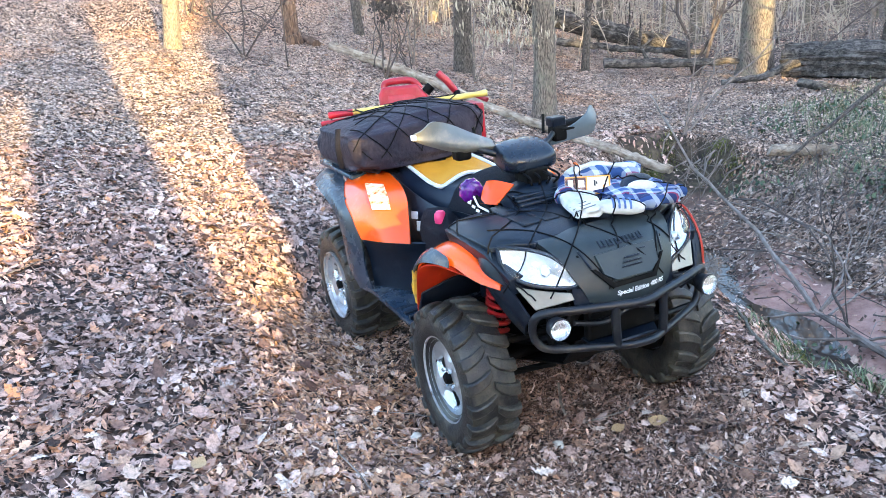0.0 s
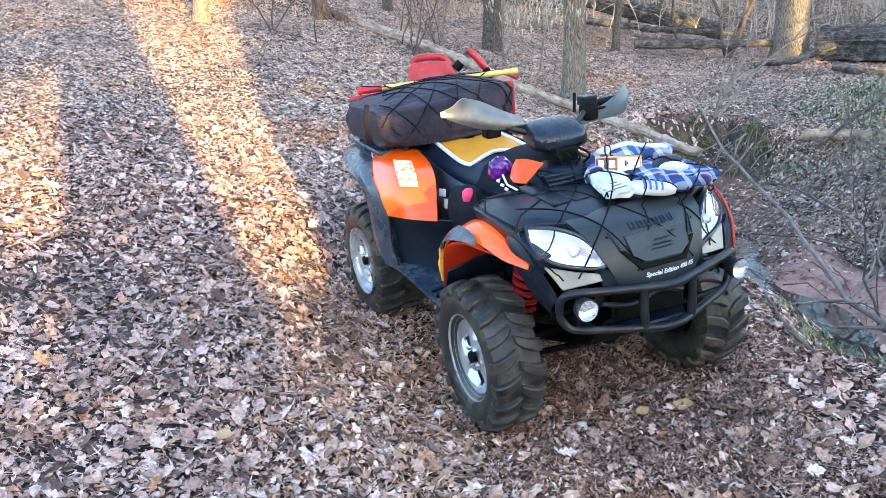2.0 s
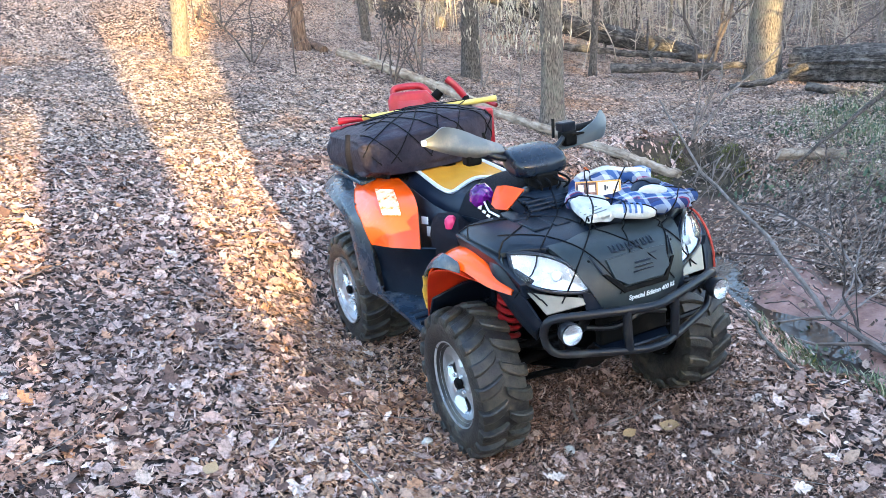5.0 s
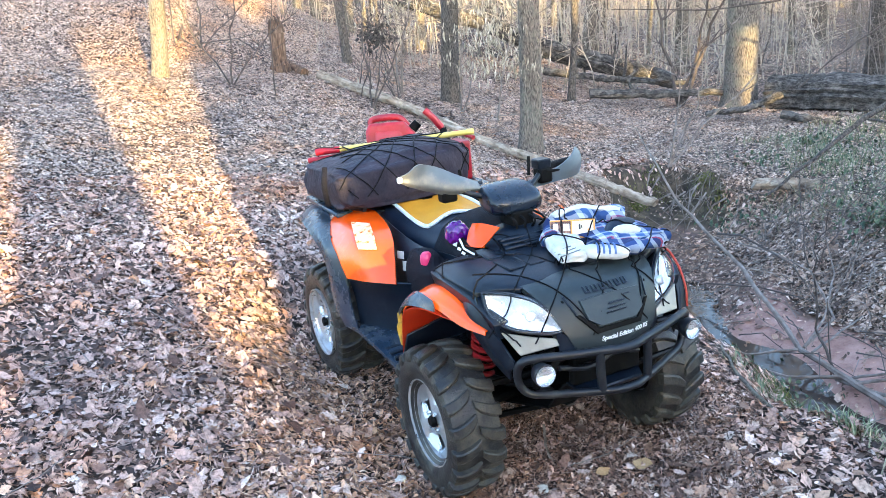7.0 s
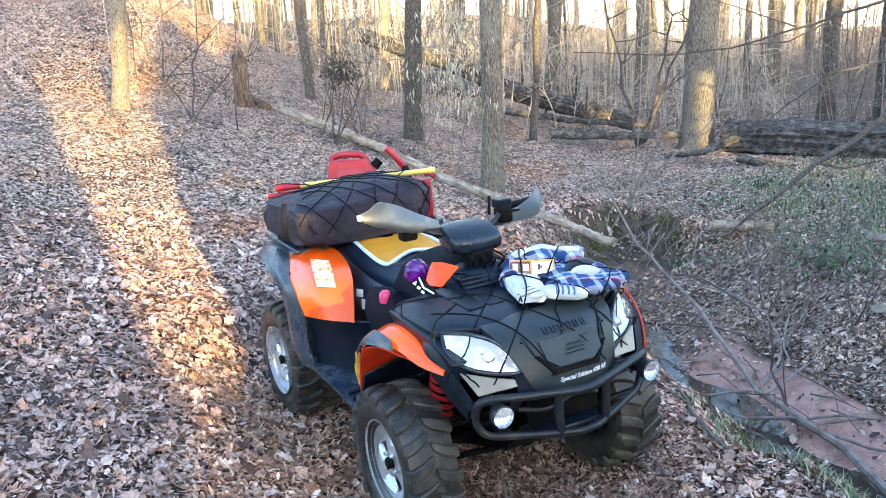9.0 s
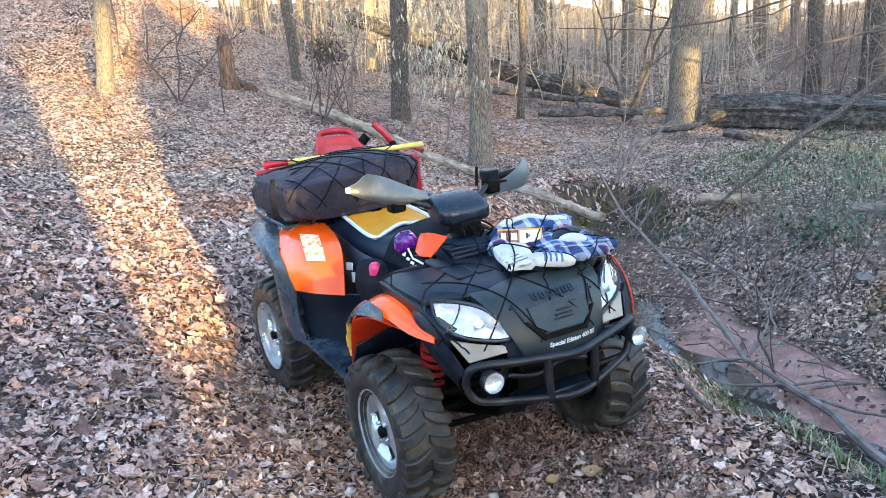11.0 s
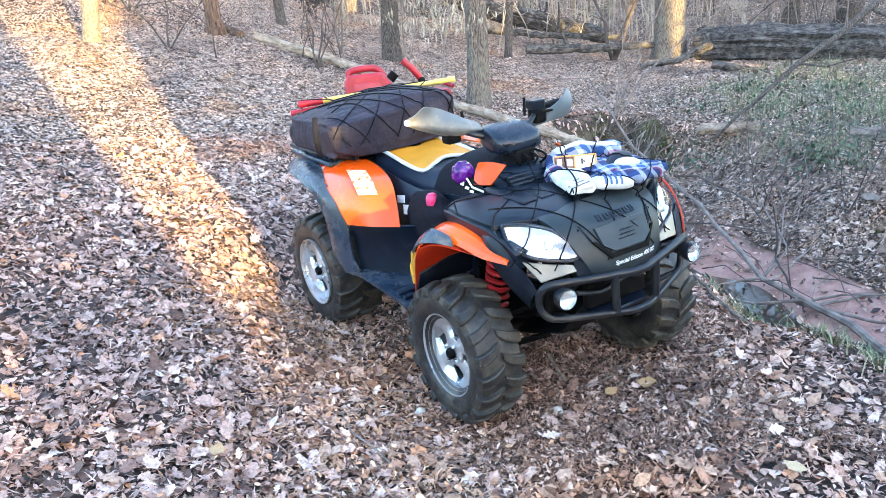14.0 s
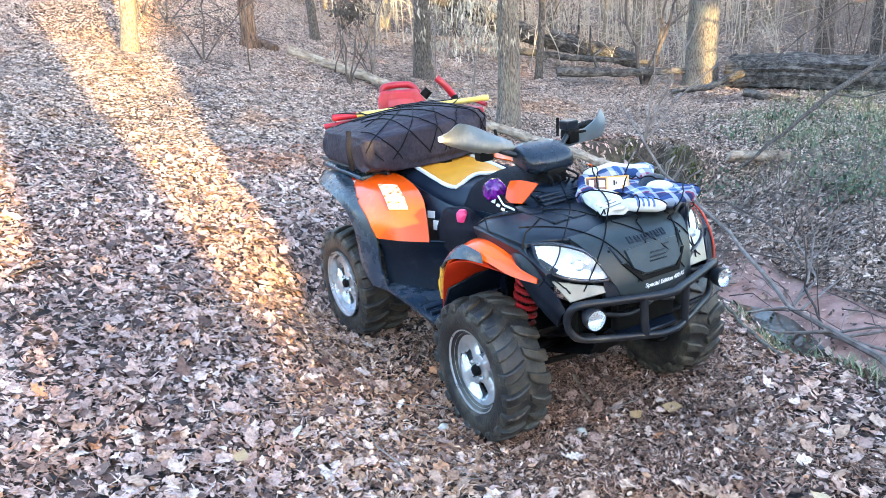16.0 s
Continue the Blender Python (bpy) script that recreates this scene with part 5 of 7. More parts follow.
nose_bar("raised_panel", [(-0.118, 0.770), (-0.075, 0.744), (0.075, 0.744), (0.118, 0.770), (0.128, 0.836), (0.0, 0.842), (-0.128, 0.836)], M_NOSE, 0.014)
nose_bar("emblem_frame", [(-0.078, 0.764), (0.078, 0.764), (0.078, 0.769), (-0.078, 0.769)], M_BLACK, 0.006)
nose_bar("emblem_frame", [(-0.083, 0.822), (0.083, 0.822), (0.083, 0.827), (-0.083, 0.827)], M_BLACK, 0.006)
for k in range(3):
    nose_bar("emblem_bar", [(-0.040 + 0.008 * k, 0.779 + 0.014 * k), (0.048, 0.779 + 0.014 * k), (0.048, 0.784 + 0.014 * k), (-0.038 + 0.008 * k, 0.784 + 0.014 * k)], M_BLACK, 0.005)
nose_bar("chevron", [(-0.142, 0.792), (-0.086, 0.738), (0.086, 0.738), (0.142, 0.792), (0.158, 0.792), (0.094, 0.720), (-0.094, 0.720), (-0.158, 0.792)], M_DARK, 0.010)
for s in (-1, 1):
    nose_bar("moulded_ridge", [(s * 0.150, 0.795), (s * 0.157, 0.795), (s * 0.178, 0.858), (s * 0.171, 0.860)], M_BLACK, 0.008)
    nose_bar("panel_clip", [(s * 0.176, 0.838), (s * 0.184, 0.838), (s * 0.186, 0.846), (s * 0.178, 0.846)], M_DARK, 0.006)
for s in (-1, 1):
    nose_bar("louvre", [(s * 0.05, 0.758), (s * 0.09, 0.762), (s * 0.09, 0.77), (s * 0.05, 0.766)], M_BLACK, 0.005)
for k in range(6):
    y = -0.082 + k * 0.033
    nose_bar("badge_bar", [(y - 0.0115, 0.852), (y + 0.0115, 0.852), (y + 0.0115, 0.858), (y - 0.005, 0.859), (y - 0.005, 0.871), (y - 0.0115, 0.871)], M_BLACK, 0.005)
    nose_bar("badge_bar", [(y + 0.004, 0.8595), (y + 0.0105, 0.8595), (y + 0.0105, 0.871), (y + 0.004, 0.871)], M_BLACK, 0.005)
txt = bpy.data.curves.new("nose_lettering", "FONT")
txt.body, txt.size, txt.extrude, txt.align_x, txt.shear, txt.offset = "Special Edition 400 RS", 0.0235, 0.0006, "CENTER", 0.15, 0.0006
txt.materials.append(M_LIGHTBAR)
tob = new("nose_lettering_curve", txt)
bpy.context.view_layer.update()
tmesh = bpy.data.meshes.new_from_object(tob.evaluated_get(bpy.context.evaluated_depsgraph_get()))
bpy.data.objects.remove(tob)
lettering = new("lettering", tmesh)
lettering.parent = nose
lettering["label"] = "white lettering"
for v in tmesh.vertices:
    y, z = v.co.x, 0.684 + v.co.y
    v.co = (1.1395 - 1.0 * (y + 0.03) ** 2 + v.co.z, y + 0.03, z + 0.006)

lid_rows = []
for x, w, z, e in ((0.475, 0.36, 0.892, 0.02), (0.52, 0.415, 0.905, 0.03), (0.62, 0.425, 0.912, 0.034), (0.75, 0.42, 0.912, 0.036), (0.845, 0.41, 0.908, 0.038), (0.895, 0.34, 0.903, 0.02), (0.94, 0.27, 0.893, 0.012)):
    drop = 0.07 if x < 0.84 else 0.02
    lid_rows.append([(x, -w - 0.012, z - e - drop), (x, -w - 0.008, z - e), (x, -w + 0.03, z - 0.012), (x, -0.2, z), (x, 0, z + 0.003), (x, 0.2, z), (x, w - 0.03, z - 0.012), (x, w + 0.008, z - e), (x, w + 0.012, z - e - drop)])
lid = part("front_lid", Geo().loft(lid_rows), M_BLACK, atv, "black ribbed cargo lid", solid=0.02, bevel=0.006, angle=30)
for y in (-0.22, -0.13, 0.13, 0.22):
    for x0, x1 in ((0.53, 0.66), (0.69, 0.82)):
        part("lid_rib", Geo().box((x0, y - 0.032, 0.905), (x1, y + 0.034, 0.9155)), M_BLACK, lid, bevel=0.003)
both("lid_edge_block", Geo().loft([[(x, y, z), (x, y + 0.11, z), (x, y + 0.11, z - h), (x, y + 0.012, z - h)] for x, y, z, h in (
    (0.515, -0.438, 0.868, 0.040), (0.56, -0.448, 0.872, 0.056), (0.70, -0.450, 0.868, 0.060), (0.84, -0.445, 0.855, 0.064), (0.92, -0.435, 0.825, 0.066), (0.975, -0.42, 0.785, 0.060))], closed=True, caps=True), M_BLACK, atv, bevel=0.005)

cheek = skin([
    [(0.84, -0.415, 0.865), (0.885, -0.43, 0.84), (0.95, -0.425, 0.775), (1.005, -0.40, 0.70), (1.03, -0.375, 0.64)],
    [(0.80, -0.44, 0.83), (0.85, -0.455, 0.80), (0.915, -0.445, 0.735), (0.97, -0.415, 0.665), (1.005, -0.385, 0.605)],
    [(0.76, -0.43, 0.79), (0.82, -0.44, 0.74), (0.87, -0.42, 0.67), (0.92, -0.39, 0.60), (0.96, -0.36, 0.55)]])
both("cheek_panel", cheek, M_BLACK, atv, solid=0.012)

lamp_rim = [(0.872, -0.402, 0.872), (0.94, -0.335, 0.872), (1.005, -0.262, 0.846), (1.050, -0.215, 0.79), (1.068, -0.198, 0.737), (1.035, -0.275, 0.738), (0.99, -0.365, 0.765), (0.93, -0.412, 0.81)]


def fan(pts, bulge, rings=4):
    """A domed patch over an outline."""
    c = sum((Vector(p) for p in pts), Vector()) / len(pts)
    edge = smooth_line([*pts, pts[0]], 4)[:-1]
    n = Vector((0.62, -0.55, 0.42)).normalized()
    rows = []
    for i in range(rings + 1):
        u = i / rings
        rows.append([Vector(p).lerp(c, u * 0.985) + n * bulge * (1 - (1 - u) ** 2) for p in edge])
    return Geo().loft(rows, closed=True)


for mk in (lambda q: q, mirrored):
    lamp = part("headlight", mk(fan(lamp_rim, -0.006)), M_REFLECTOR, atv, "large clear teardrop headlight")
    part("lens", mk(fan([tuple(Vector(p) + Vector((0.008, -0.006, 0.006))) for p in lamp_rim], 0.022)), M_LENS, lamp, "clear lens", solid=0.003)
    part("bulb_cover", mk(Geo().tube([(1.005, -0.285, 0.795), (1.018, -0.296, 0.803)], [0.020, 0.016], 18)), M_REFLECTOR, lamp)
    part("bezel", mk(Geo().tube(smooth_line([*lamp_rim, lamp_rim[0]], 4), 0.0075, 6, caps=False)), M_BLACK, lamp)
both("lower_nose_trim", plate([(0.975, -0.395, 0.752), (1.025, -0.30, 0.728), (1.068, -0.225, 0.716), (1.078, -0.215, 0.690), (1.035, -0.355, 0.672)], (0.75, -0.5, 0.3), 0.012), M_SILVER, atv, "pale champagne trim panel", bevel=0.004)
both("nose_side", plate([(1.066, -0.222, 0.735), (1.104, -0.165, 0.72), (1.11, -0.165, 0.655), (1.078, -0.22, 0.668)], (0.75, -0.5, 0.3), 0.01), M_BLACK, atv)
# near-black panel and slats added for the shaded opening behind the bumper
part("grille", Geo().box((1.02, -0.15, 0.50), (1.06, 0.15, 0.66)), M_DARK, atv, bevel=0.01)
for k in range(3):
    part("grille_slat", Geo().box((1.058, -0.14, 0.58 + 0.024 * k), (1.066, 0.14, 0.586 + 0.024 * k)), M_CORD, atv, bevel=0.002)
part("hose", Geo().tube(smooth_line([(1.07, -0.22, 0.60), (1.08, -0.10, 0.575), (1.075, 0.03, 0.60), (1.06, 0.14, 0.57)], 5), 0.011, 8), M_STEEL, atv)
part("skid_lip", Geo().loft([[(1.02, -0.16, 0.50), (1.02, 0.16, 0.50)], [(1.10, -0.13, 0.475), (1.10, 0.13, 0.475)], [(1.125, -0.10, 0.50), (1.125, 0.10, 0.50)]]), M_BLACK, atv, solid=0.008)

# front bumper of bent tube, and its lamps
bar_top = [(1.040, -0.376, 0.60), (1.050, -0.374, 0.640), (1.074, -0.350, 0.670), (1.118, -0.235, 0.670), (1.166, -0.085, 0.667), (1.182, -0.03, 0.665)]
bar_top += [(x, -y, z) for x, y, z in reversed(bar_top)]
bar_low = [(1.040, -0.376, 0.60), (1.045, -0.366, 0.560), (1.066, -0.325, 0.526), (1.120, -0.20, 0.517), (1.172, -0.075, 0.511), (1.186, -0.03, 0.510)]
bar_low += [(x, -y, z) for x, y, z in reversed(bar_low)]
bumper = part("front_bumper", Geo().tube(smooth_line(bar_top, 5), 0.0162, 12).tube(smooth_line(bar_low, 5), 0.0145, 12), M_STEEL, atv, "black tubular front bumper")
for s in (-1, 1):
    part("bumper_upright", Geo().tube([(1.160, s * 0.105, 0.668), (1.160, s * 0.105, 0.59), (1.162, s * 0.10, 0.513)], 0.0165, 10), M_STEEL, bumper)
    part("bumper_stay", Geo().tube([(1.07, s * 0.33, 0.66), (1.0, s * 0.2, 0.64), (0.9, s * 0.16, 0.60)], 0.012, 8), M_STEEL, bumper)
    part("bumper_stay", Geo().tube([(1.06, s * 0.32, 0.525), (0.98, s * 0.2, 0.47), (0.85, s * 0.17, 0.42)], 0.012, 8), M_STEEL, bumper)
    part("lamp_bracket", Geo().box((1.05, s * 0.31 - 0.006, 0.615), (1.11, s * 0.31 + 0.006, 0.64)), M_STEEL, bumper, bevel=0.002)
    spot = part("driving_lamp", Geo().lathe([(0.0, -0.055), (0.022, -0.052), (0.036, -0.03), (0.041, 0.0), (0.041, 0.008), (0.037, 0.01)], 28, (0, 0, 0), "x"), M_STEEL, atv, "round driving lamp")
    spot.matrix_world = pose(1.142, s * 0.328, 0.632, 0, 0, s * 4)
    part("reflector", Geo().lathe([(0.0395, 0.008), (0.028, -0.010), (0.010, -0.018), (0.0, -0.018)], 28, (0, 0, 0), "x"), M_CHROME, spot)
    part("lens", Geo().lathe([(0.0400, 0.009), (0.036, 0.014), (0.02, 0.018), (0.0, 0.0195)], 28, (0, 0, 0), "x"), M_LENS, spot, "clear lens")

# front fenders
front_f = skin([
    [(0.41, -0.52, 0.60), (0.46, -0.548, 0.705), (0.535, -0.552, 0.762), (0.625, -0.538, 0.785), (0.715, -0.508, 0.783), (0.84, -0.483, 0.755), (0.955, -0.448, 0.748)],
    [(0.42, -0.48, 0.63), (0.475, -0.512, 0.752), (0.55, -0.515, 0.806), (0.64, -0.505, 0.822), (0.735, -0.485, 0.812), (0.85, -0.465, 0.785), (0.95, -0.440, 0.762)],
    [(0.43, -0.42, 0.66), (0.495, -0.45, 0.795), (0.575, -0.445, 0.832), (0.665, -0.44, 0.836), (0.76, -0.435, 0.820), (0.855, -0.43, 0.792), (0.945, -0.425, 0.758)],
    [(0.43, -0.34, 0.67), (0.50, -0.36, 0.80), (0.58, -0.37, 0.815), (0.68, -0.37, 0.815), (0.77, -0.38, 0.80), (0.86, -0.39, 0.775), (0.94, -0.405, 0.75)]])
both("front_fender", front_f, M_ORANGE, atv, "glossy orange front fender", solid=0.006)
flare = skin([
    [(0.40, -0.535, 0.585), (0.452, -0.560, 0.698), (0.528, -0.565, 0.755), (0.618, -0.552, 0.779), (0.71, -0.522, 0.779)],
    [(0.415, -0.52, 0.62), (0.468, -0.538, 0.738), (0.545, -0.545, 0.792), (0.63, -0.532, 0.806), (0.70, -0.516, 0.800)],
    [(0.425, -0.49, 0.64), (0.478, -0.515, 0.760), (0.553, -0.518, 0.812), (0.615, -0.519, 0.822), (0.68, -0.512, 0.814)]])
part("lamp_surround", skin([[(0.87, 0.405, 0.862), (0.94, 0.405, 0.80), (0.985, 0.395, 0.73), (1.02, 0.375, 0.66)], [(0.885, 0.432, 0.850), (0.945, 0.436, 0.795), (0.985, 0.432, 0.725), (1.005, 0.425, 0.655)]]), M_BLACK, atv, solid=0.006)
part("fender_lip", Geo().tube(smooth_line([(0.865, 0.430, 0.866), (0.90, 0.438, 0.848), (0.948, 0.441, 0.797), (0.988, 0.437, 0.727), (1.005, 0.430, 0.655)], 4), 0.0055, 8, squash=0.7), M_ORANGE_SHADED, atv, "orange fender edge beside the headlight, coloured dark for shade")
both("fender_flare", flare, M_GREY, atv, "slate grey fender edge", solid=0.007, offset=1.0)
both("fender_edge", Geo().tube(smooth_line([(0.445, -0.556, 0.70), (0.415, -0.545, 0.62), (0.395, -0.53, 0.54)], 5), [0.010] * 4 + [0.016] * 4 + [0.014] * 3, 8, squash=0.6), M_GOLD, atv, "worn amber fender edge")
both("fender_liner", skin([
    [(0.40, -0.22, 0.50), (0.46, -0.24, 0.70), (0.6, -0.25, 0.79), (0.75, -0.25, 0.79), (0.88, -0.28, 0.72)],
    [(0.395, -0.40, 0.48), (0.455, -0.40, 0.69), (0.6, -0.41, 0.785), (0.75, -0.41, 0.79), (0.88, -0.40, 0.72)],
    [(0.39, -0.54, 0.47), (0.448, -0.548, 0.68), (0.53, -0.550, 0.745), (0.62, -0.535, 0.768), (0.72, -0.505, 0.765)]]), M_ORANGE_SHADED, atv, "wheel-arch liner coloured dark red for shade", solid=0.004)
both("mud_guard", plate([(0.44, -0.535, 0.60), (0.36, -0.55, 0.40), (0.33, -0.54, 0.30), (0.32, -0.22, 0.30), (0.36, -0.22, 0.45), (0.455, -0.22, 0.645), (0.455, -0.40, 0.640)], (-1, 0, 0.1), 0.012), M_BLACK, atv, bevel=0.005)

# rear fenders
edge_a = [(-0.70, -0.345, 0.872), (-0.56, -0.47, 0.848), (-0.40, -0.530, 0.805), (-0.27, -0.548, 0.755), (-0.18, -0.545, 0.672)]
edge_b = [(-0.46, -0.27, 0.885), (-0.22, -0.31, 0.880), (-0.07, -0.345, 0.850), (0.03, -0.385, 0.79), (0.105, -0.42, 0.692)]
mid_ab = [(-0.58, -0.315, 0.888), (-0.38, -0.415, 0.880), (-0.215, -0.462, 0.845), (-0.105, -0.485, 0.785), (-0.035, -0.495, 0.682)]
both("rear_fender", skin([edge_a, mid_ab, edge_b]), M_ORANGE, atv, "glossy orange rear fender", solid=0.006, offset=1.0)
rear_flare = skin([
    [(-1.04, -0.47, 0.79), (-0.84, -0.540, 0.815), (-0.62, -0.570, 0.805), (-0.45, -0.577, 0.765), (-0.37, -0.578, 0.70), (-0.34, -0.578, 0.62), (-0.315, -0.575, 0.50), (-0.24, -0.56, 0.415)],
    [(-1.03, -0.43, 0.83), (-0.82, -0.49, 0.852), (-0.59, -0.535, 0.842), (-0.42, -0.565, 0.795), (-0.315, -0.572, 0.725), (-0.285, -0.575, 0.63), (-0.26, -0.57, 0.51), (-0.19, -0.555, 0.43)],
    [(-1.0, -0.36, 0.848), (-0.80, -0.40, 0.868), (-0.555, -0.475, 0.850), (-0.395, -0.533, 0.807), (-0.265, -0.550, 0.757), (-0.18, -0.548, 0.65), (-0.17, -0.545, 0.53), (-0.12, -0.54, 0.44)]])
both("rear_flare", rear_flare, M_GREY, atv, "scuffed slate grey rear fender edge", solid=0.008, offset=1.0)
both("rear_fender_top", skin([[(-1.02, -0.36, 0.845), (-0.82, -0.40, 0.863), (-0.70, -0.345, 0.868), (-0.46, -0.27, 0.882)], [(-1.02, -0.15, 0.86), (-0.82, -0.15, 0.868), (-0.68, -0.15, 0.872), (-0.5, -0.15, 0.874)], [(-1.02, 0.0, 0.862), (-0.82, 0, 0.868), (-0.68, 0, 0.87), (-0.5, 0, 0.87)]]), M_BLACK, atv, solid=0.008)
for k in range(4):
    part("vent_slot", plate([(-0.60 + 0.055 * k, -0.455 - 0.018 * k, 0.856 - 0.010 * k), (-0.565 + 0.055 * k, -0.478 - 0.016 * k, 0.853 - 0.011 * k), (-0.585 + 0.055 * k, -0.500 - 0.015 * k, 0.846 - 0.011 * k), (-0.62 + 0.055 * k, -0.480 - 0.016 * k, 0.850 - 0.010 * k)], (-0.2, -0.3, 1), 0.004), M_BLACK, atv)


def on_fender(w, v):
    """A place just over the rear fender: w from its middle to its front edge, v along it."""
    i = min(int(v), 3)
    a = Vector(mid_ab[i]).lerp(Vector(mid_ab[i + 1]), v - i)
    b = Vector(edge_b[i]).lerp(Vector(edge_b[i + 1]), v - i)
    return a.lerp(b, w) + Vector((0.007, -0.014, 0.012))


part("rear_decal", skin([[tuple(on_fender(w, v)) for v in (1.15, 1.6, 2.1, 2.7)] for w in (-0.02, 0.26, 0.55)]), M_DECAL, atv, "sun-faded white sticker", solid=0.002, offset=1.0)
both("side_panel", skin([
    [(-0.185, -0.54, 0.675), (-0.05, -0.49, 0.685), (0.105, -0.415, 0.695), (0.20, -0.34, 0.70)],
    [(-0.18, -0.52, 0.56), (-0.03, -0.44, 0.57), (0.12, -0.34, 0.60), (0.24, -0.27, 0.63)],
    [(-0.16, -0.52, 0.44), (0.0, -0.42, 0.435), (0.15, -0.32, 0.435), (0.30, -0.26, 0.44)]]), M_BLACK, atv, "dark moulded footwell wall", solid=0.008)
both("footboard", Geo().loft([[(-0.25, -0.565, 0.415), (-0.2, -0.40, 0.42), (-0.2, -0.2, 0.42)], [(-0.1, -0.555, 0.425), (-0.1, -0.38, 0.425), (-0.1, -0.2, 0.425)], [(0.15, -0.545, 0.405), (0.15, -0.36, 0.41), (0.15, -0.2, 0.41)], [(0.34, -0.54, 0.385), (0.34, -0.36, 0.39), (0.34, -0.2, 0.40)], [(0.42, -0.54, 0.50), (0.42, -0.36, 0.52), (0.42, -0.2, 0.52)]]), M_GREY, atv, "scuffed grey footboard", solid=0.02)
for s in (-1, 1):
    for k in range(6):
        part("foot_cleat", Geo().box((-0.03 + 0.055 * k, s * 0.47 - 0.055, 0.405), (-0.008 + 0.055 * k, s * 0.47 + 0.055, 0.428)), M_BLACK, atv, bevel=0.003)
    part("brake_pedal" if s < 0 else "shift_lever", Geo().tube(smooth_line([(0.08, s * 0.30, 0.66), (0.13, s * 0.33, 0.56), (0.20, s * 0.36, 0.50)], 4), 0.014, 8), M_DARK, atv)
both("body_side", skin([
    [(-0.50, -0.25, 0.88), (-0.2, -0.28, 0.86), (0.05, -0.27, 0.83), (0.30, -0.26, 0.85), (0.50, -0.25, 0.86)],
    [(-0.40, -0.28, 0.72), (-0.1, -0.33, 0.74), (0.10, -0.32, 0.72), (0.30, -0.29, 0.72), (0.48, -0.28, 0.72)],
    [(-0.35, -0.26, 0.50), (-0.1, -0.28, 0.50), (0.10, -0.26, 0.50), (0.30, -0.25, 0.50), (0.46, -0.25, 0.50)]]), M_BLACK, atv, "black body side", solid=0.008)

# seat
seat_rows = []
for x, w, z, d in ((-0.66, 0.16, 0.90, 0.10), (-0.55, 0.175, 0.905, 0.12), (-0.40, 0.18, 0.900, 0.14), (-0.25, 0.180, 0.888, 0.15), (-0.12, 0.172, 0.880, 0.14), (0.0, 0.150, 0.885, 0.13), (0.09, 0.12, 0.912, 0.12)):
    seat_rows.append([(x, -w - 0.07, z - d), (x, -w - 0.045, z - 0.06), (x, -w, z - 0.008), (x, -w * 0.5, z), (x, 0, z + 0.003), (x, w * 0.5, z), (x, w, z - 0.008), (x, w + 0.045, z - 0.06), (x, w + 0.07, z - d)])
seat = part("seat", skin(seat_rows, 3, 3), M_SEAT, atv, "black vinyl seat with an amber top", solid=0.02)
half = [(-0.62, -0.150, 0.910), (-0.45, -0.168, 0.907), (-0.28, -0.182, 0.892), (-0.14, -0.186, 0.876), (-0.055, -0.172, 0.872), (-0.062, -0.12, 0.886), (-0.10, -0.06, 0.892)]
outline = smooth_line([*half, (-0.125, 0.0, 0.894), *[(x, -y, z) for x, y, z in reversed(half)]], 3)
ci = Vector((-0.36, 0, 0.911))
part("seat_top", Geo().loft([[p for p in outline], [p.lerp(ci, 0.4) + Vector((0, 0, 0.002)) for p in outline], [p.lerp(ci, 0.85) for p in outline]]).add([p.lerp(ci, 0.85) for p in outline], [tuple(range(len(outline)))]), M_AMBER, seat, "amber vinyl seat top", solid=0.004)
part("piping", Geo().tube([p + Vector((0, 0, 0.003)) for p in outline], 0.010, 6), M_WHITE, seat, "white piping")

# tank cover, console and instrument pod
part("tank_cover", skin([
    [(0.05, -0.20, 0.80), (0.05, -0.13, 0.90), (0.05, 0, 0.92), (0.05, 0.13, 0.90), (0.05, 0.20, 0.80)],
    [(0.18, -0.23, 0.82), (0.18, -0.15, 0.95), (0.18, 0, 0.985), (0.18, 0.15, 0.95), (0.18, 0.23, 0.82)],
    [(0.32, -0.24, 0.83), (0.32, -0.15, 0.965), (0.32, 0, 0.995), (0.32, 0.15, 0.965), (0.32, 0.24, 0.83)],
    [(0.48, -0.26, 0.83), (0.48, -0.17, 0.93), (0.48, 0, 0.955), (0.48, 0.17, 0.93), (0.48, 0.26, 0.83)]]), M_NYLON, atv, "black cloth tank cover", solid=0.01)
both("tank_panel", skin([
    [(0.465, -0.205, 1.004), (0.52, -0.185, 1.012), (0.575, -0.145, 1.000)],
    [(0.475, -0.232, 0.970), (0.525, -0.218, 0.975), (0.575, -0.19, 0.962)],
    [(0.495, -0.255, 0.928), (0.535, -0.245, 0.930), (0.575, -0.228, 0.932)]]), M_ORANGE, atv, "glossy orange tank panel", solid=0.006, offset=1.0)
both("tank_stripe", Geo().tube([(0.425, -0.262, 0.968), (0.50, -0.272, 0.922), (0.565, -0.262, 0.912)], 0.0045, 6), M_WHITE, atv)
both("tank_band", plate([(0.40, -0.262, 0.962), (0.42, -0.258, 0.972), (0.575, -0.252, 0.912), (0.575, -0.262, 0.880), (0.39, -0.285, 0.920)], (0.1, -0.95, 0.25), 0.006), M_CORD, atv, "black lettered band")
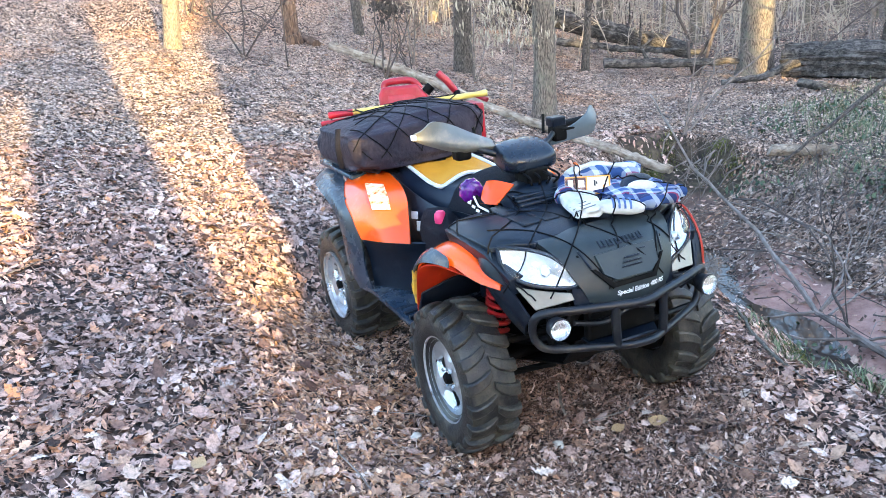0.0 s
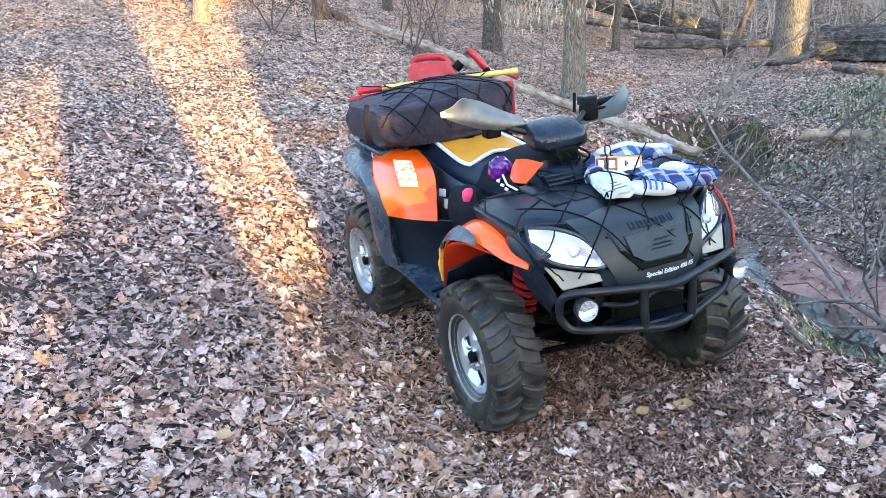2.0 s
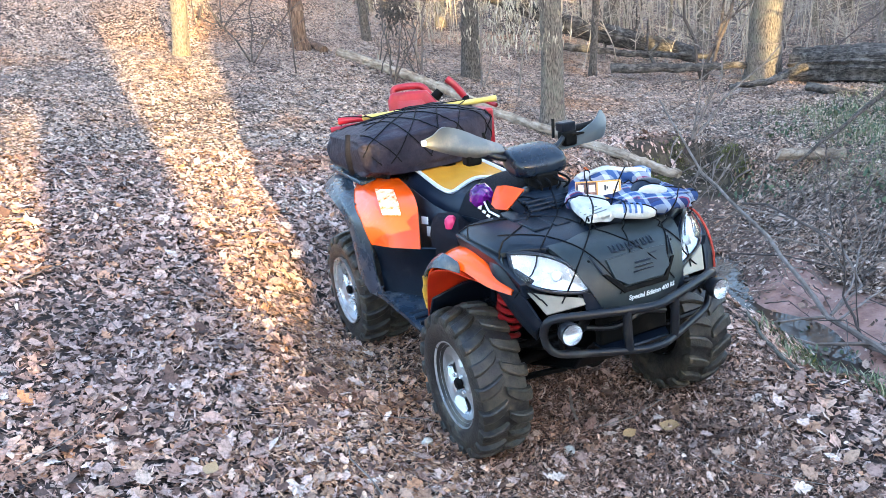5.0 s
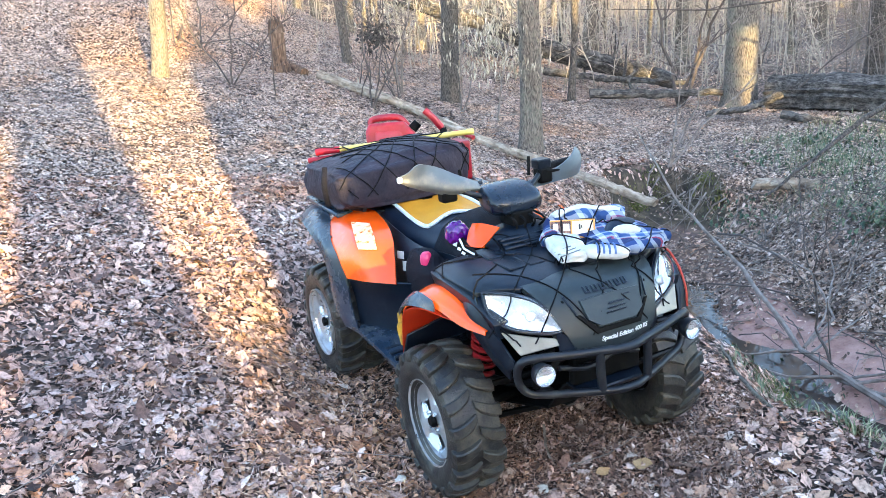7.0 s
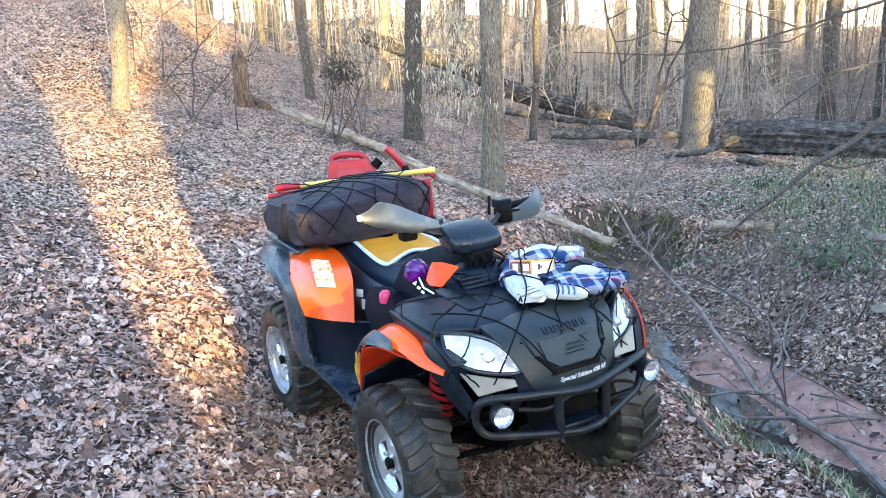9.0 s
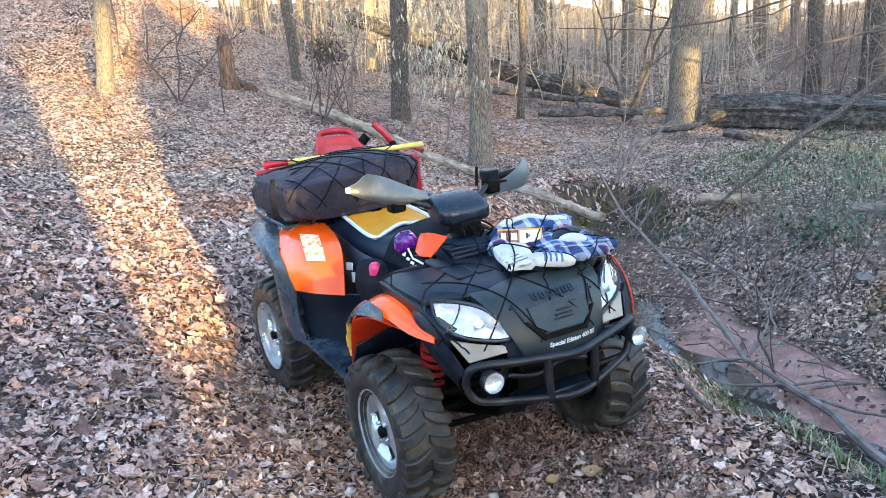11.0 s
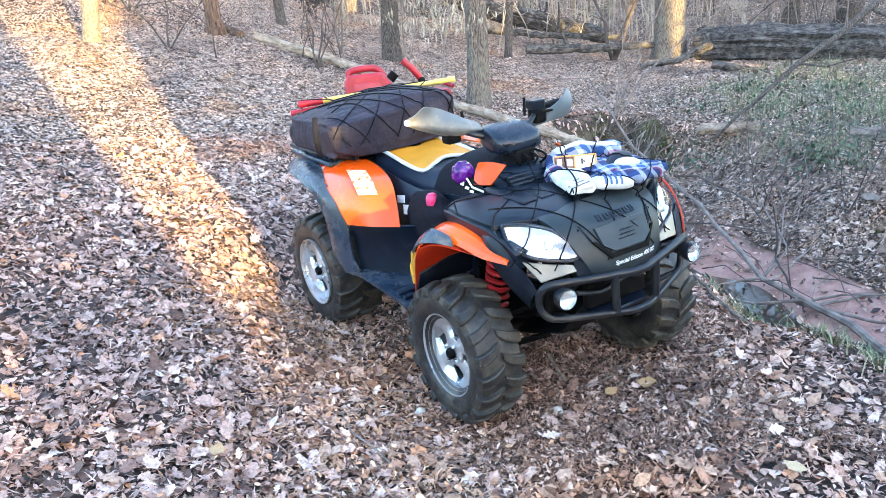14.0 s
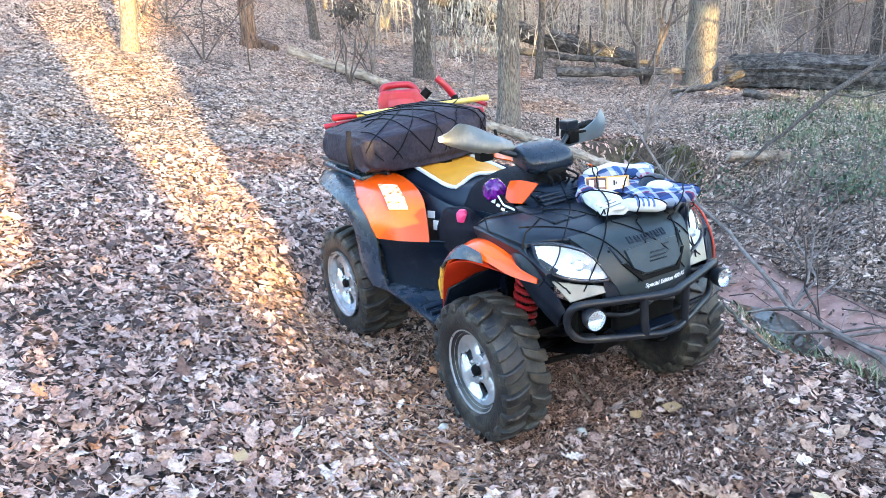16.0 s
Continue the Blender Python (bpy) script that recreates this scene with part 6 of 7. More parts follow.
for k in range(4):
    x, z, h = 0.425 + 0.034 * k, 0.934 - 0.0098 * k, 0.018 if k == 0 else 0.010
    part("badge_bar", plate([(x, -0.2835, z - 0.012), (x + 0.020, -0.2805, z - 0.015), (x + 0.024, -0.2775, z - 0.015 + h), (x + 0.004, -0.2795, z - 0.012 + h)], (0.1, -0.95, 0.25), 0.003), M_LIGHTBAR, atv)
part("console", skin([
    [(0.44, -0.19, 0.925), (0.44, -0.10, 0.965), (0.44, 0, 0.975), (0.44, 0.10, 0.965), (0.44, 0.19, 0.925)],
    [(0.52, -0.19, 0.93), (0.53, -0.10, 0.965), (0.54, 0, 0.97), (0.53, 0.10, 0.965), (0.52, 0.19, 0.93)],
    [(0.58, -0.19, 0.905), (0.60, -0.10, 0.925), (0.61, 0, 0.93), (0.60, 0.10, 0.925), (0.58, 0.19, 0.905)]]), M_BLACK, atv, "black moulded console", solid=0.02)
for k in range(3):
    part("console_step", Geo().box((0.555 + 0.02 * k, -0.15, 0.935 - 0.012 * k), (0.585 + 0.02 * k, 0.13, 0.952 - 0.012 * k)), M_BLACK, atv, bevel=0.006)
pod_rows = []
for x, w, z0, z1 in ((0.30, 0.085, 1.045, 1.115), (0.34, 0.110, 1.022, 1.134), (0.415, 0.122, 1.008, 1.130), (0.475, 0.120, 1.010, 1.104), (0.515, 0.104, 1.022, 1.072)):
    zc, h = (z0 + z1) / 2, (z1 - z0) / 2
    pod_rows.append([(x, w * math.copysign(abs(math.cos(a)) ** 0.45, math.cos(a)), zc + h * math.copysign(abs(math.sin(a)) ** 0.5, math.sin(a))) for a in [2 * math.pi * k / 24 for k in range(24)]])
part("instrument_pod", Geo().loft(pod_rows, closed=True, caps=True), M_GLOSS, atv, "rounded black instrument pod", sub=1, angle=60)
part("pod_stem", Geo().tube([(0.42, 0, 0.93), (0.41, 0, 1.03)], [0.05, 0.04], 14).box((0.44, -0.05, 0.965), (0.52, 0.05, 1.03)), M_DARK, atv, bevel=0.006)
for k in range(4):
    part("cable", Geo().tube(smooth_line([(0.46, -0.06 + 0.04 * k, 1.02), (0.54 + 0.01 * k, -0.05 + 0.04 * k, 1.0), (0.53, -0.04 + 0.03 * k, 0.95)], 4), 0.005, 6), M_CORD, atv)

# handlebar, grips, controls and hand guards
part("handlebar", Geo().tube(smooth_line([(0.265, -0.40, 1.180), (0.30, -0.27, 1.155), (0.38, -0.12, 1.09), (0.40, 0, 1.07), (0.38, 0.12, 1.085), (0.29, 0.27, 1.135), (0.24, 0.42, 1.13)], 5), 0.012, 10), M_STEEL, atv)
for s in (-1, 1):
    part("grip", Geo().tube([(0.265, -0.40, 1.180), (0.297, -0.28, 1.158)] if s < 0 else [(0.24, 0.42, 1.13), (0.285, 0.285, 1.134)], 0.016, 12), M_CORD, atv)
    part("switch_box", Geo().box((0.285, s * 0.235 - 0.035, 1.075), (0.345, s * 0.235 + 0.035, 1.145)), M_DARK, atv, bevel=0.012)
    ry, rz = (0.19, 1.12) if s < 0 else (0.232, 1.138)
    part("reservoir", Geo().box((0.28, s * ry - 0.034, rz), (0.34, s * ry + 0.034, rz + 0.042)), M_BLACK, atv, bevel=0.006)
    part("brake_lever", Geo().tube(smooth_line([(0.325, s * 0.20, 1.13), (0.345 if s > 0 else 0.31, s * 0.27, 1.125 if s > 0 else 1.16), (0.325 if s > 0 else 0.285, s * 0.38, 1.125 if s > 0 else 1.19)], 4), 0.007, 8), M_DARK, atv)
    part("mirror_stub", Geo().tube([(0.32, s * 0.16, 1.12), (0.31, s * 0.17, 1.20)], 0.007, 6), M_DARK, atv)
    rows = [[(0.345, -0.100, 1.100), (0.359, -0.100, 1.115), (0.343, -0.100, 1.130), (0.331, -0.100, 1.141)],
             [(0.350, -0.200, 1.106), (0.372, -0.200, 1.128), (0.362, -0.200, 1.162), (0.324, -0.190, 1.184)],
             [(0.335, -0.280, 1.118), (0.360, -0.280, 1.145), (0.344, -0.290, 1.186), (0.316, -0.280, 1.232)],
             [(0.310, -0.360, 1.148), (0.330, -0.360, 1.168), (0.322, -0.370, 1.208), (0.330, -0.360, 1.255)],
             [(0.298, -0.405, 1.168), (0.312, -0.405, 1.182), (0.308, -0.405, 1.202), (0.317, -0.400, 1.226)],
             [(0.303, -0.436, 1.187), (0.306, -0.436, 1.191), (0.303, -0.436, 1.203), (0.309, -0.436, 1.212)]] if s < 0 else [[(0.293, 0.100, 1.056), (0.293, 0.100, 1.066), (0.294, 0.100, 1.077)],
             [(0.322, 0.200, 1.061), (0.322, 0.200, 1.082), (0.331, 0.200, 1.102)],
             [(0.332, 0.290, 1.071), (0.341, 0.290, 1.104), (0.350, 0.290, 1.136)],
             [(0.337, 0.360, 1.076), (0.361, 0.360, 1.127), (0.355, 0.360, 1.178)],
             [(0.334, 0.410, 1.089), (0.350, 0.410, 1.139), (0.332, 0.400, 1.206)],
             [(0.327, 0.430, 1.127), (0.332, 0.430, 1.154), (0.320, 0.430, 1.179)]]
    part("hand_guard", skin(rows, 4, 3), M_GUARD if s < 0 else M_GUARD_SKY, atv, "smooth grey hand guard", solid=0.006)
part("guard_tab", Geo().box((0.300, -0.451, 1.190), (0.322, -0.431, 1.213)), M_WHITE, atv, "white end tab", bevel=0.004)

# rear rack
rack = part("rear_rack", Geo().tube([(-1.10, -0.40, 0.895), (-1.10, 0.40, 0.895)], 0.014, 8), M_STEEL, atv, "black tubular rear rack")
for y in (-0.40, 0.40):
    part("rack_rail", Geo().tube(smooth_line([(-1.10, y, 0.895), (-0.7, y, 0.905), (-0.46, y * 0.8, 0.905)], 4), 0.014, 8), M_STEEL, rack)
for k in range(5):
    part("rack_bar", Geo().tube([(-1.08 + 0.13 * k, -0.40, 0.90), (-1.08 + 0.13 * k, 0.40, 0.90)], 0.010, 8), M_STEEL, rack)
part("rack_plate", Geo().box((-1.02, -0.45, 0.872), (-0.52, -0.36, 0.896)), M_GREY, rack, bevel=0.008)
part("rack_plate", Geo().box((-1.02, 0.36, 0.872), (-0.52, 0.45, 0.896)), M_GREY, rack, bevel=0.008)
part("tail_lamp", Geo().box((-1.06, -0.30, 0.75), (-1.03, 0.30, 0.80)), M_RED, atv, bevel=0.008)
part("side_sticker", plate([(-0.03, -0.346, 0.800), (0.02, -0.337, 0.806), (0.022, -0.341, 0.772), (-0.028, -0.350, 0.766)], (0.1, -1, 0.1), 0.003), M_LIGHTBAR, atv, "small white warning sticker")
part("side_sticker", plate([(0.012, -0.343, 0.762), (0.058, -0.335, 0.766), (0.062, -0.340, 0.722), (0.016, -0.347, 0.718)], (0.1, -1, 0.1), 0.003), M_LIGHTBAR, atv, "small white warning sticker")

# ---- load on the quad bike ----
def soft_box(lo, hi, bulge, seed, sag=0.02, n=16, power=0.42):
    """A stuffed cloth shape: a rounded box with creases."""
    lo, hi = Vector(lo), Vector(hi)
    c, h = (lo + hi) / 2, (hi - lo) / 2
    rows = []
    for i in range(n + 1):
        t = -math.pi / 2 + math.pi * i / n
        row = []
        for k in range(2 * n):
            a = 2 * math.pi * k / (2 * n)
            p = Vector((math.cos(t) * math.cos(a), math.cos(t) * math.sin(a), math.sin(t)))
            q = Vector([math.copysign(abs(v) ** power, v) for v in p])
            w = noise.noise(p * 2.3 + Vector((seed, 0, 0))) * bulge + noise.noise(p * 6 + Vector((0, seed, 0))) * bulge * 0.5 + noise.noise(p * 13 + Vector((seed, seed, 0))) * bulge * 0.22
            q *= 1 + w
            q.z -= sag * (q.x * q.x + q.y * q.y) if q.z > 0 else 0
            row.append((c.x + q.x * h.x, c.y + q.y * h.y, c.z + q.z * h.z))
        rows.append(row)
    return Geo().loft(rows, closed=True)


bag = thing("cargo_bag", "dusty black cloth duffel bag strapped on the rear rack", "bag", at=(-0.70, -0.06, 0.905))
bag_body = part("bag_body", Geo().add([(x + 0.70, y + 0.06, (z - 0.905) * (1 - 0.20 * min(1, max(0, (0.02 - y) / 0.45))) * (1 - 0.1 * max(0, (-0.7 - x) / 0.3))) for x, y, z in soft_box((-1.02, -0.47, 0.905), (-0.40, 0.29, 1.184), 0.10, 3.0, 0.12, 26, 0.33).v], soft_box((-1.02, -0.47, 0.905), (-0.40, 0.29, 1.184), 0.10, 3.0, 0.12, 26, 0.33).f), M_BAG, bag, sub=1, angle=180)
part("strap", Geo().tube(smooth_line([(0.10, -0.395, 0.215), (0.13, -0.418, 0.15), (0.14, -0.420, 0.08), (0.12, -0.405, 0.02)], 5), 0.014, 6, squash=0.35), M_NYLON, bag, "black webbing strap")

front_bundle = thing("plaid_shirt", "crumpled blue and white plaid flannel shirt on the front lid", "shirt", at=(0.80, 0.20, 0.915))
V0 = Vector((0.80, 0.20, 0.915))


def shifted(geo, o):
    return Geo().add([tuple(Vector(p) - o) for p in geo.v], geo.f)


part("cloth", shifted(soft_box((0.62, 0.10, 0.905), (0.955, 0.41, 0.975), 0.34, 5.0, 0.2, 22, 0.55), V0), M_PLAID, front_bundle, sub=1, angle=180)
part("sleeve", shifted(Geo().tube(smooth_line([(0.90, 0.10, 0.930), (0.95, 0.19, 0.935), (0.955, 0.30, 0.935), (0.90, 0.40, 0.93)], 5), [0.030 + 0.010 * math.sin(k * 1.3) for k in range(16)], 12, squash=0.8), V0), M_PLAID, front_bundle)
part("sleeve", shifted(Geo().tube(smooth_line([(0.70, 0.02, 0.93), (0.63, 0.06, 0.955), (0.60, 0.15, 0.975), (0.63, 0.27, 0.985), (0.70, 0.37, 0.97)], 5), [0.042 + 0.010 * math.sin(k * 1.1) for k in range(21)], 12, squash=0.9), V0), M_PLAID, front_bundle)
part("lining", shifted(Geo().tube(smooth_line([(0.61, 0.08, 1.005), (0.60, 0.17, 1.018), (0.63, 0.26, 1.015), (0.70, 0.35, 1.0)], 5), [0.018 + 0.006 * math.sin(k) for k in range(16)], 12, squash=0.7), V0), M_GLOVE, front_bundle, "white lining turned out")
part("pocket", shifted(Geo().tube(smooth_line([(0.84, 0.18, 0.965), (0.80, 0.26, 0.985), (0.79, 0.34, 0.975)], 4), [0.02, 0.026, 0.03, 0.032, 0.032, 0.03, 0.028, 0.024, 0.016], 12, squash=0.7), V0), M_SEAT, front_bundle, "dark navy folded lining")

carton = thing("small_carton", "small orange, brown and white printed carton", "box", at=(0.72, 0.11, 0.93))
part("carton_body", Geo().box((-0.03, -0.088, 0), (0.03, 0.088, 0.074)), M_CARTON, carton, bevel=0.002)
part("picture", Geo().box((0.0305, -0.086, 0.006), (0.0325, -0.006, 0.068)), M_CARTON_DARK, carton, "dark brown picture panel")
part("pictured_item", Geo().box((0.0326, -0.076, 0.026), (0.0335, -0.056, 0.060)), M_LIGHTBAR, carton, "white pictured bottle")
part("pictured_item", Geo().box((0.0326, -0.036, 0.030), (0.0335, -0.012, 0.058)), M_LIGHTBAR, carton, "white pictured bottle")
for lo, hi in (((-0.087, 0.001), (0.087, 0.006)), ((-0.087, 0.068), (0.087, 0.073)), ((-0.006, 0.006), (-0.001, 0.068)), ((0.081, 0.006), (0.087, 0.068)), ((-0.087, 0.006), (-0.0862, 0.068))):
    part("border", Geo().box((0.0303, lo[0], lo[1]), (0.0322, hi[0], hi[1])), M_CARTON_ORANGE, carton, "orange border")
part("print_bar", Geo().box((0.0305, 0.024, 0.034), (0.0325, 0.031, 0.056)), M_INK, carton)
part("print_bar", Geo().box((0.0305, 0.033, 0.040), (0.0325, 0.038, 0.050)), M_INK, carton)
part("print_bar", Geo().box((0.0305, 0.058, 0.020), (0.0325, 0.064, 0.036)), M_CARTON_ORANGE, carton)
carton.matrix_world = pose(0.715, 0.105, 0.934, 0, -20, -34)
G0 = Vector((0.84, 0.0, 0.91))
socks = thing("rolled_socks", "white knitted socks with blue striped cuffs", "socks", at=G0)


def turned(geo, m):
    return Geo().add([tuple(m @ Vector(p)) for p in geo.v], geo.f)


sock_a = turned(soft_box((-0.14, -0.068, -0.024), (0.14, 0.068, 0.030), 0.16, 21.0, 0.1, 18, 0.62), pose(-0.03, 0.010, 0.030, 0, 2, -20))
part("sock", shifted(sock_a, Vector()), M_GLOVE, socks, sub=1, angle=180)
for k in range(3):
    part("knit_print", Geo().tube([(0.015 + 0.03 * k, -0.075 - 0.006 * k, 0.040), (0.03 + 0.03 * k, -0.045 - 0.006 * k, 0.052), (0.035 + 0.03 * k, -0.015, 0.058)], 0.0022, 5), M_GUARD, socks, "faint grey stitching")
sock_b = turned(soft_box((-0.095, -0.048, -0.022), (0.095, 0.048, 0.030), 0.14, 23.0, 0.1, 16, 0.66), pose(0.105, 0.085, 0.028, -6, 6, 62))
part("sock", sock_b, M_GLOVE, socks, sub=1, angle=180)
mb = pose(0.105, 0.085, 0.028, -6, 6, 62)
for k in range(4):
    ring = [mb @ Vector((-0.03 + 0.021 * k, 0.0485 * math.cos(a), 0.0305 * math.sin(a) + 0.003)) for a in [math.pi * (0.02 + 0.96 * i / 14) for i in range(15)]]
    part("stripe", Geo().tube(ring, 0.0042, 6, caps=True), M_STRIPE, socks, "blue cuff stripe")
part("sock", shifted(Geo().tube(smooth_line([(0.84, 0.20, 0.965), (0.87, 0.25, 0.975), (0.885, 0.30, 0.965)], 4), [0.02, 0.026, 0.03, 0.03, 0.03, 0.028, 0.026, 0.022, 0.014], 12, squash=0.75), G0), M_GLOVE, socks)

bottle = thing("purple_bottle", "shiny purple plastic bottle tucked beside the tank", "bottle", at=(0.40, -0.27, 0.955))
crumpled = Geo()
rows = []
for i in range(19):
    t = -math.pi / 2 + math.pi * i / 18
    rows.append([])
    for k in range(36):
        a = 2 * math.pi * k / 36
        p = Vector((math.cos(t) * math.cos(a), math.cos(t) * math.sin(a), math.sin(t)))
        w = 1 + 0.035 * math.sin(11 * a + 2.5 * math.sin(3 * t)) * math.cos(t) + 0.10 * noise.noise(p * 3.1) + 0.05 * noise.noise(p * 8)
        rows[-1].append((0.050 * p.x * w, 0.050 * p.y * w, 0.056 * p.z * w))
part("bottle_body", crumpled.loft(rows, closed=True), M_PURPLE, bottle, "ribbed shiny purple plastic", angle=35)
part("bottle_neck", Geo().lathe([(0.0, -0.092), (0.018, -0.09), (0.020, -0.066), (0.026, -0.05), (0.0, -0.045)], 20, axis="z"), M_PURPLE, bottle)
bottle.matrix_world = pose(0.408, -0.252, 0.962, 30, 35, 0)
pouch = thing("side_pouch", "black cloth pouch hanging from the tank cover", "pouch", at=(0.22, -0.34, 0.77))
P0 = Vector((0.22, -0.34, 0.77))
part("pouch_body", shifted(soft_box((0.06, -0.375, 0.62), (0.40, -0.25, 0.862), 0.22, 11.0, 0.25, 16, 0.6), P0), M_NYLON, pouch, sub=1, angle=180)
pink = thing("pink_cap", "bright pink rounded bottle cap in the pouch", "cap", at=(0.285, -0.345, 0.850))
part("cap", Geo().lathe([(0.0, 0.022), (0.015, 0.02), (0.026, 0.008), (0.028, -0.01), (0.026, -0.03), (0.0, -0.03)], 24, axis="z"), M_PINK, pink)

can = thing("fuel_can", "red plastic jerry can with a carrying handle", "fuel can", at=(-1.06, 0.06, 0.91))


def can_geo(w, d, h):
    """A flat can with a sloping shoulder, its outline in the wide plane."""
    o = [(-w, 0), (w, 0), (w, h * 0.62), (w * 0.45, h), (-w * 0.86, h), (-w, h * 0.86)]
    return Geo().loft([[(-d, x, z) for x, z in o], [(d, x, z) for x, z in o]], closed=True, caps=True)


part("can_body", can_geo(0.155, 0.065, 0.30), M_RED_PLASTIC, can, bevel=0.018, segments=3)
part("handle", Geo().tube(smooth_line([(0, -0.125, 0.28), (0, -0.11, 0.322), (0, 0.03, 0.324), (0, 0.085, 0.27)], 5), 0.020, 10), M_RED_PLASTIC, can)
part("spout_cap", Geo().tube([(0, 0.11, 0.25), (0, 0.145, 0.285)], [0.028, 0.026], 14), M_DARK, can, "black screw cap")
for s in (-1, 1):
    part("can_panel", Geo().loft([[(s * 0.066, -0.10, 0.06), (s * 0.066, 0.10, 0.06), (s * 0.066, 0.10, 0.18), (s * 0.066, 0.04, 0.25), (s * 0.066, -0.10, 0.25)], [(s * 0.073, -0.08, 0.08), (s * 0.073, 0.08, 0.08), (s * 0.073, 0.08, 0.17), (s * 0.073, 0.03, 0.23), (s * 0.073, -0.08, 0.23)]], closed=True, caps=True), M_RED_PLASTIC, can, bevel=0.004)
for s in (-1, 1):
    for a, b in (((-0.08, 0.09), (0.06, 0.20)), ((-0.08, 0.20), (0.06, 0.09))):
        part("moulded_rib", Geo().tube([(s * 0.074, *a), (s * 0.074, *b)], 0.006, 6), M_RED_PLASTIC, can)
can.matrix_world = pose(-1.08, 0.13, 0.909, 0, -8, -28)
can2 = thing("tool_box", "red plastic case strapped beside the bag", "box", at=(-0.68, 0.345, 0.91))
part("case_body", Geo().box((-0.07, -0.035, 0), (0.07, 0.035, 0.215)), M_RED_PLASTIC, can2, bevel=0.015, segments=3)
part("latch", Geo().box((-0.02, 0.033, 0.14), (0.02, 0.041, 0.18)), M_DARK, can2, bevel=0.002)

rod = thing("long_handled_tool", "yellow fibreglass tool handle with red rubber ends", "tool", at=(-1.02, -0.36, 1.12))
ra, rb = Vector((-1.01, -0.36, 1.125)), Vector((-0.56, 0.375, 1.18))
part("grip", Geo().tube([Vector(), (rb - ra) * 0.10, (rb - ra) * 0.155], [0.020, 0.018, 0.019], 12), M_RED_PLASTIC, rod, "red rubber grip")
part("shaft", Geo().tube([(rb - ra) * 0.15, (rb - ra) * 0.97], 0.0145, 12), M_YELLOW, rod)
part("shaft_end", Geo().tube([(rb - ra) * 0.96, (rb - ra) * 1.0], 0.017, 12), M_YELLOW, rod)
rod.location = ra
rod2 = thing("long_handled_tool", "second tool handle with a red rubber end", "tool", at=(-1.06, -0.39, 1.075))
part("grip", Geo().tube([(0, 0, 0), (0.11, 0.14, 0.02)], [0.018, 0.017], 12), M_RED_PLASTIC, rod2, "red rubber grip")
part("shaft", Geo().tube([(0.105, 0.134, 0.019), (0.16, 0.20, 0.02)], 0.014, 12), M_DARK, rod2)
cutter = thing("bolt_cutter", "red-handled hand tool standing behind the bag", "tool", at=(-0.85, 0.30, 1.10))
part("handle", Geo().tube(smooth_line([(-0.10, -0.02, 0.17), (-0.07, 0.02, 0.12), (-0.05, 0.06, 0.055)], 4), [0.02] * 8 + [0.016], 10), M_RED_PLASTIC, cutter, "red handle")
part("joint", Geo().tube([(-0.05, 0.06, 0.06), (-0.02, 0.06, 0.0)], [0.02, 0.022], 10), M_DARK, cutter)
part("handle", Geo().tube(smooth_line([(-0.03, 0.06, 0.02), (0.06, 0.10, 0.045), (0.16, 0.14, 0.02)], 4), 0.013, 10), M_RED_PLASTIC, cutter, "red handle")
part("head", Geo().tube([(-0.02, 0.06, 0.0), (0.02, 0.07, -0.19)], [0.022, 0.016], 8), M_DARK, cutter)


# ---- elastic nets ----
def surface_tree(objects):
    """All faces of some objects, for laying cords on."""
    dg = bpy.context.evaluated_depsgraph_get()
    v, f = [], []
    for o in objects:
        e = o.evaluated_get(dg)
        me = e.to_mesh()
        k = len(v)
        v += [o.matrix_world @ p.co for p in me.vertices]
        f += [tuple(i + k for i in q.vertices) for q in me.polygons]
        e.to_mesh_clear()
    return BVHTree.FromPolygons(v, f)


bpy.context.view_layer.update()


def net(name, label, objects, centre, cords, radius=0.0034, reach=1.2):
    """Cords drawn tight over things: each runs through directions seen from a centre inside."""
    tree_ = surface_tree(objects)
    t = thing(name, label, "net", at=centre)
    c = Vector(centre)
    for nodes in cords:
        pts = []
        for (a0, b0), (a1, b1) in zip(nodes, nodes[1:]):
            for i in range(7):
                u = i / 7
                th, ph = radians(a0 * (1 - u) + a1 * u), radians(b0 * (1 - u) + b1 * u)
                d = Vector((math.cos(th) * math.cos(ph), math.sin(ph), math.sin(th) * math.cos(ph)))
                hit = tree_.ray_cast(c + d * reach, -d)
                if hit[0] is not None and (hit[0] - c).dot(d) > 0.05:
                    pts.append(hit[0] + d * (radius * 0.8) - c)
        tight = []
        for i in range(len(pts)):
            lo, hi = max(0, i - 3), min(len(pts) - 1, i + 3)
            d = pts[i].normalized()
            mean = (pts[lo] + pts[hi]) / 2
            tight.append(pts[i] if pts[i].length >= mean.length else pts[i] + d * min(mean.length - pts[i].length, 0.03))
        if len(tight) > 3:
            part("cord", Geo().tube(tight, radius, 6), M_CORD, t)
    return t


def mesh_cords(low, high, wide, cell, slope, seed):
    """Two families of slack cords that cross each other: a net of uneven diamonds.
    low to high: turns up from ahead; wide: turns to either side; cell: their spacing, in degrees."""
    q = random.Random(seed)
    cords = []
    for way in (-1, 1):
        reach = wide + slope * (high - low) / 2
        c = -reach + q.uniform(0.3, 0.7) * cell
        while c < reach:
            bend, lag, slack = q.uniform(1.5, 4.5), q.uniform(0, 6.28), q.uniform(-0.06, 0.06)
            cord = []
            for i in range(15):
                up = low + (high - low) * i / 14
                side = c + way * (slope + slack) * (up - (low + high) / 2) + bend * math.sin(up * 0.07 + lag)
                if abs(side) <= wide:
                    cord.append((up, side))
            if len(cord) > 1:
                cords.append(cord)
            c += cell * q.uniform(0.8, 1.2)
    return cords


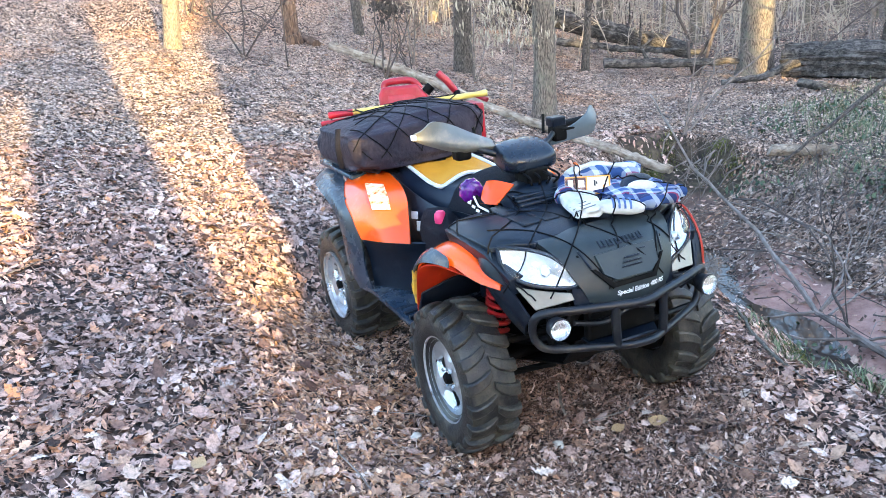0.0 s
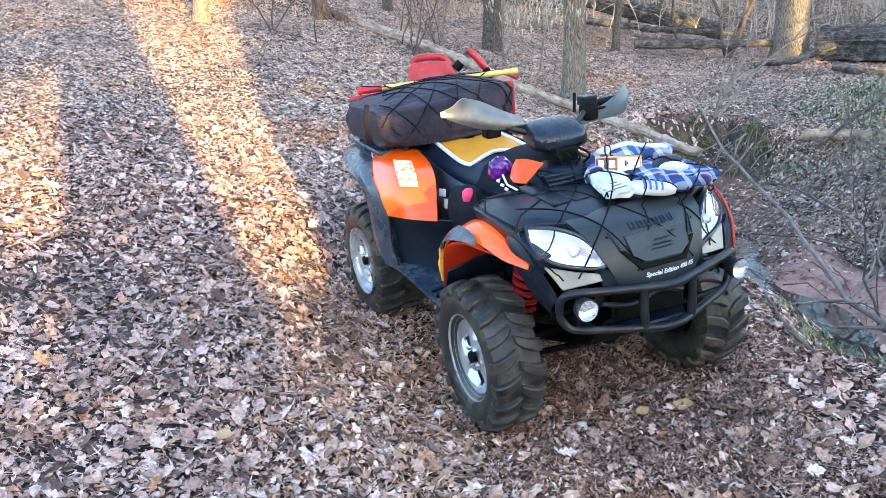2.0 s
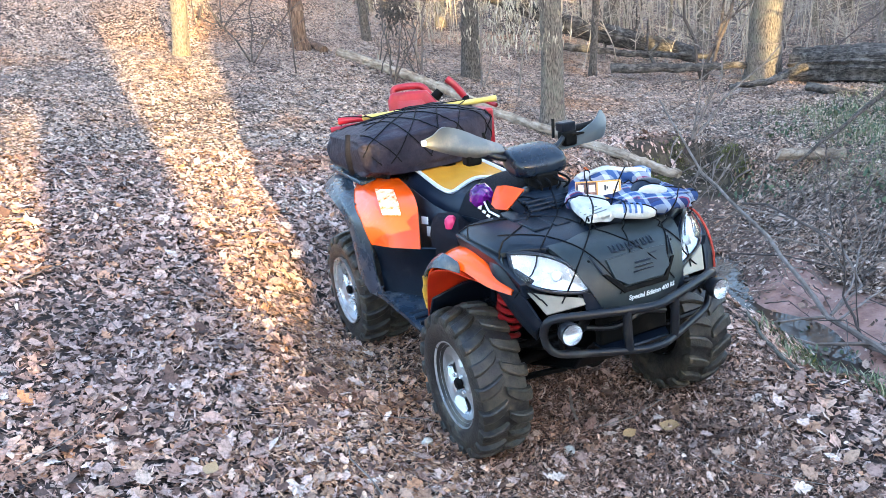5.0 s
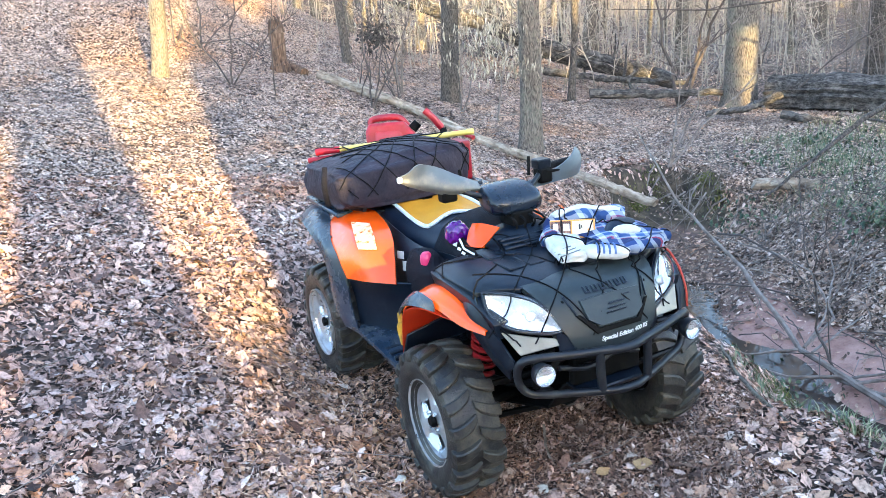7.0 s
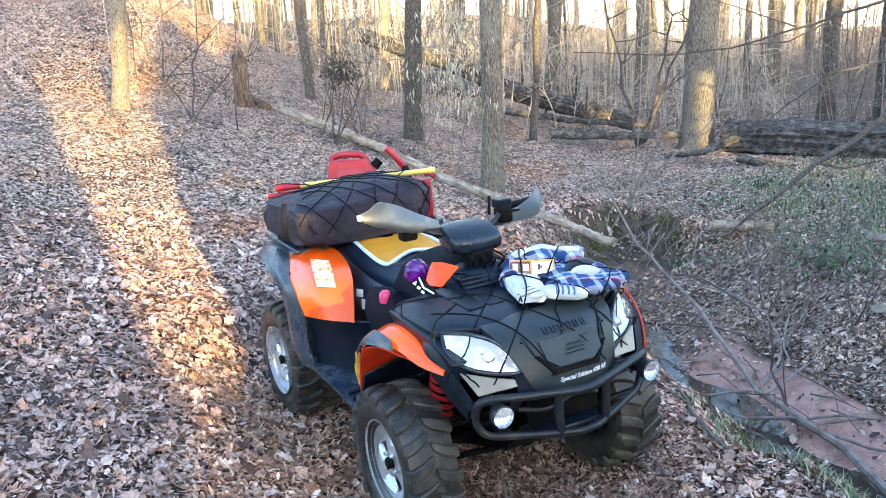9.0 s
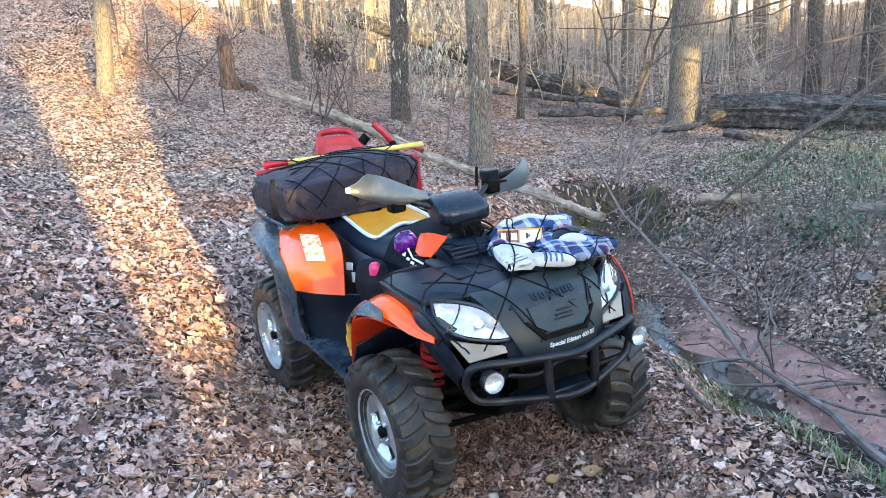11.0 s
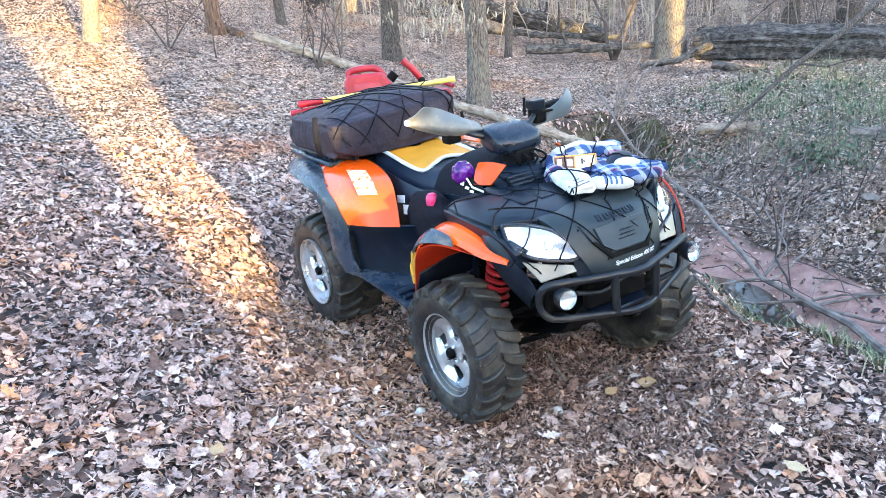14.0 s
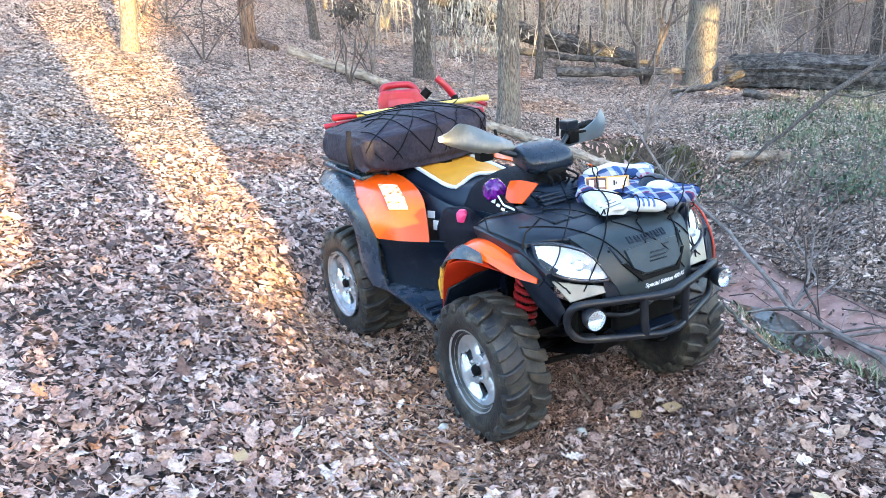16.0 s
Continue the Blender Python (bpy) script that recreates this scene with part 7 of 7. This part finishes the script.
front_objs = [o for o in atv.children if o.name.split(".")[0] in ("nose_panel", "front_lid", "headlight", "cheek_panel", "lower_nose_trim", "console")]
front_objs += [*front_bundle.children, *carton.children, *socks.children]
net("cargo_net", "black elastic net stretched over the nose and lid", front_objs, (0.72, 0.0, 0.66), mesh_cords(8, 142, 62, 26, 0.56, 15), 0.0029)
net("cargo_net", "black elastic net stretched over the duffel bag", [*bag.children, *rod.children, *rod2.children], (-0.70, -0.06, 0.96), mesh_cords(4, 156, 60, 23, 0.6, 8), 0.0030)


# ---- water ----
m_water, n, l, p = shader("creek_water")
p.inputs["Base Color"].default_value = (0.055, 0.042, 0.034, 1)
p.inputs["Roughness"].default_value = 0.04
p.inputs["IOR"].default_value = 1.33
co = n.new("ShaderNodeTexCoord")
rip = node(n, "ShaderNodeTexNoise", Scale=9.0, Detail=3.0)
l.new(co.outputs["Object"], rip.inputs["Vector"])
bp = node(n, "ShaderNodeBump", Strength=0.12, Distance=0.02)
l.new(rip.outputs[0], bp.inputs["Height"])
l.new(bp.outputs[0], p.inputs["Normal"])
rows = [[(q[0], q[1] - 0.6, -0.418), (q[0], q[1], -0.418), (q[0], q[1] + 0.6, -0.418)] for q in smooth_line([(u, v, 0) for u, v in CREEK], 6)]
tagged(part("water", Geo().loft(rows), m_water), "shallow clear creek water reflecting the sky", "water", kind="structure")

# ---- leaf litter ----
def leaf_shape(kind):
    """Stations along the rib: (along, half width, droop) of an oak-like, a toothed and a plain leaf."""
    return {"oak": [(0, 0.015, 0), (0.16, 0.10, 0.01), (0.28, 0.27, 0.03), (0.38, 0.13, 0.02), (0.52, 0.36, 0.05), (0.63, 0.16, 0.02), (0.76, 0.27, 0.04), (0.88, 0.09, 0.02), (1.0, 0.01, 0.03)],
            "maple": [(0, 0.015, 0), (0.10, 0.17, 0.02), (0.24, 0.38, 0.05), (0.36, 0.27, 0.02), (0.52, 0.42, 0.06), (0.64, 0.22, 0.02), (0.78, 0.21, 0.03), (0.9, 0.07, 0.04), (1.0, 0.01, 0.05)],
            "plain": [(0, 0.012, 0), (0.2, 0.19, 0.02), (0.45, 0.30, 0.04), (0.7, 0.24, 0.03), (1.0, 0.01, 0.02)],
            "simple": [(0, 0.08, 0), (0.5, 0.34, 0.05), (1.0, 0.04, 0.02)]}[kind]


def leaf_template(kind):
    if kind == "chip":
        return np.array([(-0.5, -0.05, 0.0), (-0.16, -0.25, 0.08), (0.30, -0.17, 0.03), (0.55, 0.08, 0.0), (0.06, 0.25, 0.07), (-0.34, 0.17, 0.02)]), np.array([(0, 1, 2, 5), (5, 2, 3, 4)])
    if kind == "scrap":
        return np.array([(-0.5, 0, 0.0), (-0.05, -0.24, 0.06), (0.5, 0.03, 0.0), (0.06, 0.26, 0.05)]), np.array([(0, 1, 2, 3)])
    if kind == "strip":
        return np.array([(-0.5, -0.05, 0.0), (0.0, -0.07, 0.03), (0.5, 0.0, 0.0), (0.0, 0.06, 0.03)]), np.array([(0, 1, 2, 3)])
    st = leaf_shape(kind)
    v = []
    for u, w, d in st:
        v += [(u - 0.5, -w, d), (u - 0.5, 0, 0), (u - 0.5, w, d)]
    f = []
    for i in range(len(st) - 1):
        a = 3 * i
        f += [(a, a + 1, a + 4, a + 3), (a + 1, a + 2, a + 5, a + 4)]
    return np.array(v), np.array(f)


def scatter_leaves(name, label, xy, kind, size, seed, lift, category="leaves", tilt=0.30, material=M_LEAF):
    r = np.random.RandomState(seed)
    n = len(xy)
    tv, tf = leaf_template(kind)
    s = size * r.uniform(0.55, 1.35, n)
    curl, fold = r.normal(0.0, 1.3, n), r.uniform(-1.2, 3.0, n)
    V = np.repeat(tv[None], n, 0)
    V[:, :, 2] = V[:, :, 2] * fold[:, None] + curl[:, None] * 0.38 * (V[:, :, 0] ** 2) + 0.25 * r.normal(0, 1, n)[:, None] * V[:, :, 0] * V[:, :, 1]
    V[:, :, 1] += 0.25 * r.normal(0, 1, n)[:, None] * V[:, :, 0] ** 2
    V *= s[:, None, None]
    e = 0.05
    X, Y = xy[:, 0], xy[:, 1]
    Z = ground_z(X, Y)
    sx, sy = (ground_z(X + e, Y) - Z) / e, (ground_z(X, Y + e) - Z) / e
    a, b, c = r.uniform(0, 2 * np.pi, n), r.normal(0, tilt, n) + 0, r.normal(0, tilt, n)
    ca, sa = np.cos(a)[:, None], np.sin(a)[:, None]
    z1 = V[:, :, 2] + V[:, :, 0] * np.tan(np.clip(b, -1, 1))[:, None] + V[:, :, 1] * np.tan(np.clip(c, -1, 1))[:, None]
    x1, y1 = V[:, :, 0] * ca - V[:, :, 1] * sa, V[:, :, 0] * sa + V[:, :, 1] * ca
    P = np.stack([X[:, None] + x1, Y[:, None] + y1, Z[:, None] + z1 + x1 * np.clip(sx, -1.5, 1.5)[:, None] + y1 * np.clip(sy, -1.5, 1.5)[:, None] + r.uniform(lift[0], lift[1], n)[:, None]], -1)
    F = (tf[None] + (np.arange(n) * len(tv))[:, None, None]).reshape(-1, 4)
    return tagged(new(name, mesh_from_arrays(name, P.reshape(-1, 3), F, material)), label, category, kind="stuff")


def strewn(seed, n, x0, x1, y0, y1, keep=0.45, bank=0.75):
    """Places for leaves, few of them on the sand of the creek."""
    r = np.random.RandomState(seed)
    xy = np.stack([r.uniform(x0, x1, n), r.uniform(y0, y1, n)], -1)
    d = creek_distance(xy[:, 0], xy[:, 1])
    dense = 0.6 + 0.4 * (np.sin(2.3 * xy[:, 0] + 1.3 * xy[:, 1]) * np.sin(1.9 * xy[:, 1] - 0.8 * xy[:, 0] + 2) > -0.35)
    bare = 1 - 0.93 * (np.hypot((xy[:, 0] + 2.55) / 0.66, (xy[:, 1] - 3.36) / 0.52) < 1)
    over = (xy[:, 1] > 2.0) & (xy[:, 0] > -2.6) & (d < 1.3)
    p = np.where(d < 0.34, 0.10 + 0.6 * step((-0.35 - xy[:, 0]) / 0.5), np.where(d < 0.5, keep, 1.0)) * dense * bare * np.where(over, bank, 1.0)
    return xy[r.uniform(0, 1, n) < p]


def mulch_share(xy):
    """How far the litter turns to finer, darker mulch: under the quad bike and before its front wheels."""
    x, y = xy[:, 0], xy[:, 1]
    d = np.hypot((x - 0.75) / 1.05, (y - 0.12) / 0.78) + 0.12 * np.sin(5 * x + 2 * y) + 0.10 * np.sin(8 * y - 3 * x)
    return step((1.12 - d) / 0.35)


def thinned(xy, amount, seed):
    """Fewer whole leaves where the litter is mulch."""
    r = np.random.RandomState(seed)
    return xy[r.uniform(0, 1, len(xy)) > amount * mulch_share(xy)]


NEAR = (-3.4, 3.2, -3.2, 3.8)


def on_bank(xy):
    return (xy[:, 1] > 1.95 - 0.17 * xy[:, 0]) & (xy[:, 0] > -2.9)


def near_litter(label, xy, kind, size, seed, lift, tilt=0.3, keep=1.0):
    """One kind of leaf over the near ground; those on the far bank are damper and darker."""
    b = on_bank(xy)
    ob = scatter_leaves("leaf_litter", label, xy[~b], kind, size, seed, lift, tilt=tilt)
    r = np.random.RandomState(seed + 900)
    far = xy[b]
    far = far[r.uniform(0, 1, len(far)) < keep]
    scatter_leaves("leaf_litter", "damp brown dead leaves on the far creek bank", far, kind, size * 0.85, seed + 500, lift, tilt=tilt, material=M_LEAF_BANK)
    return ob


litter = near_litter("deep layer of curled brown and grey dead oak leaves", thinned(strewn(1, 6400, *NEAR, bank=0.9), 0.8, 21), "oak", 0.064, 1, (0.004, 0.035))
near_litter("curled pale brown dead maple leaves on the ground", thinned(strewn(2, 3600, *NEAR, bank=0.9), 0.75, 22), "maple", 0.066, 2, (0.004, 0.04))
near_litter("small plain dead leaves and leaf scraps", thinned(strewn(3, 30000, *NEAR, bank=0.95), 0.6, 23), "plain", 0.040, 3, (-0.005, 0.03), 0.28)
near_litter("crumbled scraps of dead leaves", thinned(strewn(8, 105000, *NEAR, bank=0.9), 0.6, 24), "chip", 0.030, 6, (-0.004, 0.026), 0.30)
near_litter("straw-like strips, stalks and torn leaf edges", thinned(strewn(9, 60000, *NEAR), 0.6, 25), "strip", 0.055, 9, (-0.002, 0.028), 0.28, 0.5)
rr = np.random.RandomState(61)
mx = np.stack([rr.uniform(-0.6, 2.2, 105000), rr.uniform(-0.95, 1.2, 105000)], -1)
mx = mx[rr.uniform(0, 1, len(mx)) < 0.9 * mulch_share(mx)]
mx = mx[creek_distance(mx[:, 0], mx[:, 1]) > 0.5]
scatter_leaves("leaf_mulch", "dark brown fine leaf mulch about the wheels", mx[::2], "chip", 0.019, 62, (0.002, 0.034), tilt=0.42, material=M_MULCH)
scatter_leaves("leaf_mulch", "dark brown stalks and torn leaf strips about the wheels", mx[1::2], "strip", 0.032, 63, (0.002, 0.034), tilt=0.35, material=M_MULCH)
# strip of tan scraps laid on from the sun streak's end as warm tint
tx = np.stack([rr.uniform(-0.9, 2.1, 12000), rr.normal(0, 0.30, 12000)], -1)
tx[:, 1] += -0.80 - 0.20 * np.maximum(tx[:, 0], 0)
scatter_leaves("leaf_litter", "fine dry tan leaf scraps, tinted warm where the sun streak fades", tx[::2], "chip", 0.026, 64, (0.008, 0.034), tilt=0.4, material=M_LEAF_SUN_TAN)
scatter_leaves("leaf_litter", "straw-coloured strips, tinted warm where the sun streak fades", tx[1::2], "strip", 0.042, 65, (0.008, 0.034), tilt=0.3, material=M_LEAF_SUN_TAN)
kx = np.stack([rr.uniform(-3.0, 2.6, 70000), rr.uniform(1.9, 4.2, 70000)], -1)
kd = creek_distance(kx[:, 0], kx[:, 1])
kx = kx[on_bank(kx) & (kd > 0.36) & (np.hypot((kx[:, 0] + 2.55) / 0.62, (kx[:, 1] - 3.36) / 0.48) > 1)]
scatter_leaves("leaf_litter", "small damp leaf scraps thick on the far creek bank", kx, "scrap", 0.034, 68, (0.0, 0.024), tilt=0.3, material=M_LEAF_BANK)
bx = np.stack([rr.uniform(-2.2, 3.0, 9000), rr.uniform(0.9, 3.4, 9000)], -1)
bx = bx[creek_distance(bx[:, 0], bx[:, 1]) < 0.36]
scatter_leaves("leaf_litter", "dark sodden leaves on the creek sand", bx[::8], "chip", 0.022, 66, (0.002, 0.012), tilt=0.2, material=M_MULCH)
scatter_leaves("leaf_litter", "pale leaves dropped on the creek sand", bx[1::26], "plain", 0.05, 67, (0.004, 0.016), tilt=0.2, material=M_LEAF)
far_xy = np.concatenate([strewn(4, 250000, -9.5, -3.4, -3.5, 7.5), strewn(5, 50000, -3.4, 2.5, 3.8, 8.5), strewn(6, 60000, -18, -9.5, -5, 12), strewn(13, 85000, -12.6, -9.5, -3.5, 4.2), strewn(7, 26000, -9.5, -2, 7.5, 13), strewn(12, 16000, -3.4, -2.0, -3.5, 3.8)])
scatter_leaves("leaf_litter", "dead leaves covering the wooded slope", far_xy, "scrap", 0.039, 5, (0.0, 0.028), tilt=0.22, material=M_LEAF_FAR)
behind_xy = np.concatenate([strewn(10, 60000, 3.0, 8.5, -6.5, 4.5), strewn(11, 30000, -3.4, 3.2, -6.5, -3.2)])
scatter_leaves("leaf_litter", "dead leaves covering the trail", behind_xy, "scrap", 0.075, 12, (0.0, 0.035), tilt=0.3)

# the leaves nearest to the trail, one by one
shapes = []
for k, kind in enumerate(("oak", "oak", "maple", "plain", "maple", "oak")):
    r = np.random.RandomState(40 + k)
    v, f = leaf_template(kind)
    v = v.copy()
    v[:, 2] = v[:, 2] * r.uniform(-0.5, 1.8) + r.normal(0, 0.35) * v[:, 0] ** 2 + 0.2 * r.normal() * v[:, 0] * v[:, 1]
    shapes.append(mesh_from_arrays("leaf", v, f, M_LEAF_ONE))
r = random.Random(31)
for k in range(300):
    x, y = r.uniform(0.2, 2.2), r.uniform(-2.2, 0.9)
    if abs(x - 0.65) < 0.3 and 0.3 < abs(y) < 0.65:
        x += 0.6
    o = new("leaf", shapes[k % 6])
    o.parent = litter
    s = r.uniform(0.045, 0.09)
    o.matrix_world = pose(x, y, gz(x, y) + r.uniform(0.018, 0.042), r.gauss(0, 17), r.gauss(0, 17), r.uniform(0, 360)) @ Matrix.Diagonal((s, s, s, 1))

# twigs strewn about, thickest on the far bank
g = Geo()
for k in range(860):
    far = k < 480
    x, y = (r.uniform(-2.6, 1.6), r.uniform(2.35, 4.3)) if far else (r.uniform(-7, 2.5), r.uniform(-2.5, 5.5))
    z, a, n = gz(x, y) + 0.012, r.uniform(0, 6.28), r.uniform(0.1, 0.5)
    up = abs(r.gauss(0, 0.16)) if far else abs(r.gauss(0, 0.03))
    m = (x + n * 0.5 * math.cos(a), y + n * 0.5 * math.sin(a))
    e = (x + n * math.cos(a + 0.25), y + n * math.sin(a + 0.25))
    g.tube([(x, y, z), (*m, max(gz(*m) + 0.012, z) + up * 0.6), (*e, gz(*e) + 0.015 + up)], [0.0032, 0.0026, 0.0012], 4, caps=False)
tagged(part("twig_litter", g, M_TWIG), "tangle of thin dark twigs on the creek bank", "twigs", kind="stuff")

# grass and small green plants on the banks
g = Geo()


def tuft(x, y, n, h, spread):
    for _ in range(n):
        bx, by = x + r.gauss(0, spread), y + r.gauss(0, spread)
        z, a, t = gz(bx, by), r.uniform(0, 6.28), h * r.uniform(0.5, 1.2)
        dx, dy, w = math.cos(a), math.sin(a), 0.0035
        p = [(bx - dy * w, by + dx * w, z), (bx + dy * w, by - dx * w, z), (bx + dx * t * 0.3 + dy * w * 0.8, by + dy * t * 0.3 - dx * w * 0.8, z + t * 0.6), (bx + dx * t * 0.3 - dy * w * 0.8, by + dy * t * 0.3 + dx * w * 0.8, z + t * 0.6), (bx + dx * t * 0.75, by + dy * t * 0.75, z + t * 0.85)]
        g.add(p, [(0, 1, 2, 3), (3, 2, 4)])


for k in range(330):
    x, y = r.uniform(-3.4, 0.9), r.uniform(3.7, 7.4)
    if r.random() < 0.12 + 0.4 * step((y - 4.2) / 1.5) + (0.3 if x > -1.4 else 0):
        tuft(x, y, 16, 0.10, 0.13)
for k in range(300):
    x, y = r.uniform(-3.2, 0.6), 4.6 + 2.8 * r.random()
    if y > 4.6 + 0.9 * math.sin(1.7 * x + 1):
        tuft(x, y, 13, 0.12, 0.18)
for k in range(30):
    x = 0.45 + 1.5 * k / 29
    tuft(x + r.uniform(-0.05, 0.05), 1.32 - 0.22 * (x - 0.45) + r.uniform(-0.06, 0.07), 20, 0.085, 0.045)
for k in range(70):
    x, y = r.uniform(-2.3, 0.3), r.uniform(3.5, 5.2)
    if math.sin(2.6 * x + 1.1 * y) > -0.2:
        tuft(x, y, 14, 0.13, 0.10)
tagged(part("grass", g, M_GRASS), "sparse green grass and moss on the creek banks", "grass", kind="stuff")

g = Geo()
for x, y, k in ((0.43, 1.62, 26), (0.55, 1.50, 22), (0.30, 1.70, 12), (0.45, 2.98, 18), (0.95, 1.28, 16), (-2.85, 3.30, 30), (-2.95, 3.55, 26), (-2.5, 3.75, 24), (-2.2, 3.70, 16)):
    for _ in range(k):
        tuft(x + r.gauss(0, 0.06), y + r.gauss(0, 0.05), 14, 0.035, 0.03)
tagged(part("moss", g, M_MOSS), "yellow-green moss on the eroded creek bank", "moss", kind="stuff")

patches = [(-1.07, 4.59), (-1.25, 4.2), (-0.7, 4.0), (-1.9, 4.5), (0.35, 1.66), (-0.35, 3.65), (-0.15, 4.9), (-0.9, 5.4), (-2.0, 5.0)]
gxy = np.concatenate([np.stack([rr.normal(px, 0.20, 90), rr.normal(py, 0.16, 90)], -1) for px, py in patches])
scatter_leaves("green_plants", "low green-leaved plants scattered on the creek bank", gxy, "plain", 0.028, 70, (0.01, 0.07), category="plants", tilt=0.6, material=M_GREEN)
clumps = [(-0.73, 3.96, 0.15), (-0.83, 4.48, 0.20), (-0.62, 3.62, 0.11), (-2.2, 5.55, 0.26), (-2.72, 5.55, 0.14), (-2.48, 4.54, 0.16), (-1.8, 3.55, 0.14), (-1.85, 5.8, 0.25), (-0.38, 3.55, 0.10), (-1.35, 5.0, 0.2)]
cxy = np.concatenate([np.stack([rr.normal(px, w * 1.2, 130), rr.normal(py, w, 130)], -1) for px, py, w in clumps])
scatter_leaves("green_plants", "thick clumps of low green plants beyond the creek", cxy, "plain", 0.030, 71, (0.01, 0.10), category="plants", tilt=0.7, material=M_GREEN)


def stone(x, y, size, label, seed, material):
    """A worn flattish stone, half sunk in the litter."""
    q = random.Random(seed)
    rows = []
    for i in range(9):
        t = -math.pi / 2 + math.pi * i / 8
        rows.append([])
        for k in range(14):
            a = 2 * math.pi * k / 14
            p = Vector((math.cos(t) * math.cos(a), math.cos(t) * math.sin(a), math.sin(t)))
            w = 1 + 0.35 * noise.noise(p * 1.4 + Vector((seed, 0, 0))) + 0.12 * noise.noise(p * 4 + Vector((0, seed, 0)))
            rows[-1].append((p.x * size[0] * w, p.y * size[1] * w, p.z * size[2] * w))
    ob = part("stone", Geo().loft(rows, closed=True), material, angle=50)
    ob.matrix_world = pose(x, y, gz(x, y) + 0.024, q.uniform(-8, 8), q.uniform(-8, 8), q.uniform(0, 360))
    return tagged(ob, label, "stone", "stones")


M_STONE = surface("pale_quartz_stone", [(0.35, (0.44, 0.38, 0.30)), (0.6, (0.62, 0.56, 0.47))], 30, 0.6, bump=0.3, fine=120, dirt=(0.25, 0.2, 0.15), dirt_scale=12, dirt_amount=0.0)
stone(0.57, -0.68, (0.026, 0.020, 0.018), "small white quartz stone in the leaves", 1, M_STONE)
stone(0.93, -0.23, (0.026, 0.018, 0.016), "small white quartz stone in the leaves", 2, M_STONE)
M_FLAT_STONE = surface("dull_tan_stone", [(0.35, (0.17, 0.135, 0.105)), (0.6, (0.28, 0.235, 0.19))], 24, 0.8, bump=0.4, fine=110, dirt=(0.12, 0.09, 0.06), dirt_scale=9, dirt_amount=0.2)
stone(0.14, 3.20, (0.10, 0.055, 0.016), "flat pale stone lying on the far bank", 3, M_FLAT_STONE)
M_GOLD_LEAF = leaf_material("ochre_leaf", [(0.0, (0.50, 0.32, 0.15)), (1.0, (0.64, 0.47, 0.27))], random_source="object")
for k, (x, y, size, turn) in enumerate(((1.03, 0.18, 0.085, 30), (1.79, 0.13, 0.085, 200), (0.98, 0.02, 0.06, 80), (0.52, -1.52, 0.07, 140))):
    v, f = leaf_template("plain")
    v = v.copy()
    v[:, 2] = v[:, 2] * 2.2 + 0.5 * v[:, 0] ** 2
    v[:, 1] *= 1.5
    ob = new("fallen_leaf", mesh_from_arrays("fallen_leaf", v, f, M_GOLD_LEAF))
    ob.matrix_world = pose(x, y, gz(x, y) + 0.036, 8, -6, turn) @ Matrix.Diagonal((size, size, size, 1))
    tagged(ob, "curled ochre leaf lying on the brown litter", "leaf", "single bright leaves")
